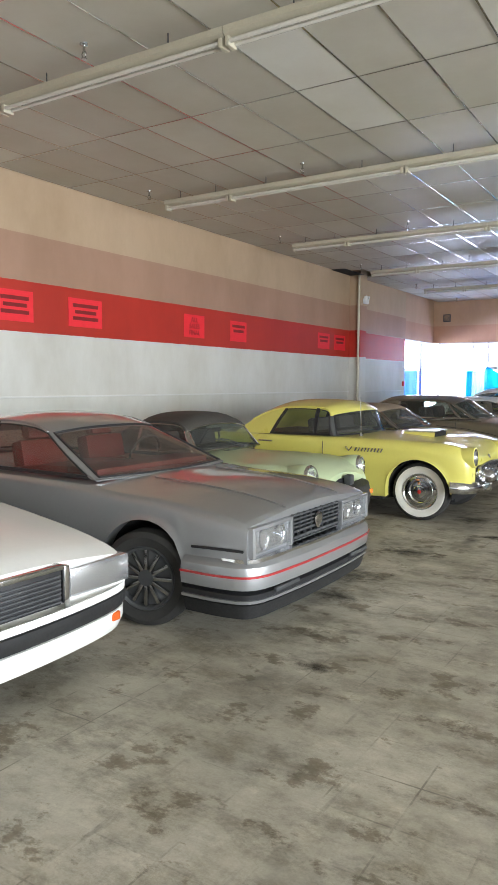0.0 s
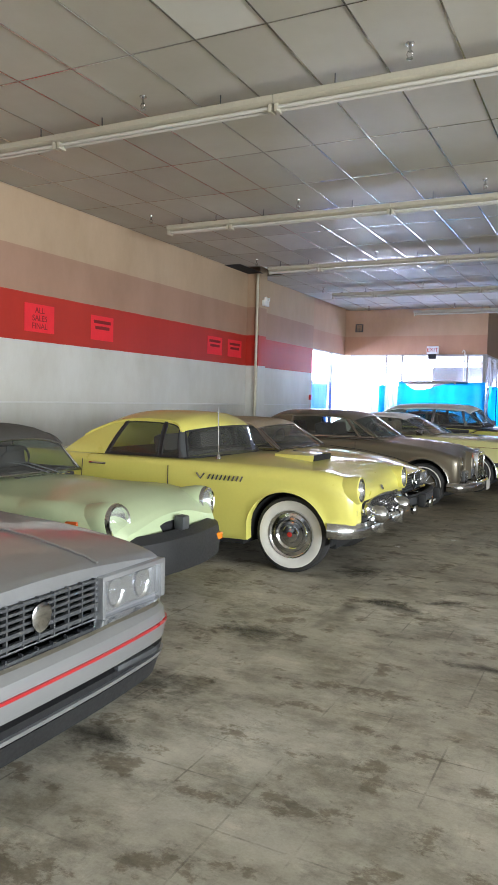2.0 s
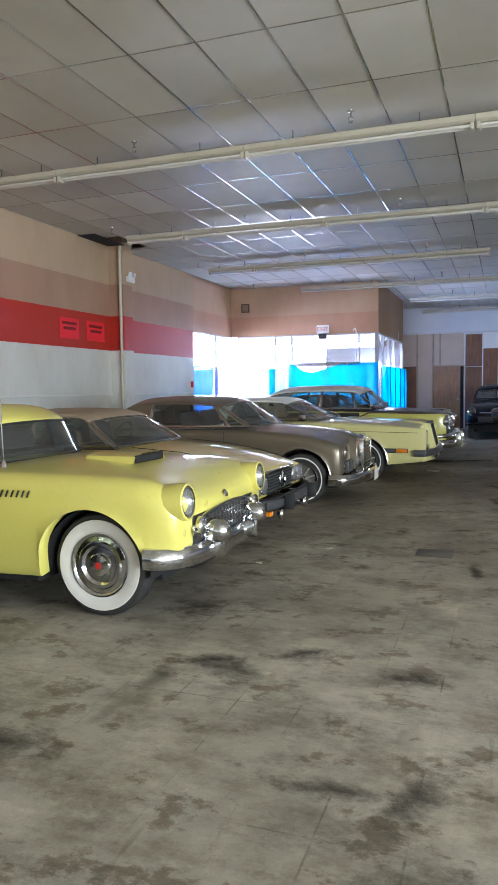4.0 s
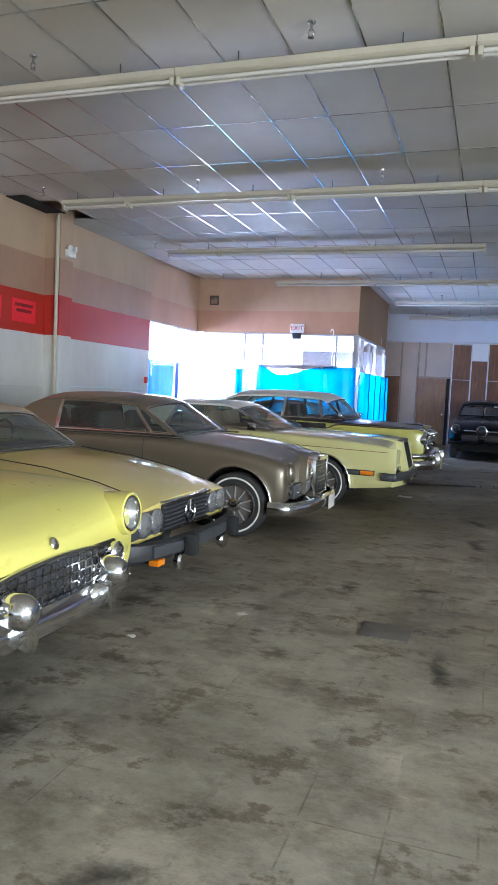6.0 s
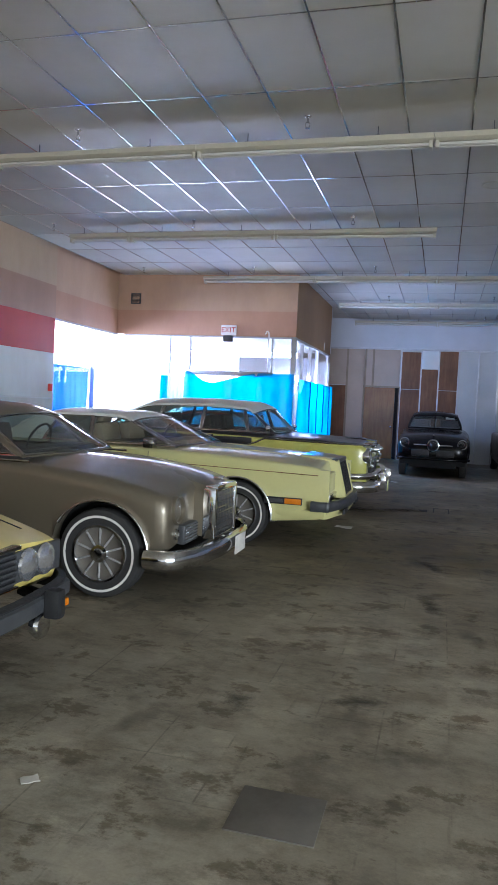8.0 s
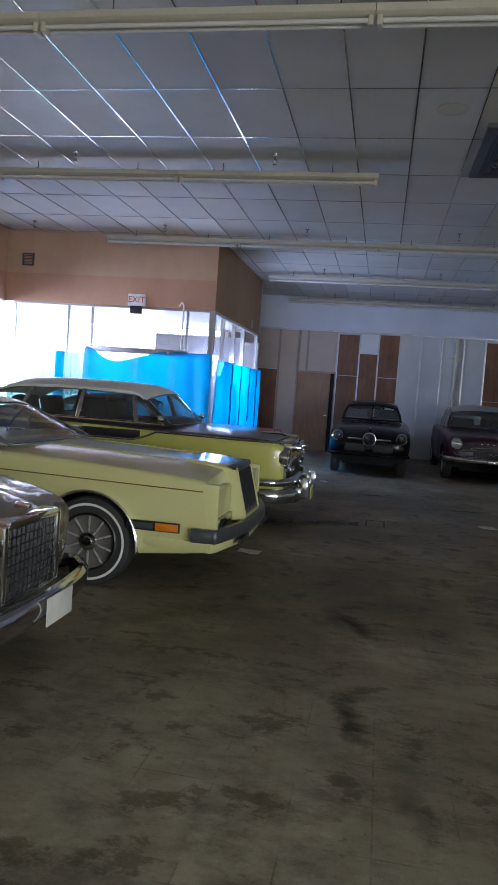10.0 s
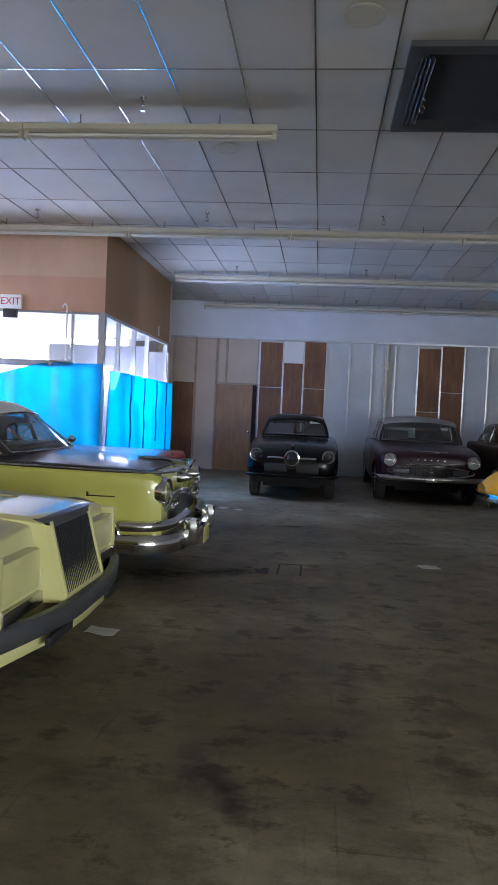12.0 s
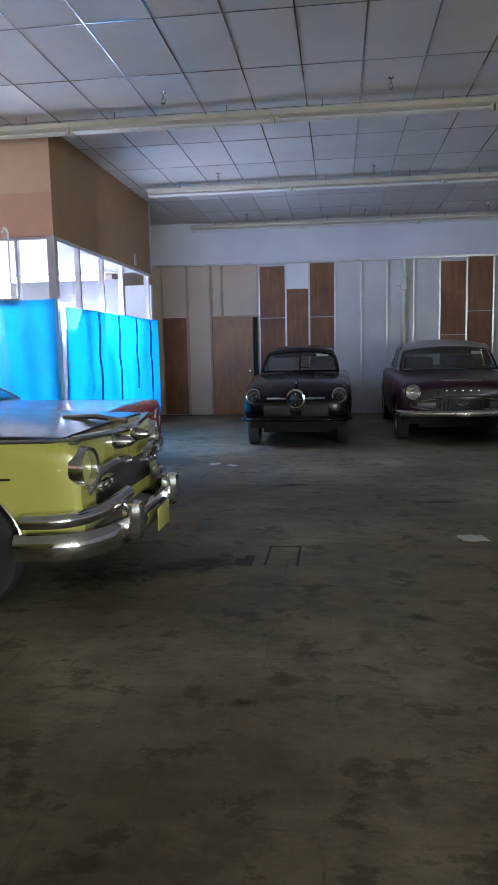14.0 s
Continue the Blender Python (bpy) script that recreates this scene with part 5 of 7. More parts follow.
def white_sedan():
    c = car_thing("white_sedan", -3.62, 1.62, 0, "white sedan with wide black grille and rubber-banded bumper")
    K = [(-3.7, 0.70, 0.32, 0.80, 0.83), (-3.2, 0.86, 0.24, 0.92, 0.95), (-2.0, 0.89, 0.22, 0.93, 0.96), (-0.6, 0.89, 0.22, 0.88, 0.93), (0.3, 0.87, 0.24, 0.78, 0.84), (0.72, 0.84, 0.34, 0.71, 0.77), (0.86, 0.81, 0.40, 0.67, 0.72)]
    part("body", body_shell(K, 2.7, 0.37, 0.32, 0.22, 0.07), "white_car", c)
    arch_lining(c, 2.7, 0.89, 0.37, 0.7)
    greenhouse(c, (-0.55, -3.0, 0.74, 0.70, 0.93, 0.95), (-1.25, -2.6, 0.58, 0.56, 1.36, 1.35), {"quarter": False, "seats": (-1.5, -2.4)}, "white_car", "white_car", "carglass", "black", bpost=[(-1.7, -1.75)])
    for s in (-1, 1):
        wheel(c, 0, s * 0.78, 0.31, 0.2, "modern")
        wheel(c, -2.7, s * 0.78, 0.31, 0.2, "modern")
        h = part("headlight", B((0.80, s * 0.36, 0.52, 0.90, s * 0.80, 0.67), bevel=0.015), "reflector", c, "wide rectangular headlight")
        part("lens", B((0.895, s * 0.37, 0.525, 0.915, s * 0.79, 0.665), bevel=0.008), "lens", h).visible_shadow = False
        part("indicator", B((0.84, s * 0.60, 0.305, 0.900, s * 0.73, 0.355), bevel=0.01), "orange", c, "orange indicator set in the lower bumper")
    g = part("grille", B((0.80, -0.30, 0.50, 0.90, 0.30, 0.68), bevel=0.012), "grille_black", c)
    part("grille_surround", B((0.84, -0.34, 0.48, 0.915, -0.305, 0.70), (0.84, 0.305, 0.48, 0.915, 0.34, 0.70), (0.84, -0.305, 0.682, 0.915, 0.305, 0.71), bevel=0.006), "chrome", g)
    for k in range(7):
        part("slat", B((0.9, -0.29, 0.515 + 0.022 * k, 0.908, 0.29, 0.523 + 0.022 * k)), "grille_grey", g)
    pth = [(0.30, 0.92, 0.42), (0.72, 0.88, 0.42), (0.92, 0.70, 0.42), (0.99, 0.0, 0.42), (0.92, -0.70, 0.42), (0.72, -0.88, 0.42), (0.30, -0.92, 0.42)]
    bumper(c, pth, [(-0.05, 0.02), (0.0, 0.07), (0.03, 0.08), (0.03, 0.04), (-0.03, 0.03)][::-1], "white_car")
    bumper(c, pth, [(-0.02, -0.05), (0.02, -0.05), (0.035, -0.02), (0.035, 0.03), (0.0, 0.04), (-0.02, 0.03)][::-1], "bumper_rubber", "bumper_strip", "black rubber strip")
    bumper(c, pth, [(-0.08, -0.20), (-0.01, -0.18), (0.02, -0.12), (0.02, -0.06), (-0.03, -0.05)][::-1], "white_car", "apron")


# --- silver convertible with wedge nose
def silver_coupe():
    c = car_thing("silver_coupe", -3.13, 3.89, 0, "silver grey coupe with dark red interior and egg-crate grille")
    K = [(-3.5, 0.72, 0.34, 0.86, 0.88), (-3.2, 0.86, 0.26, 0.90, 0.93), (-2.4, 0.91, 0.22, 0.93, 0.95), (-0.7, 0.91, 0.22, 0.91, 0.95), (0.0, 0.90, 0.24, 0.85, 0.90), (0.55, 0.90, 0.28, 0.76, 0.81), (0.78, 0.89, 0.40, 0.71, 0.76), (0.82, 0.885, 0.42, 0.69, 0.745)]
    part("body", body_shell(K, 2.52, 0.37, 0.33, 0.22, 0.05), "silver", c)
    arch_lining(c, 2.52, 0.91, 0.37, 0.7)
    greenhouse(c, (-0.50, -2.75, 0.79, 0.76, 0.93, 0.94), (-1.28, -2.1, 0.58, 0.56, 1.275, 1.275), {"quarter": False, "seats": (-1.55,), "crown": 0.055, "rail": "silver", "rail_r": 0.02}, "silver", "silver", "redglass", "black", interior="trim_red", bpost=[(-1.75, -1.8)], bow=0.2)
    for s in (-1, 1):
        wheel(c, 0, s * 0.80, 0.325, 0.22, "modern", 14 if s < 0 else 8)
        wheel(c, -2.52, s * 0.79, 0.325, 0.22, "modern")
        h = part("headlight", B((0.76, s * 0.40, 0.535, 0.825, s * 0.83, 0.66), bevel=0.008), "reflector", c, "large clear rectangular headlight")
        part("lens", B((0.836, s * 0.405, 0.54, 0.85, s * 0.825, 0.655), bevel=0.005), "lens", h).visible_shadow = False
        for yy in (0.50, 0.70):
            part("bowl", lathe([(0.058, 0.006), (0.05, -0.004), (0.028, -0.012), (0.010, -0.006), (0.0, 0.004)], 20, pose(0.828, s * yy, 0.60), cap=False), "chrome", h)
        part("bezel", B((0.80, s * 0.83, 0.525, 0.856, s * 0.865, 0.675), (0.80, s * 0.376, 0.525, 0.856, s * 0.398, 0.675), (0.80, s * 0.376, 0.662, 0.856, s * 0.865, 0.685), bevel=0.006), "silver", h, "silver painted headlight surround")
        part("fog_lamp", B((0.90, s * 0.40, 0.335, 0.925, s * 0.70, 0.36), bevel=0.006), "grille_grey", c)
        part("side_marker", B((0.45, s * 0.905, 0.445, 0.62, s * 0.918, 0.46)), "amber", c, "thin amber side marker")
        shutline(c, [(x, s * (side_y(K, x) + 0.004), 0.555) for x in (0.42, 0.55, 0.68, 0.8)], 0.006)
        part("hood_crease", tube([(x, s * 0.39, curve([(k[0], k[4]) for k in K], x) - 0.004) for x in (-0.3, 0.1, 0.45, 0.75, 0.81)], 0.006, 6), "silver", c)
    g = part("grille", B((0.76, -0.365, 0.53, 0.82, 0.365, 0.685)), "grille_black", c, "dark egg-crate grille")
    for k in range(6):
        part("grille_bar", B((0.82, -0.36, 0.542 + 0.026 * k, 0.84, 0.36, 0.553 + 0.026 * k)), "grille_grey", g)
    for k in range(9):
        part("grille_bar", B((0.822, -0.34 + 0.085 * k - 0.004, 0.535, 0.842, -0.34 + 0.085 * k + 0.004, 0.69)), "grille_grey", g)
    part("grille_badge", lathe([(0.0, 0.0), (0.045, 0.002), (0.055, 0.014), (0.04, 0.02), (0.0, 0.016)], 20, pose(0.84, 0.0, 0.615)), "chrome", g, "round chrome badge")
    pth = [(0.42, 0.925, 0.44), (0.72, 0.92, 0.44), (0.90, 0.83, 0.44), (0.95, 0.45, 0.44), (0.96, 0.0, 0.44), (0.95, -0.45, 0.44), (0.90, -0.83, 0.44), (0.72, -0.92, 0.44), (0.42, -0.925, 0.44)]
    bumper(c, pth, [(-0.12, 0.08), (-0.02, 0.075), (0.02, 0.05), (0.03, 0.0), (0.02, -0.07), (-0.06, -0.10), (-0.12, -0.1)][::-1], "silver", "bumper", "silver bumper with a red pinstripe")
    bumper(c, pth, [(0.02, 0.004), (0.036, 0.006), (0.036, 0.018), (0.02, 0.02)][::-1], "red", "pinstripe", "red pinstripe")
    bumper(c, pth, [(-0.06, -0.155), (0.0, -0.15), (0.012, -0.10), (-0.06, -0.09)][::-1], "grille_black", "air_slot")
    bumper(c, pth, [(-0.02, -0.155), (0.014, -0.155), (0.02, -0.135), (-0.02, -0.135)][::-1], "silver", "lip")
    bumper(c, pth, [(-0.10, -0.27), (-0.03, -0.26), (0.0, -0.17), (-0.10, -0.16)][::-1], "dark", "air_dam", "black plastic air dam")
    bumper(c, [(0.70, 0.89, 0.515), (0.88, 0.82, 0.515), (0.92, 0.4, 0.515), (0.93, 0, 0.515), (0.92, -0.4, 0.515), (0.88, -0.82, 0.515), (0.70, -0.89, 0.515)], [(-0.05, -0.012), (0.02, -0.012), (0.02, 0.006), (-0.05, 0.012)][::-1], "chrome", "bumper_top")
    raise_nose(c, -0.4, 0.7, 0.46, 0.58, 0.065)


# --- pale green open two-seater with soft top
def green_roadster():
    c = car_thing("green_roadster", -3.87, 6.30, 0, "pale green small roadster with black soft top and rubber bumper")
    K = [(-2.95, 0.55, 0.40, 0.66, 0.70), (-2.7, 0.70, 0.32, 0.76, 0.80), (-2.2, 0.755, 0.28, 0.81, 0.83), (-1.2, 0.755, 0.22, 0.81, 0.84), (-0.75, 0.755, 0.22, 0.81, 0.865, 0.12), (-0.2, 0.755, 0.24, 0.775, 0.845, 0.14), (0.25, 0.745, 0.30, 0.735, 0.785, 0.14), (0.47, 0.72, 0.40, 0.68, 0.725, 0.12), (0.60, 0.66, 0.45, 0.60, 0.665, 0.08), (0.66, 0.60, 0.46, 0.55, 0.62, 0.05)]
    part("body", body_shell(K, 2.31, 0.32, 0.30, 0.22, 0.10, crown=1.3), "mint", c)
    arch_lining(c, 2.31, 0.75, 0.32, 0.6)
    greenhouse(c, (-0.78, -2.05, 0.66, 0.66, 0.86, 0.83), (-1.03, -1.80, 0.56, 0.56, 1.165, 1.14), {"quarter": True, "seats": (-1.45,), "rail": "vinyl", "rail_r": 0.03, "crown": 0.10, "roof_lift": 0.03}, "vinyl", "dull_chrome", "carglass", "dull_chrome", rear="solid", bpost=[(-1.62, -1.6)], bow=0.10)
    part("mirror", B((-0.98, -0.08, 1.05, -0.96, 0.08, 1.10), bevel=0.01), "black", c, "interior mirror")
    for s in (-1, 1):
        wheel(c, 0, s * 0.62, 0.30, 0.17, "stripe")
        wheel(c, -2.31, s * 0.62, 0.30, 0.17, "stripe")
        headlight(c, 0.585, s * 0.60, 0.625, 0.095, 6, s * 4, 0.02)
        part("headlight_bucket", lathe([(0.10, -0.42), (0.125, -0.25), (0.132, -0.10), (0.126, -0.02), (0.112, 0.0)], 28, pose(0.585, s * 0.60, 0.625, 0, -6, s * 4), cap=False), "mint", c)
        part("wiper", tube([(-0.70, s * 0.05 + 0.2, 0.875), (-0.82, s * 0.05 - 0.02, 0.96), (-0.86, s * 0.05 - 0.14, 0.98)], 0.006, 5), "black", c)
        part("side_marker", B((0.26, s * 0.738, 0.585, 0.36, s * 0.756, 0.62), bevel=0.006), "orange", c)
        part("indicator", B((0.68, s * 0.50, 0.40, 0.745, s * 0.60, 0.44), bevel=0.006), "amber", c)
        part("body_trim", tube([(x, s * (side_y(K, x) + 0.0), curve([(k[0], k[3]) for k in K], x) - 0.14) for x in np.linspace(-2.5, 0.3, 12)], 0.008, 6), "black", c)
    for k in range(9):
        part("vent_slat", B((-0.66, -0.3 + 0.07 * k, 0.868, -0.60, -0.27 + 0.07 * k, 0.876)), "chrome", c)
    pth = [(0.10, 0.78, 0.43), (0.48, 0.77, 0.43), (0.70, 0.64, 0.43), (0.80, 0.3, 0.43), (0.82, 0, 0.43), (0.80, -0.3, 0.43), (0.70, -0.64, 0.43), (0.48, -0.77, 0.43), (0.10, -0.78, 0.43)]
    bumper(c, pth, [(-0.16, 0.07), (-0.05, 0.10), (0.02, 0.06), (0.045, -0.03), (0.03, -0.15), (-0.05, -0.18), (-0.16, -0.16)][::-1], "bumper_rubber", "bumper", "thick black rubber bumper")
    bumper(c, [(0.60, 0.48, 0.545), (0.70, 0.2, 0.555), (0.71, 0, 0.56), (0.70, -0.2, 0.555), (0.60, -0.48, 0.545)], [(-0.08, -0.05), (0.0, -0.05), (0.01, 0.0), (-0.02, 0.03), (-0.08, 0.03)][::-1], "grille_black", "grille", "narrow black grille slot")
    part("badge", B((0.68, -0.05, 0.52, 0.765, 0.05, 0.60), bevel=0.02), "grille_grey", c)
    raise_nose(c, -0.6, 0.5, 0.40, 0.60, 0.07)


# --- yellow two-seat hardtop of the fifties
def yellow_hardtop():
    c = car_thing("yellow_hardtop", -2.84, 8.38, 0, "primrose yellow fifties two-seat hardtop with whitewall tyres")
    K = [(-3.65, 0.60, 0.42, 0.86, 0.86), (-3.5, 0.76, 0.36, 0.93, 0.90), (-3.0, 0.85, 0.30, 0.96, 0.93), (-2.0, 0.88, 0.25, 0.95, 0.95), (-1.1, 0.885, 0.25, 0.955, 0.975), (-0.55, 0.885, 0.26, 0.955, 1.0, 0.10), (0.0, 0.88, 0.28, 0.945, 0.965, 0.11), (0.30, 0.865, 0.32, 0.93, 0.91, 0.12), (0.44, 0.85, 0.38, 0.905, 0.86, 0.13), (0.53, 0.825, 0.43, 0.865, 0.81, 0.13), (0.585, 0.79, 0.46, 0.80, 0.76, 0.11), (0.60, 0.76, 0.47, 0.75, 0.735, 0.09)]
    part("body", body_shell(K, 2.59, 0.385, 0.35, 0.25, 0.07, crown=0.9), "ylw", c)
    arch_lining(c, 2.59, 0.88, 0.385, 0.8)
    greenhouse(c, (-1.10, -2.62, 0.80, 0.76, 0.965, 0.95), (-1.24, -2.16, 0.64, 0.63, 1.30, 1.28), {"quarter": True, "seats": (-1.5,), "crown": 0.085, "roof_lift": 0.03, "headrest": False, "rail": "ylw", "rail_r": 0.02, "rear_round": 0.42, "c_post": 0.02}, "ylw", "grille_grey", "carglass", "grille_black", rear="solid", interior="trim_dark", bpost=[(-1.38, -1.40), (-2.04, -1.86)], bow=0.44)
    for s in (-1, 1):
        wheel(c, 0, s * 0.66, 0.345, 0.18, "whitewall")
        wheel(c, -2.59, s * 0.66, 0.345, 0.18, "whitewall")
        headlight(c, 0.622, s * 0.70, 0.787, 0.086, 4, 0, 0.012, "chrome")
        part("fender_cone", lathe([(0.03, -0.60), (0.09, -0.36), (0.118, -0.16), (0.122, -0.04), (0.116, 0.02), (0.106, 0.026), (0.100, 0.0)], 28, pose(0.612, s * 0.70, 0.785, 0, -4, 0), cap=False), "ylw", c, "rounded yellow headlight hood")
        roundlamp(c, 0.58, s * 0.70, 0.585, 0.038, "lens", "parking_lamp")
        roundlamp(c, 0.645, s * 0.52, 0.60, 0.05, "chrome", "fog_lamp_cone")
        for k in range(9):
            x = -0.78 + 0.042 * k
            part("louvre", tube([(x, s * 0.888, 0.80), (x + 0.022, s * 0.889, 0.845)], 0.008, 6), "dull_chrome", c)
        part("fender_badge", tube([(-0.90, s * 0.889, 0.85), (-0.86, s * 0.889, 0.80), (-0.82, s * 0.889, 0.85)], 0.009, 6), "dull_chrome", c, "chrome fender badge")
        shutline(c, [(-1.22, s * 0.886, 0.90), (-1.22, s * 0.887, 0.6), (-1.22, s * 0.86, 0.28)])
        shutline(c, [(-2.25, s * 0.884, 0.90), (-2.27, s * 0.884, 0.6), (-2.2, s * 0.86, 0.28)])
        part("door_handle", tube([(-2.15, s * 0.895, 0.87), (-2.05, s * 0.91, 0.872), (-1.95, s * 0.895, 0.87)], 0.011, 6), "chrome", c)
        part("bumper_guard", lathe([(0.0, -0.10), (0.07, -0.08), (0.080, -0.01), (0.074, 0.05), (0.048, 0.085), (0.0, 0.10)], 22, pose(0.69, s * 0.38, 0.545)), "chrome", c, "chrome bullet bumper guard")
        part("overrider", B((0.65, s * 0.30, 0.36, 0.74, s * 0.36, 0.50), bevel=0.02), "chrome", c)
    part("aerial", tube([(-0.80, -0.66, 0.97), (-0.81, -0.665, 1.45)], 0.005, 6), "chrome", c, "thin chrome aerial")
    part("aerial_foot", lathe([(0.026, 0.0), (0.018, 0.03), (0.006, 0.05)], 12, pose(-0.80, -0.66, 0.968, 0, -90, 0)), "chrome", c)
    sc = bmesh.new()
    rows = [[(x, y * k, z * 1.0 + 0.98) for y, z in ((-0.26, -0.03), (-0.22, 0.035), (-0.1, 0.052), (0.1, 0.052), (0.22, 0.035), (0.26, -0.03))] for x, k in ((-0.42, 0.9), (-0.3, 0.96), (-0.1, 1.0), (0.0, 1.0))]
    grid(sc, rows)
    part("hood_scoop", sc, "ylw", c)
    part("scoop_mouth", B((-0.01, -0.22, 0.965, 0.003, 0.22, 1.022), bevel=0.012), "grille_black", c)
    g = part("grille", B((0.52, -0.58, 0.485, 0.616, 0.58, 0.675), bevel=0.03), "grille_black", c, "oval dark grille mouth")
    oval = [(0.618, 0.60 * math.cos(a), 0.58 + 0.10 * math.sin(a)) for a in (2 * math.pi * i / 36 for i in range(37))]
    part("grille_surround", tube(oval, 0.014, 6), "dull_chrome", g)
    bars(g, "grille_bar", "dull_chrome", [-0.48 + 0.06 * k for k in range(17)], 0.618, 0.505, 0.655, 0.006, 0.012)
    part("grille_bar", B((0.612, -0.54, 0.532, 0.63, 0.54, 0.540), (0.612, -0.57, 0.576, 0.63, 0.57, 0.584), (0.612, -0.54, 0.620, 0.63, 0.54, 0.628)), "dull_chrome", g)
    part("hood_badge", lathe([(0.0, 0), (0.03, 0.004), (0.02, 0.012), (0, 0.014)], 16, pose(0.605, 0, 0.745, 0, -25, 0)), "chrome", c)
    pth = [(0.44, 0.86, 0.44), (0.55, 0.82, 0.435), (0.66, 0.64, 0.43), (0.69, 0.3, 0.43), (0.70, 0, 0.43), (0.69, -0.3, 0.43), (0.66, -0.64, 0.43), (0.55, -0.82, 0.435), (0.44, -0.86, 0.44)]
    bumper(c, pth, [(a - 0.02, b * 0.85) for a, b in ROUND][::-1], "chrome", "bumper", "curved chrome bumper")


# --- mustard convertible with fixed top
def gold_roadster():
    c = car_thing("gold_roadster", -3.25, 10.40, 0, "mustard yellow seventies roadster with tan hardtop")
    K = [(-3.35, 0.70, 0.40, 0.82, 0.83), (-3.0, 0.84, 0.30, 0.88, 0.90), (-2.0, 0.885, 0.24, 0.90, 0.91), (-0.8, 0.89, 0.23, 0.90, 0.945), (-0.2, 0.89, 0.24, 0.87, 0.92), (0.3, 0.88, 0.28, 0.80, 0.85), (0.62, 0.865, 0.38, 0.72, 0.775), (0.74, 0.85, 0.44, 0.685, 0.735), (0.78, 0.84, 0.46, 0.67, 0.715)]
    part("body", body_shell(K, 2.46, 0.36, 0.32, 0.23, 0.06), "gold", c)
    arch_lining(c, 2.46, 0.88, 0.36, 0.7)
    greenhouse(c, (-0.62, -2.25, 0.76, 0.72, 0.94, 0.91), (-1.08, -2.0, 0.59, 0.58, 1.245, 1.245), {"quarter": False, "seats": (-1.5,), "rail": "trim_tan", "rail_r": 0.025, "crown": 0.05, "roof_lift": 0.015}, "trim_tan", "dull_chrome", "carglass", "dull_chrome", bpost=[(-1.6, -1.62)], bow=0.16)
    for s in (-1, 1):
        wheel(c, 0, s * 0.76, 0.32, 0.19, "plain")
        wheel(c, -2.46, s * 0.76, 0.32, 0.19, "plain")
        h = part("headlight", B((0.72, s * 0.42, 0.50, 0.795, s * 0.85, 0.665), bevel=0.015), "grille_grey", c, "twin round headlights in a dark panel")
        for yy in (0.51, 0.675):
            b = part("lamp", lathe([(0.080, -0.01), (0.088, 0.0), (0.082, 0.014), (0.070, 0.020), (0.03, 0.030), (0, 0.032)], 22, pose(0.80, s * yy, 0.585), cap=False), "reflector", h)
        part("indicator", B((0.62, s * 0.80, 0.515, 0.775, s * 0.858, 0.65), bevel=0.012), "orange", c, "orange wrap-round indicator")
        part("fog_lamp", lathe([(0.0, -0.06), (0.05, -0.04), (0.07, 0.0), (0.06, 0.02), (0.0, 0.03)], 18, pose(0.95, s * 0.40, 0.315)), "chrome", c, "chrome fog lamp under the bumper")
        part("bumper_lamp", B((0.86, s * 0.62, 0.335, 0.93, s * 0.72, 0.375), bevel=0.006), "amber", c)
        part("overrider", B((0.98, s * 0.36, 0.36, 1.07, s * 0.44, 0.51), bevel=0.025), "bumper_rubber", c)
        shutline(c, [(x, s * 0.62 * (1.0 - 0.05 * x), curve([(k[0], k[4]) for k in K], x) + 0.0) for x in (-0.5, 0.0, 0.4, 0.7)])
    g = part("grille", B((0.74, -0.40, 0.495, 0.80, 0.40, 0.685), bevel=0.01), "grille_black", c)
    part("grille_surround", B((0.76, -0.41, 0.685, 0.825, 0.41, 0.705), (0.76, -0.41, 0.485, 0.815, 0.41, 0.497), bevel=0.004), "dull_chrome", g)
    for k in range(6):
        part("grille_bar", B((0.80, -0.39, 0.512 + 0.029 * k, 0.815, 0.39, 0.523 + 0.029 * k)), "grille_grey", g)
    star = part("grille_star", tube([(0.83, 0.085 * math.cos(a), 0.595 + 0.085 * math.sin(a)) for a in (2 * math.pi * i / 24 for i in range(25))], 0.008, 6), "chrome", g, "round chrome emblem")
    for a in (90, 210, 330):
        part("ray", tube([(0.83, 0, 0.595), (0.83, 0.085 * math.cos(radians(a)), 0.595 + 0.085 * math.sin(radians(a)))], 0.008, 6), "chrome", star)
    pth = [(0.10, 0.92, 0.43), (0.66, 0.915, 0.43), (0.90, 0.74, 0.43), (0.98, 0.3, 0.43), (0.99, 0, 0.43), (0.98, -0.3, 0.43), (0.90, -0.74, 0.43), (0.66, -0.915, 0.43), (0.10, -0.92, 0.43)]
    bumper(c, pth, [(a, b) for a, b in BLADE][::-1], "bumper_rubber", "bumper", "black rubber faced bumper")
    bumper(c, pth[2:7], [(0.03, -0.045), (0.062, -0.035), (0.066, 0.0), (0.062, 0.035), (0.03, 0.045)][::-1], "grille_grey", "bumper_face")
    bumper(c, pth[1:8], [(-0.12, -0.10), (-0.06, -0.10), (-0.04, -0.06), (-0.12, -0.05)][::-1], "dark", "apron")


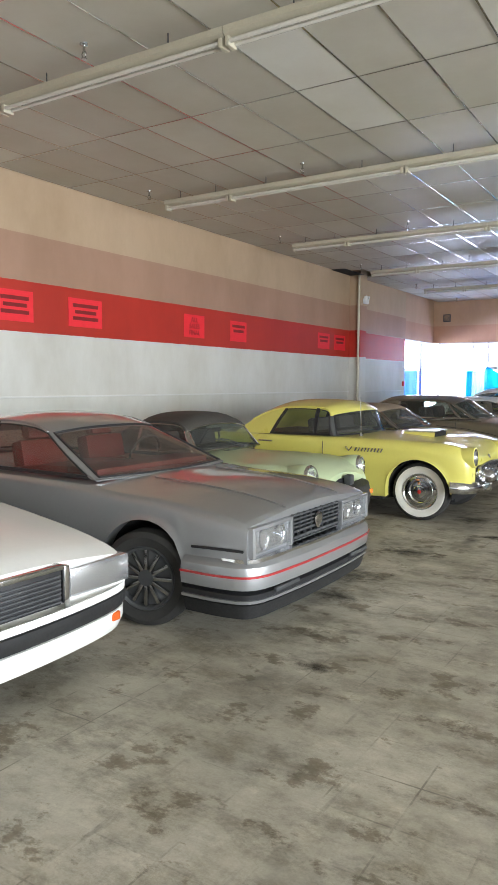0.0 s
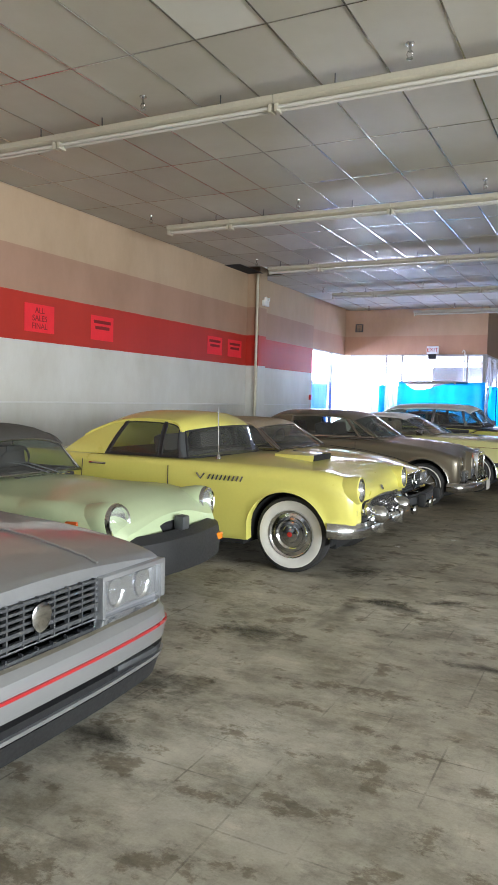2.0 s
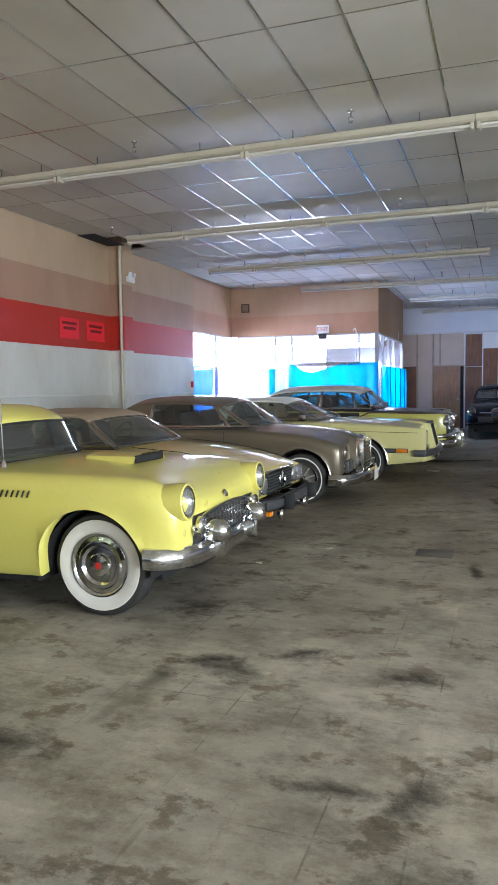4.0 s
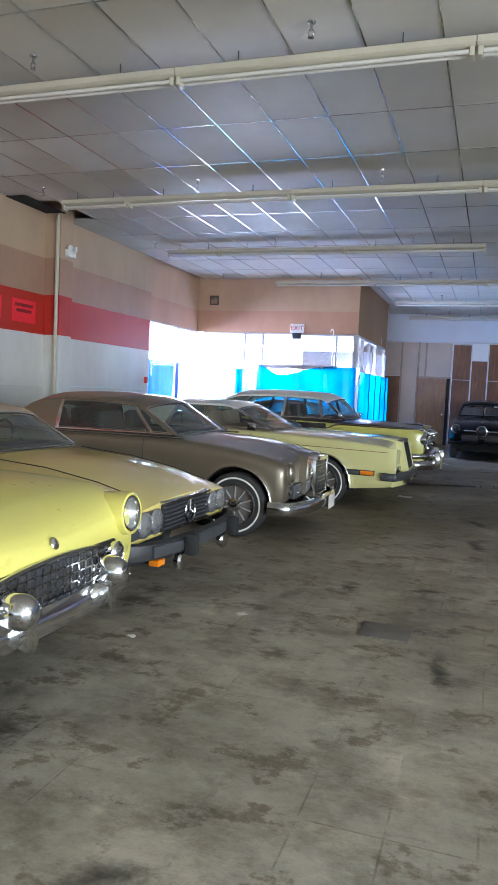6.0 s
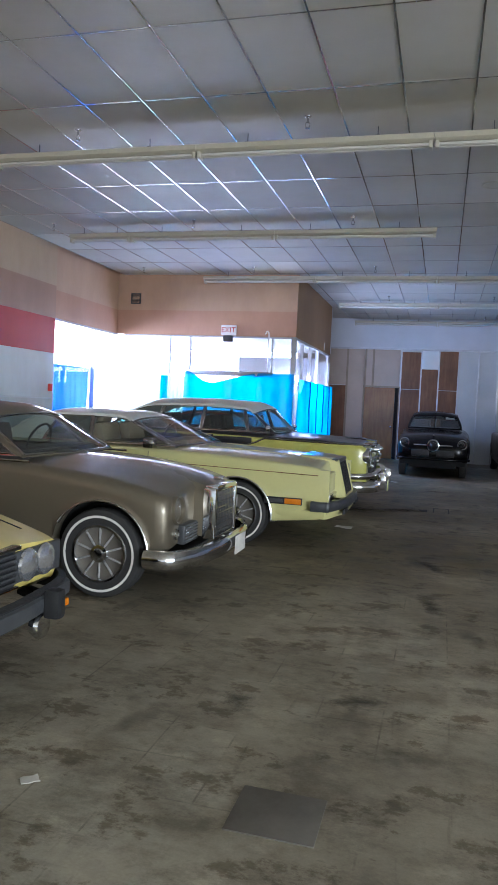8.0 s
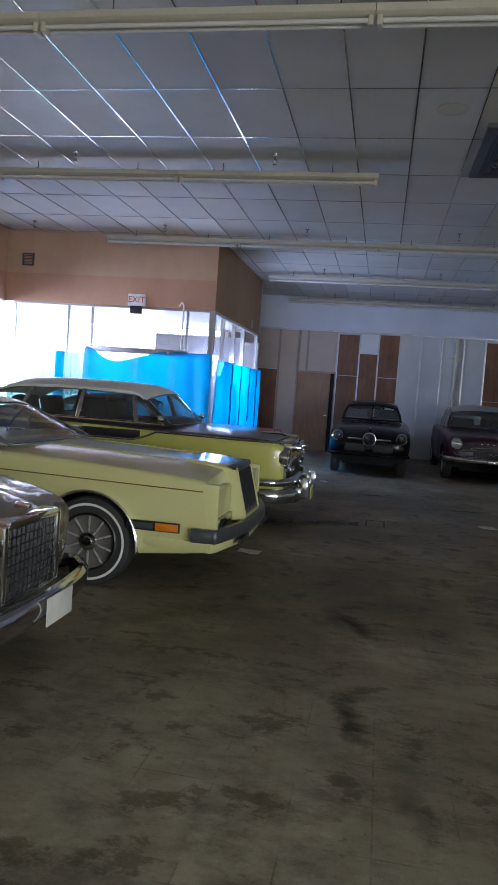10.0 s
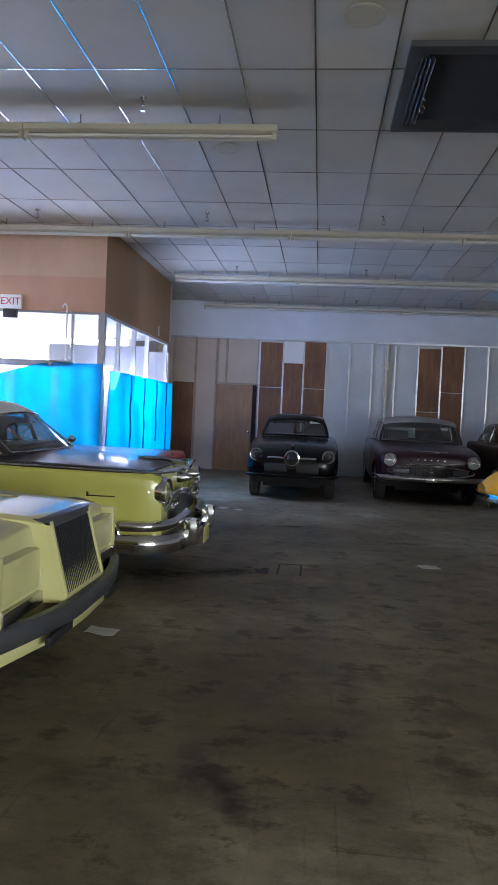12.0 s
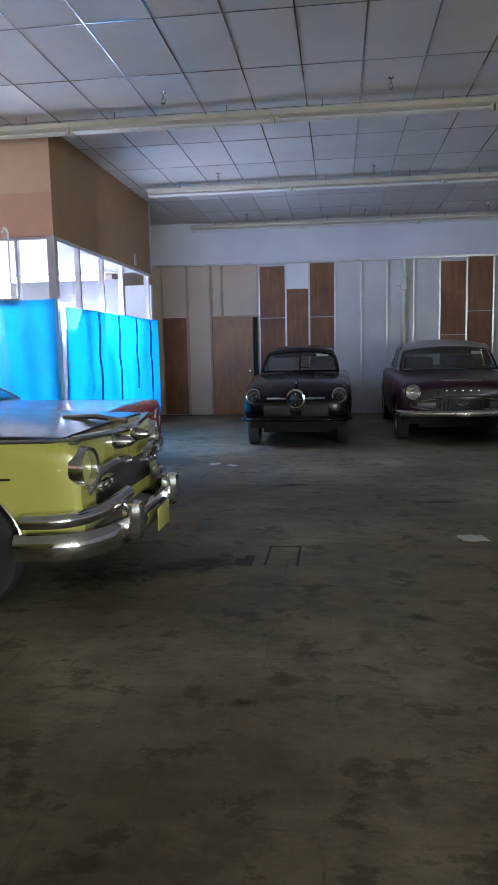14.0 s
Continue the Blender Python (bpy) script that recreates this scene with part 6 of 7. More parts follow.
# --- bronze coupe with upright grille
def bronze_coupe():
    c = car_thing("bronze_coupe", -2.78, 13.25, 0, "dusty grey-bronze sixties coupe with upright chrome grille")
    K = [(-4.05, 0.62, 0.42, 0.86, 0.86), (-3.9, 0.80, 0.36, 0.92, 0.92), (-3.0, 0.88, 0.28, 0.96, 0.96), (-1.6, 0.885, 0.24, 0.96, 0.98), (-0.7, 0.885, 0.24, 0.95, 1.0, 0.08), (-0.2, 0.885, 0.26, 0.915, 0.975, 0.09), (0.2, 0.88, 0.30, 0.855, 0.935, 0.10), (0.42, 0.865, 0.35, 0.80, 0.885, 0.10), (0.50, 0.85, 0.37, 0.775, 0.86, 0.09), (0.54, 0.82, 0.39, 0.745, 0.83, 0.08), (0.555, 0.79, 0.40, 0.72, 0.81, 0.07)]
    part("body", body_shell(K, 3.06, 0.385, 0.335, 0.24, 0.08, crown=1.6), "bronze", c)
    arch_lining(c, 3.06, 0.88, 0.385, 0.8)
    nose = bmesh.new()
    rows = []
    for x, w, z0, z1 in ((0.05, 0.30, 0.60, 0.945), (0.35, 0.30, 0.50, 0.915), (0.62, 0.29, 0.42, 0.85), (0.76, 0.285, 0.40, 0.815)):
        rows.append([(x, -w, z0), (x, -w, z1 - 0.10), (x, -w + 0.05, z1 - 0.03), (x, -w * 0.5, z1 - 0.005), (x, 0, z1), (x, w * 0.5, z1 - 0.005), (x, w - 0.05, z1 - 0.03), (x, w, z1 - 0.10), (x, w, z0)])
    vv = grid(nose, rows)
    nose.faces.new(vv[-1])
    part("nose", nose, "bronze", c)
    greenhouse(c, (-0.72, -3.0, 0.77, 0.74, 0.99, 0.97), (-1.28, -2.55, 0.62, 0.62, 1.30, 1.285), {"quarter": True, "seats": (-1.75, -2.5), "crown": 0.085, "roof_lift": 0.03, "headrest": False, "rear_round": 0.16, "rail": "bronze", "rail_r": 0.018}, "bronze", "bronze", "carglass", "dull_chrome", bpost=[(-1.0, -1.30), (-2.2, -2.2)], bow=0.2, interior="trim_dark")
    for s in (-1, 1):
        wheel(c, 0, s * 0.79, 0.33, 0.19, "ribbed")
        wheel(c, -3.06, s * 0.79, 0.33, 0.19, "ribbed")
        headlight(c, 0.55, s * 0.66, 0.665, 0.088, 4, s * 4, 0.04, "bronze")
        fg = part("side_grille", B((0.54, s * 0.32, 0.40, 0.625, s * 0.62, 0.55), bevel=0.02), "grille_grey", c, "mesh side grille")
        for k in range(6):
            part("mesh_bar", B((0.626, s * 0.33, 0.415 + 0.023 * k, 0.635, s * 0.61, 0.421 + 0.023 * k)), "dull_chrome", fg)
        roundlamp(c, 0.57, s * 0.69, 0.49, 0.034, "lens", "parking_lamp")
        part("window_trim", tube([(-2.9, s * 0.85, 0.955), (-1.6, s * 0.865, 0.965), (-0.6, s * 0.86, 0.965)], 0.010, 6), "dull_chrome", c)
        part("sill_trim", tube([(-2.6, s * 0.855, 0.30), (-0.45, s * 0.855, 0.30)], 0.016, 6), "dull_chrome", c)
        shutline(c, [(-1.05, s * 0.883, 0.93), (-1.05, s * 0.883, 0.6), (-1.0, s * 0.86, 0.28)])
        part("arch_trim", tube([(0.39 * math.cos(a), s * 0.887, 0.335 + 0.39 * math.sin(a)) for a in np.linspace(0.05, 2.6, 16)], 0.009, 6), "dull_chrome", c)
    g = part("grille", B((0.74, -0.255, 0.42, 0.775, 0.255, 0.775), bevel=0.02), "grille_black", c, "upright dark grille in chrome shell")
    part("grille_shell", B((0.66, -0.30, 0.40, 0.80, -0.26, 0.80), (0.66, 0.26, 0.40, 0.80, 0.30, 0.80), (0.66, -0.26, 0.77, 0.805, 0.26, 0.82), (0.72, -0.26, 0.395, 0.795, 0.26, 0.42), bevel=0.016), "chrome", g, "broad chrome grille shell")
    bars(g, "grille_bar", "dull_chrome", [-0.22 + 0.044 * k for k in range(11)], 0.778, 0.42, 0.775, 0.003, 0.01)
    for k in range(7):
        part("grille_bar", B((0.775, -0.25, 0.455 + 0.045 * k, 0.788, 0.25, 0.461 + 0.045 * k)), "dull_chrome", g)
    part("hood_ornament", B((0.64, -0.02, 0.84, 0.76, 0.02, 0.87), bevel=0.012), "chrome", c)
    part("plate", B((0.925, -0.02, 0.24, 0.935, 0.28, 0.39), bevel=0.004), "paper", c, "pale licence plate")
    pth = [(0.42, 0.90, 0.335), (0.66, 0.88, 0.335), (0.82, 0.66, 0.335), (0.89, 0.3, 0.335), (0.90, 0, 0.335), (0.89, -0.3, 0.335), (0.82, -0.66, 0.335), (0.66, -0.88, 0.335), (0.42, -0.90, 0.335)]
    bumper(c, pth, [(a - 0.01, b * 0.85) for a, b in ROUND][::-1], "chrome", "bumper", "wrap-round chrome bumper")
    pull_nose(c, 0.40, 0.74)


# --- cream coupe of the eighties
def cream_coupe():
    c = car_thing("cream_coupe", -2.44, 15.70, 0, "cream yellow eighties coupe with sharp-edged nose and bustle tail")
    K = [(-4.1, 0.70, 0.40, 0.74, 0.76), (-3.7, 0.86, 0.32, 0.88, 0.93), (-2.9, 0.91, 0.27, 0.95, 0.98), (-1.2, 0.92, 0.25, 0.955, 0.98), (-0.6, 0.92, 0.25, 0.945, 0.985, 0.04), (0.2, 0.915, 0.27, 0.91, 0.96, 0.035), (0.70, 0.905, 0.31, 0.875, 0.93, 0.03), (0.86, 0.90, 0.33, 0.855, 0.90, 0.03), (0.92, 0.895, 0.34, 0.66, 0.70, 0.03), (0.95, 0.89, 0.35, 0.55, 0.58, 0.03)]
    part("body", body_shell(K, 2.86, 0.38, 0.33, 0.25, 0.04, crown=0.7), "cream", c)
    arch_lining(c, 2.86, 0.9, 0.38, 0.8)
    nose = bmesh.new()
    rows = []
    for x, w, z1 in ((0.55, 0.36, 0.955), (0.80, 0.345, 0.94), (1.00, 0.32, 0.92)):
        rows.append([(x, -w, 0.50), (x, -w, z1 - 0.02), (x, -w + 0.025, z1), (x, w - 0.025, z1), (x, w, z1 - 0.02), (x, w, 0.50)])
    rows.append([(1.09, y * 0.98, z - 0.005 if z > 0.6 else z) for _, y, z in rows[-1]])
    rows[-2] = [(0.93 if z > 0.6 else 1.0, y, z) for _, y, z in rows[-2]]
    rows[-1] = [(0.95 if z > 0.6 else 1.07, y, z) for _, y, z in rows[-1]]
    vv = grid(nose, rows)
    nose.faces.new(vv[-1])
    part("nose", nose, "cream", c)
    greenhouse(c, (-0.72, -2.95, 0.80, 0.76, 0.98, 0.97), (-1.42, -2.5, 0.63, 0.63, 1.275, 1.265), {"quarter": True, "seats": (-1.75,), "crown": 0.06, "roof_lift": 0.015, "rail": "ivory", "rail_r": 0.028}, "ivory", "dull_chrome", "carglass", "dull_chrome", bpost=[(-1.75, -1.80), (-2.35, -2.2)], bow=0.12, interior="trim_tan")
    for s in (-1, 1):
        wheel(c, 0, s * 0.81, 0.335, 0.20, "ribbed")
        wheel(c, -2.86, s * 0.81, 0.335, 0.20, "ribbed")
        part("mirror", B((-1.02, s * 0.90, 0.96, -0.90, s * 1.04, 1.06), bevel=0.02), "dull_chrome", c, "chrome door mirror")
        part("headlamp_door", B((0.80, s * 0.39, 0.60, 0.955, s * 0.86, 0.80), bevel=0.02), "cream", c, "closed headlamp cover")
        fl = part("fender_edge", B((0.70, s * 0.845, 0.50, 0.965, s * 0.895, 0.84), bevel=0.012), "cream", c)
        part("indicator", B((0.90, s * 0.40, 0.52, 0.975, s * 0.85, 0.585), bevel=0.006), "dull_chrome", c)
        lamp = part("side_marker", B((0.30, s * 0.905, 0.47, 0.70, s * 0.928, 0.54), bevel=0.004), "black", c, "side marker with amber lens")
        part("amber_lens", B((0.52, s * 0.925, 0.478, 0.69, s * 0.935, 0.532), bevel=0.003), "amber", lamp)
        part("clear_lens", B((0.33, s * 0.925, 0.485, 0.50, s * 0.933, 0.525), bevel=0.003), "grille_grey", lamp)
        part("pinstripe", tube([(x, s * (side_y(K, x) - 0.001), 0.80 - 0.02 * x) for x in (-2.5, -1.0, 0.0, 0.6, 0.85)], 0.004, 5), "board", c)
        part("arch_trim", tube([(0.385 * math.cos(a), s * 0.93, 0.33 + 0.385 * math.sin(a)) for a in np.linspace(-0.1, 2.9, 18)], 0.012, 6), "chrome", c)
        shutline(c, [(-1.0, s * 0.918, 0.92), (-1.0, s * 0.919, 0.6), (-0.98, s * 0.88, 0.3)])
        part("hood_crease", tube([(x, s * 0.36, curve([(k[0], k[4]) for k in K], x) - 0.004) for x in (-0.5, 0.0, 0.5)], 0.008, 6), "cream", c)
        part("fog_slot", B((1.075, s * 0.30, 0.37, 1.10, s * 0.62, 0.42), bevel=0.006), "grille_black", c)
    g = part("grille", B((1.00, -0.285, 0.53, 1.055, 0.285, 0.89), bevel=0.008), "grille_grey", c, "dark upright waterfall grille")
    bars(g, "grille_bar", "grille_black", [-0.26 + 0.026 * k for k in range(21)], 1.05, 0.54, 0.88, 0.004, 0.012)
    for a in (-0.315, 0.285):
        part("grille_shell", B((1.0, a, 0.53, 1.07, a + 0.03, 0.915), bevel=0.006), "cream", g)
    part("grille_shell", B((0.92, -0.315, 0.89, 1.065, 0.315, 0.925), bevel=0.006), "grille_grey", g)
    for ob in [g, *g.children]:
        for v in ob.data.vertices:
            v.co.x -= 0.10 * (v.co.z - 0.53) / 0.39
    pth = [(0.84, 0.925, 0.47), (0.98, 0.92, 0.47), (1.03, 0.86, 0.47), (1.14, 0.36, 0.47), (1.15, 0, 0.47), (1.14, -0.36, 0.47), (1.03, -0.86, 0.47), (0.98, -0.92, 0.47), (0.84, -0.925, 0.47)]
    bumper(c, pth, [(-0.03, -0.05), (0.01, -0.05), (0.025, -0.03), (0.025, 0.03), (0.01, 0.05), (-0.03, 0.05)][::-1], "grille_grey", "bumper", "grey impact bumper with bright edge")
    part("apron", sweep([(0.42, 0.90, 0.47), *[(x - 0.05, y * 0.985, z) for x, y, z in pth], (0.42, -0.90, 0.47)], [(-0.08, -0.13), (-0.03, -0.13), (-0.012, -0.09), (-0.012, -0.05), (-0.08, -0.05)][::-1]), "cream", c, "cream lower bumper skin")


# --- citron and black fifties sedan
def citron_sedan():
    c = car_thing("citron_sedan", -2.10, 18.48, 0, "citron yellow and black fifties sedan with ivory roof and heavy chrome")
    K = [(-4.3, 0.72, 0.42, 0.92, 0.95), (-4.0, 0.88, 0.36, 1.02, 1.04), (-3.0, 0.925, 0.30, 1.04, 1.06), (-1.6, 0.93, 0.27, 1.03, 1.06), (-0.7, 0.93, 0.27, 1.015, 1.065, 0.07), (0.1, 0.925, 0.29, 1.0, 1.035, 0.06), (0.45, 0.91, 0.33, 0.99, 1.01, 0.06), (0.60, 0.89, 0.38, 0.98, 0.985, 0.06), (0.68, 0.86, 0.42, 0.95, 0.955, 0.06), (0.71, 0.84, 0.44, 0.92, 0.92, 0.05)]
    part("body", body_shell(K, 3.05, 0.40, 0.35, 0.27, 0.06), "citron", c)
    arch_lining(c, 3.05, 0.92, 0.40, 0.9)
    top = body_shell([(k[0], k[1] * 0.955, 0.94, k[3] + 0.016, k[4] + 0.018) for k in K if -3.6 < k[0] < 0.65], 3.05, 0.01, 0.1, 0.9, 0.04)
    part("hood_panel", top, "navy", c, "black upper body panel")
    greenhouse(c, (-0.62, -3.25, 0.80, 0.78, 1.07, 1.07), (-1.05, -2.75, 0.66, 0.66, 1.415, 1.40), {"quarter": False, "seats": (-1.7, -2.6), "crown": 0.10, "roof_lift": 0.035, "headrest": False, "rail": "ivory", "rail_r": 0.030}, "ivory", "navy", "carglass", "dull_chrome", bpost=[(-1.02, -1.12), (-1.75, -1.72), (-2.5, -2.35)], bow=0.2)
    for s in (-1, 1):
        wheel(c, 0, s * 0.83, 0.35, 0.19, "yellow")
        wheel(c, -3.05, s * 0.83, 0.35, 0.19, "yellow")
        headlight(c, 0.70, s * 0.755, 0.82, 0.10, 2, s * 5, 0.05)
        part("headlight_visor", tube([(0.655 - 0.05 * math.cos(a) ** 2, s * (0.745 + 0.115 * math.cos(a)), 0.82 + 0.14 * math.sin(a)) for a in (2 * math.pi * i / 24 for i in range(25))], 0.026, 8), "chrome", c, "tall chrome headlight surround")
        part("black_door", B((-3.2, s * 0.921, 0.90, -0.93, s * 0.934, 1.0), bevel=0.004), "navy", c, "black door top panel")
        part("side_trim", tube([(-3.2, s * 0.938, 0.895), (-1.0, s * 0.938, 0.895), (-0.86, s * 0.938, 0.94), (-0.74, s * 0.93, 1.0)], 0.012, 6), "chrome", c)
        part("fender_trim", tube([(-0.74, s * 0.915, 1.0), (-0.3, s * 0.912, 0.995), (0.2, s * 0.905, 0.988), (0.55, s * 0.87, 0.985), (0.70, s * 0.80, 0.985)], 0.014, 6), "chrome", c)
        part("name_script", B((0.10, s * 0.926, 0.775, 0.34, s * 0.932, 0.785), (0.10, s * 0.926, 0.775, 0.118, s * 0.932, 0.81)), "dull_chrome", c, "small chrome script")
        part("mirror", lathe([(0.0, -0.05), (0.03, -0.04), (0.045, 0.0), (0.04, 0.02), (0, 0.025)], 14, pose(-0.70, s * 0.93, 1.14, 0, 0, 180)), "chrome", c)
        part("mirror_stem", tube([(-0.70, s * 0.90, 1.06), (-0.70, s * 0.93, 1.13)], 0.008, 6), "chrome", c)
        part("arch_trim", tube([(0.405 * math.cos(a), s * 0.935, 0.35 + 0.405 * math.sin(a)) for a in np.linspace(0.0, 2.9, 16)], 0.010, 6), "chrome", c)
        # twin upper bars with teeth
        part("upper_bar", sweep(smoothline([(0.40, s * 0.94, 0.55), (0.62, s * 0.90, 0.55), (0.76, s * 0.72, 0.56), (0.82, s * 0.36, 0.60)] if s > 0 else [(0.82, -0.36, 0.60), (0.76, -0.72, 0.56), (0.62, -0.90, 0.55), (0.40, -0.94, 0.55)], 4), [(a * 0.9, b * 0.55) for a, b in ROUND][::-1]), "chrome", c, "thick chrome grille bar")
        part("grille_brow", tube(smoothline([(0.70, s * 0.72, 0.66), (0.75, s * 0.62, 0.77), (0.79, s * 0.40, 0.80), (0.80, s * 0.20, 0.79)], 4), 0.026, 8), "dull_chrome", c)
        for k in range(3):
            part("grille_tooth", lathe([(0.0, -0.05), (0.035, -0.04), (0.045, 0.0), (0.035, 0.03), (0.0, 0.04)], 14, pose(0.74, s * (0.42 + 0.10 * k), 0.69)), "chrome", c)
        part("bumper_guard", B((0.84, s * 0.42, 0.34, 0.97, s * 0.56, 0.58), bevel=0.05), "chrome", c, "bulky chrome bumper guard")
        part("badge_cone", lathe([(0.06, -0.10), (0.05, 0.0), (0.03, 0.08), (0.0, 0.12)], 14, pose(0.74, s * 0.20, 0.90)), "chrome", c)
    g = part("grille", B((0.66, -0.60, 0.54, 0.728, 0.60, 0.74), bevel=0.03), "grille_black", c)
    part("hood_ornament", tube([(0.30, 0, 1.04), (0.52, 0, 1.045), (0.74, 0, 1.01)], 0.025, 8, 0.7), "chrome", c)
    part("nose_v", tube(smoothline([(0.66, -0.80, 0.985), (0.73, -0.30, 0.97), (0.75, 0, 0.965), (0.73, 0.30, 0.97), (0.66, 0.80, 0.985)], 5), 0.022, 8), "chrome", c)
    part("plate", B((0.955, -0.12, 0.29, 0.965, 0.18, 0.44), bevel=0.004), "citron", c, "yellow licence plate")
    pth = [(0.40, 0.92, 0.40), (0.66, 0.90, 0.40), (0.83, 0.74, 0.40), (0.90, 0.4, 0.40), (0.91, 0, 0.40), (0.90, -0.4, 0.40), (0.83, -0.74, 0.40), (0.66, -0.90, 0.40), (0.40, -0.92, 0.40)]
    bumper(c, pth, [(a, b * 1.0) for a, b in ROUND][::-1], "chrome", "bumper", "massive chrome bumper")


# --- red car, mostly hidden
def red_sedan():
    c = car_thing("red_sedan", -2.98, 21.05, 0, "red car with long flat hood, mostly hidden in the row")
    K = [(-3.6, 0.70, 0.40, 0.84, 0.86), (-3.0, 0.86, 0.30, 0.92, 0.94), (-0.7, 0.88, 0.27, 0.93, 0.98), (0.2, 0.87, 0.30, 0.93, 0.97, 0.04), (0.75, 0.85, 0.36, 0.93, 0.955, 0.03), (0.95, 0.83, 0.42, 0.925, 0.945, 0.03), (1.0, 0.80, 0.46, 0.86, 0.87, 0.03)]
    part("body", body_shell(K, 2.7, 0.37, 0.33, 0.25, 0.05), "red", c)
    arch_lining(c, 2.7, 0.87, 0.37, 0.8)
    greenhouse(c, (-0.62, -2.7, 0.72, 0.70, 0.965, 0.94), (-1.15, -2.3, 0.55, 0.55, 1.27, 1.26), {"quarter": False, "seats": (-1.6,), "crown": 0.03}, "vinyl", "red", "carglass", "dull_chrome", bpost=[(-1.6, -1.62)])
    for s in (-1, 1):
        wheel(c, 0, s * 0.77, 0.32, 0.19, "plain")
        wheel(c, -2.7, s * 0.77, 0.32, 0.19, "plain")
        headlight(c, 0.985, s * 0.62, 0.74, 0.085, 2)
        part("wiper", tube([(-0.50, s * 0.1, 0.99), (-0.56, s * 0.1 - 0.3, 1.01)], 0.007, 5), "black", c)
    part("grille", B((0.97, -0.45, 0.55, 1.02, 0.45, 0.70), bevel=0.01), "grille_black", c)
    bumper(c, [(0.55, 0.90, 0.45), (0.95, 0.86, 0.45), (1.10, 0.5, 0.45), (1.12, 0, 0.45), (1.10, -0.5, 0.45), (0.95, -0.86, 0.45), (0.55, -0.90, 0.45)], BLADE[::-1], "chrome")


# --- black bullet-nosed sedan
def black_sedan():
    c = car_thing("black_sedan", -0.575, 24.98, -90, "black bullet-nosed fifties sedan facing the aisle")
    K = [(-4.0, 0.55, 0.42, 0.80, 0.86), (-3.5, 0.78, 0.34, 1.0, 1.05), (-2.4, 0.82, 0.30, 1.06, 1.08), (-0.7, 0.82, 0.30, 1.06, 1.10, 0.14), (-0.2, 0.82, 0.32, 1.02, 1.06, 0.18), (0.2, 0.81, 0.34, 0.96, 1.0, 0.20), (0.42, 0.79, 0.38, 0.90, 0.94, 0.20), (0.53, 0.76, 0.42, 0.84, 0.89, 0.18), (0.60, 0.70, 0.46, 0.78, 0.84, 0.14), (0.64, 0.58, 0.50, 0.72, 0.79, 0.12), (0.655, 0.48, 0.53, 0.68, 0.76, 0.08)]
    part("body", body_shell(K, 2.9, 0.37, 0.33, 0.30, 0.10, crown=1.2), "blackp", c)
    arch_lining(c, 2.9, 0.82, 0.37, 0.9)
    greenhouse(c, (-0.58, -2.9, 0.64, 0.62, 1.10, 1.08), (-1.02, -2.2, 0.52, 0.52, 1.43, 1.42), {"quarter": False, "seats": (-1.7, -2.3), "crown": 0.07, "roof_lift": 0.04, "headrest": False}, "blackp", "blackp", "carglass", "blackp", bpost=[(-1.6, -1.55)], bow=0.14)
    part("windscreen_bar", tube([(-0.49, 0, 1.10), (-0.92, 0, 1.47)], 0.012, 6), "blackp", c)
    part("sticker", B((-0.93, 0.26, 1.34, -0.925, 0.46, 1.40)), "paper", c, "pale sticker on the windscreen")
    for s in (-1, 1):
        wheel(c, 0, s * 0.68, 0.325, 0.17, "plain")
        wheel(c, -2.9, s * 0.68, 0.325, 0.17, "plain")
        headlight(c, 0.60, s * 0.632, 0.785, 0.09, 2, s * 3, 0.02)
        roundlamp(c, 0.60, s * 0.632, 0.665, 0.028, "lens", "parking_lamp")
        part("grille_bar", tube(smoothline([(0.70, s * 0.14, 0.745), (0.69, s * 0.28, 0.75), (0.65, s * 0.42, 0.745)], 4), 0.018, 8), "chrome", c, "chrome grille wing")
        part("grille", B((0.56, s * 0.08, 0.49, 0.665, s * 0.48, 0.65), bevel=0.03), "grille_black", c)
        for k in range(5):
            part("grille_slat", B((0.655, s * 0.10, 0.52 + 0.024 * k, 0.668, s * 0.44, 0.527 + 0.024 * k)), "bumper_rubber", c)
        shutline(c, [(-0.4, s * 0.45, 1.04), (0.1, s * 0.42, 0.98), (0.5, s * 0.36, 0.90)])
    ring = part("bullet_ring", lathe([(0.13, -0.10), (0.145, 0.0), (0.135, 0.03), (0.115, 0.035), (0.11, 0.0)], 28, pose(0.68, 0, 0.745), cap=False), "chrome", c, "round chrome nose ring")
    part("bullet", lathe([(0.11, -0.02), (0.10, 0.02), (0.075, 0.05), (0.04, 0.085), (0.0, 0.10)], 24, pose(0.68, 0, 0.745), cap=False), "grille_black", ring, "dark bullet nose")
    for a in range(0, 360, 45):
        part("ray", tube([(0.76, 0, 0.745), (0.735, 0.09 * math.cos(radians(a)), 0.745 + 0.09 * math.sin(radians(a)))], 0.007, 5), "chrome", ring)
    part("hood_ornament", tube([(0.30, 0, 0.98), (0.45, 0, 1.0), (0.58, 0, 0.97)], 0.018, 8), "chrome", c)
    bumper(c, [(0.45, 0.79, 0.44), (0.62, 0.74, 0.44), (0.74, 0.4, 0.44), (0.76, 0, 0.44), (0.74, -0.4, 0.44), (0.62, -0.74, 0.44), (0.45, -0.79, 0.44)], [(a * 0.6, b * 0.35) for a, b in ROUND][::-1], "blackp", "bumper", "thin black bumper blade")
    part("fender_line", tube([(0.45, 0.0, 0.86), (0.66, 0.0, 0.83)], 0.012, 6), "chrome", c)


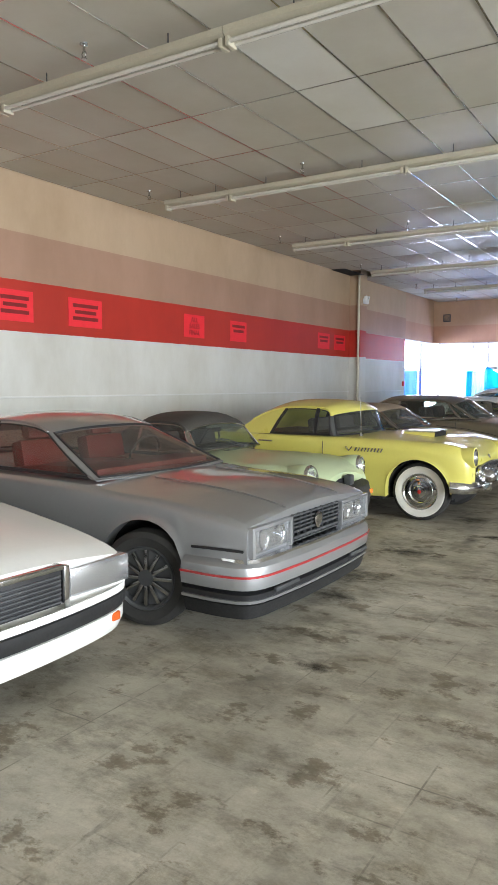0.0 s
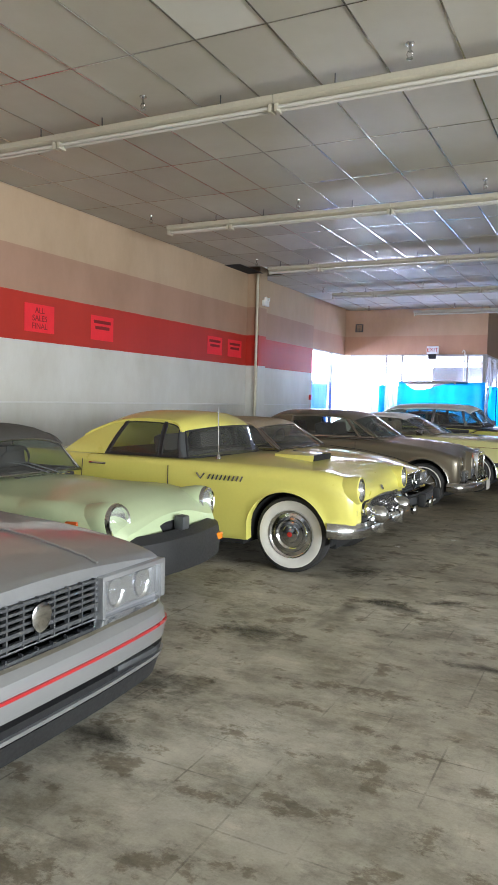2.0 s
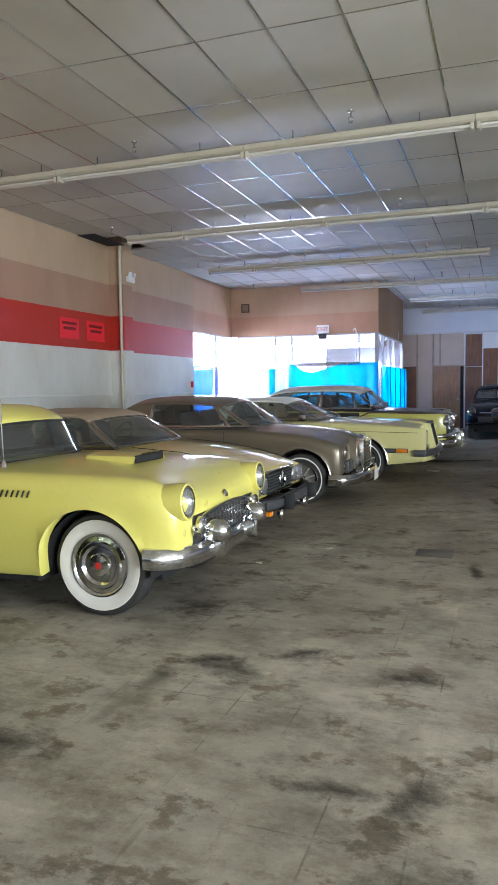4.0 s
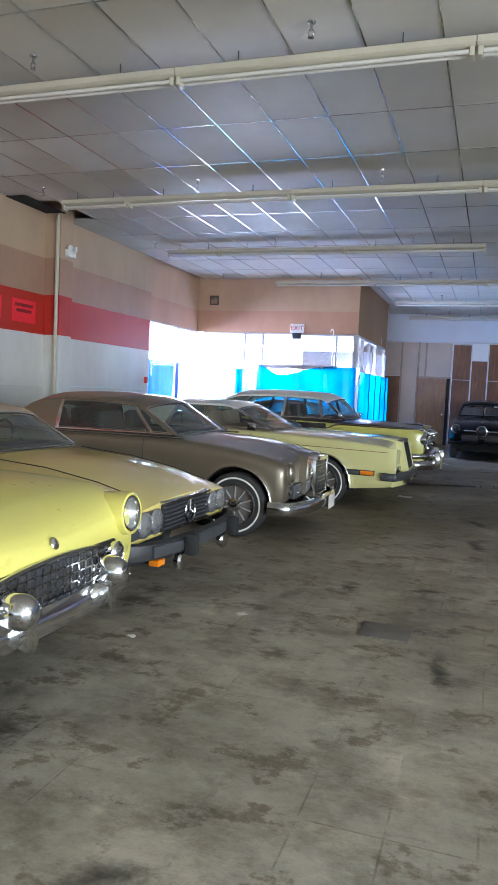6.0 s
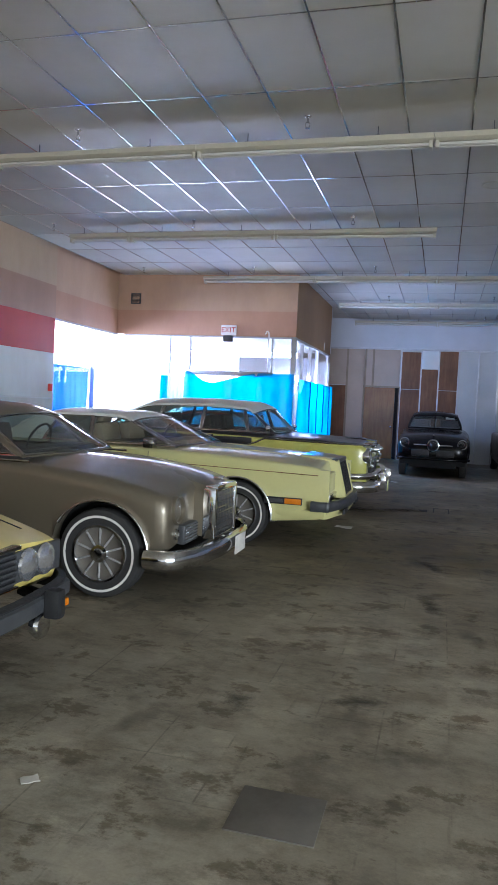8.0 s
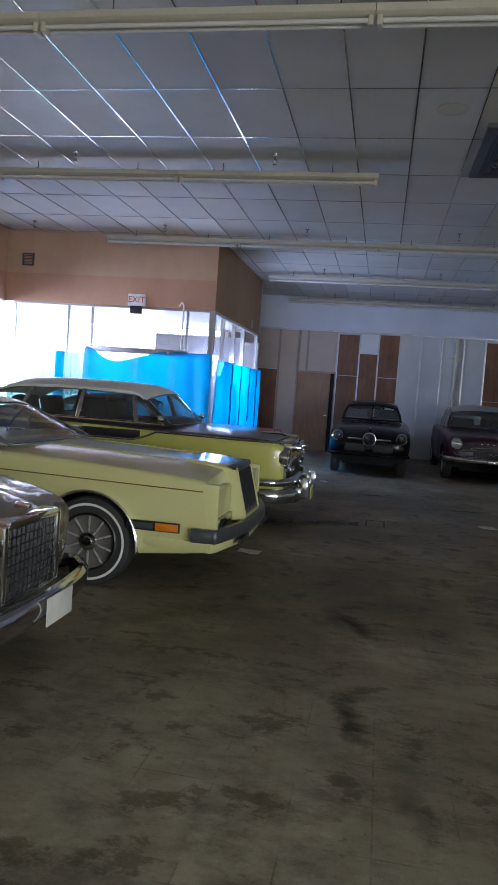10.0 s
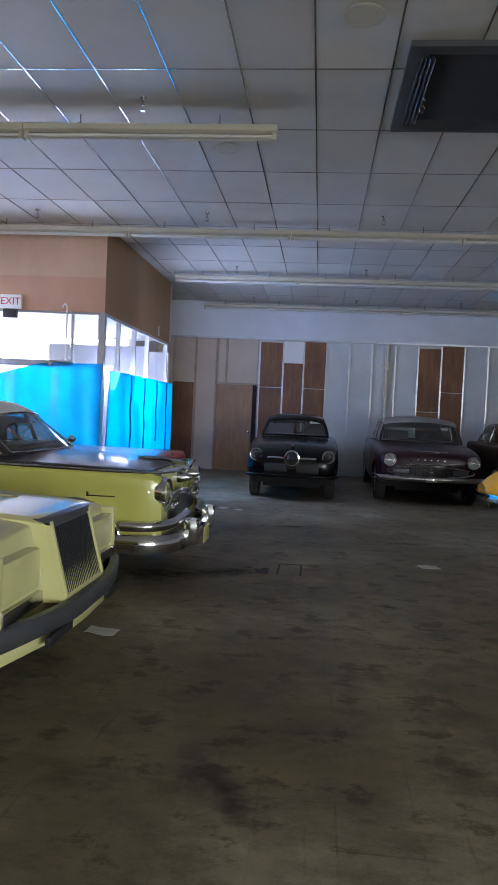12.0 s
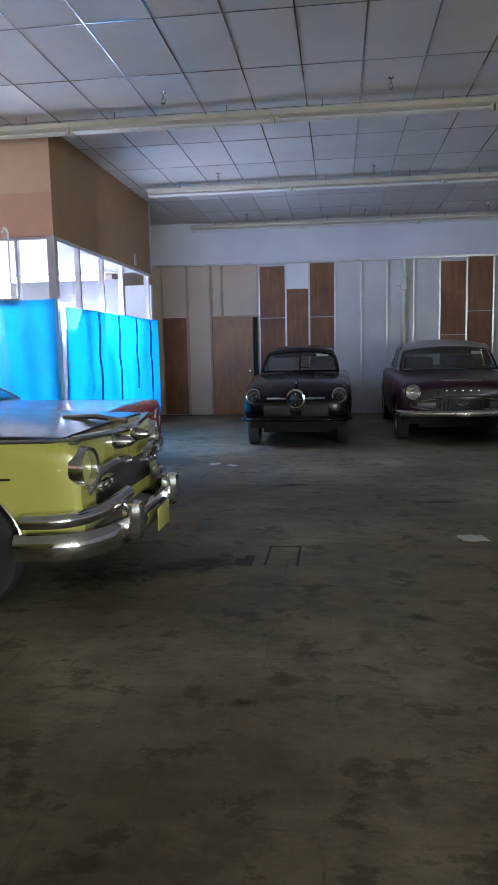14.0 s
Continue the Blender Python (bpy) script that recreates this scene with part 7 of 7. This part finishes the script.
# --- plum sedan
def plum_sedan():
    c = car_thing("plum_sedan", 1.87, 25.5, -90, "plum-coloured fifties sedan with grey roof and toothy grille")
    K = [(-4.4, 0.70, 0.42, 0.90, 0.92), (-4.0, 0.88, 0.36, 1.02, 1.03), (-2.4, 0.94, 0.30, 1.04, 1.05), (-0.7, 0.94, 0.29, 1.03, 1.09, 0.10), (0.0, 0.93, 0.31, 1.0, 1.05, 0.12), (0.4, 0.91, 0.36, 0.96, 1.0, 0.12), (0.60, 0.89, 0.42, 0.92, 0.96, 0.11), (0.68, 0.86, 0.46, 0.885, 0.93, 0.10), (0.72, 0.80, 0.50, 0.84, 0.89, 0.10), (0.735, 0.72, 0.53, 0.80, 0.85, 0.08)]
    part("body", body_shell(K, 3.2, 0.39, 0.35, 0.29, 0.08), "plum", c)
    arch_lining(c, 3.2, 0.93, 0.39, 0.9)
    greenhouse(c, (-0.66, -3.1, 0.80, 0.76, 1.07, 1.05), (-1.05, -2.6, 0.68, 0.67, 1.475, 1.46), {"quarter": False, "seats": (-1.7, -2.5), "rail": "dusty_grey", "rail_r": 0.025, "crown": 0.085, "roof_lift": 0.03, "headrest": False}, "dusty_grey", "plum", "carglass", "dull_chrome", bpost=[(-1.75, -1.72)], bow=0.2)
    part("sticker", B((-1.0, 0.42, 1.32, -0.99, 0.56, 1.37)), "paper", c)
    for s in (-1, 1):
        wheel(c, 0, s * 0.82, 0.35, 0.19, "plain")
        wheel(c, -3.2, s * 0.82, 0.35, 0.19, "plain")
        headlight(c, 0.795, s * 0.72, 0.79, 0.092, 2, 0, 0.02)
        part("grille_loop", tube(smoothline([(0.78, s * 0.30, 0.69), (0.76, s * 0.45, 0.67), (0.72, s * 0.70, 0.64), (0.74, s * 0.74, 0.58), (0.78, s * 0.5, 0.53), (0.79, s * 0.30, 0.53)], 4), 0.014, 6), "dull_chrome", c)
        part("parking_lamp", B((0.70, s * 0.38, 0.55, 0.755, s * 0.66, 0.64), bevel=0.02), "grille_grey", c)
    g = part("grille", B((0.66, -0.62, 0.49, 0.745, 0.62, 0.69), bevel=0.02), "grille_black", c)
    bars(g, "grille_tooth", "bumper_rubber", [-0.30 + 0.06 * k for k in range(11)], 0.75, 0.52, 0.67, 0.016, 0.02)
    part("grille_loop", tube(smoothline([(0.76, -0.42, 0.70), (0.79, -0.34, 0.725), (0.80, 0, 0.73), (0.79, 0.34, 0.725), (0.76, 0.42, 0.70)], 4), 0.016, 6), "dull_chrome", g)
    part("grille_badge", tube([(0.76, -0.09, 0.62), (0.77, 0, 0.58), (0.76, 0.09, 0.62)], 0.012, 6), "dull_chrome", g)
    part("hood_bar", tube([(0.62, -0.30, 0.945), (0.66, 0, 0.955), (0.62, 0.30, 0.945)], 0.014, 6), "dull_chrome", c)
    for k in range(5):
        part("letter", B((0.735, -0.24 + 0.115 * k, 0.80, 0.748, -0.215 + 0.115 * k, 0.815)), "dull_chrome", c)
    part("plate_lamp", B((0.86, -0.11, 0.42, 0.89, 0.11, 0.50), bevel=0.02), "chrome", c, "chrome centre plate on the bumper")
    bumper(c, [(0.40, 0.96, 0.47), (0.66, 0.92, 0.47), (0.80, 0.6, 0.47), (0.83, 0, 0.47), (0.80, -0.6, 0.47), (0.66, -0.92, 0.47), (0.40, -0.96, 0.47)], [(a * 0.7, b * 0.6) for a, b in ROUND][::-1], "dull_chrome", "bumper", "straight chrome bumper")


# --- yellow rounded car at the east side, facing west
def yellow_beetle():
    c = car_thing("yellow_compact", 3.10, 23.05, 180, "orange-yellow rounded small car with bulging fenders")
    K = [(-3.2, 0.35, 0.40, 0.62, 0.66), (-2.8, 0.55, 0.34, 0.86, 0.92, 0.2), (-2.0, 0.66, 0.28, 0.92, 0.98, 0.1), (-0.7, 0.66, 0.28, 0.93, 0.98, 0.1), (-0.2, 0.56, 0.30, 0.90, 0.96, 0.2), (0.3, 0.44, 0.36, 0.80, 0.87, 0.22), (0.6, 0.34, 0.42, 0.66, 0.72, 0.2), (0.72, 0.26, 0.46, 0.56, 0.60, 0.1)]
    part("body", body_shell(K, 2.4, 0.02, 0.1, 0.28, 0.12, crown=1.2), "amberp", c)
    arch_lining(c, 2.4, 0.62, 0.33, 0.7)
    greenhouse(c, (-0.65, -2.5, 0.62, 0.58, 0.97, 0.95), (-0.98, -1.9, 0.50, 0.50, 1.44, 1.42), {"quarter": False, "seats": (-1.4,), "crown": 0.06, "roof_lift": 0.05, "headrest": False}, "amberp", "amberp", "carglass", "chrome", bpost=[(-1.65, -1.6)], bow=0.10)
    for s in (-1, 1):
        for x0, nm in ((0.0, "front_fender"), (-2.4, "rear_fender")):
            bm = bmesh.new()
            rows = []
            for i in range(19):
                a = math.pi * (-0.10 + 1.2 * i / 18)
                row = []
                for j in range(7):
                    ph = math.pi / 2 * j / 6
                    rad = 0.335 + 0.16 * math.sin(ph)
                    row.append((x0 + rad * math.cos(a), s * (0.52 + 0.25 * math.cos(ph)), 0.33 + rad * math.sin(a)))
                rows.append(row)
            grid(bm, rows)
            r = bmesh.ops.extrude_face_region(bm, geom=list(bm.faces))
            bmesh.ops.translate(bm, vec=(0, -s * 0.012, -0.004), verts=[q for q in r["geom"] if isinstance(q, bmesh.types.BMVert)])
            part(nm, bm, "amberp", c, "bulging rounded fender")
        wheel(c, 0, s * 0.64, 0.32, 0.15, "plain")
        wheel(c, -2.4, s * 0.64, 0.32, 0.15, "plain")
        headlight(c, 0.40, s * 0.60, 0.66, 0.085, 12)
        part("running_board", B((-2.0, s * 0.60, 0.27, -0.42, s * 0.76, 0.31), bevel=0.01), "black", c)
        shutline(c, [(-0.75, s * 0.662, 0.92), (-0.75, s * 0.664, 0.6), (-0.72, s * 0.65, 0.34)])
        part("door_handle", tube([(-1.55, s * 0.68, 0.82), (-1.42, s * 0.69, 0.82)], 0.010, 6), "chrome", c)
    bumper(c, [(0.55, 0.72, 0.42), (0.74, 0.4, 0.42), (0.78, 0, 0.42), (0.74, -0.4, 0.42), (0.55, -0.72, 0.42)], BLADE[::-1], "chrome")


# --- dark sedan behind it
def brown_sedan():
    c = car_thing("brown_sedan", 4.35, 26.4, -90, "dull dark brown old sedan standing by the far wall")
    K = [(-4.0, 0.66, 0.42, 0.92, 0.94), (-3.4, 0.86, 0.34, 1.05, 1.06), (-1.6, 0.88, 0.30, 1.05, 1.06), (-0.6, 0.88, 0.30, 1.05, 1.08), (0.3, 0.86, 0.34, 1.03, 1.05), (0.65, 0.82, 0.42, 1.0, 1.0), (0.72, 0.78, 0.46, 0.9, 0.9)]
    part("body", body_shell(K, 3.0, 0.38, 0.35, 0.3, 0.06), "brown", c)
    arch_lining(c, 3.0, 0.87, 0.38, 0.9)
    greenhouse(c, (-0.62, -2.9, 0.76, 0.74, 1.07, 1.06), (-0.95, -2.5, 0.62, 0.60, 1.46, 1.45), {"quarter": False, "seats": (-1.7,), "crown": 0.05, "headrest": False}, "brown", "brown", "carglass", "dull_chrome", bpost=[(-1.6, -1.6)], bow=0.16)
    for s in (-1, 1):
        wheel(c, 0, s * 0.78, 0.34, 0.18, "plain")
        wheel(c, -3.0, s * 0.78, 0.34, 0.18, "plain")
        headlight(c, 0.69, s * 0.68, 0.80, 0.09)
    part("grille", B((0.66, -0.45, 0.55, 0.74, 0.45, 0.72), bevel=0.02), "grille_grey", c)
    bumper(c, [(0.40, 0.90, 0.47), (0.70, 0.84, 0.47), (0.82, 0.4, 0.47), (0.83, 0, 0.47), (0.82, -0.4, 0.47), (0.70, -0.84, 0.47), (0.40, -0.90, 0.47)], BLADE[::-1], "dull_chrome")


for build in (white_sedan, silver_coupe, green_roadster, yellow_hardtop, gold_roadster, bronze_coupe, cream_coupe, citron_sedan, red_sedan, black_sedan, plum_sedan, yellow_beetle, brown_sedan):
    build()
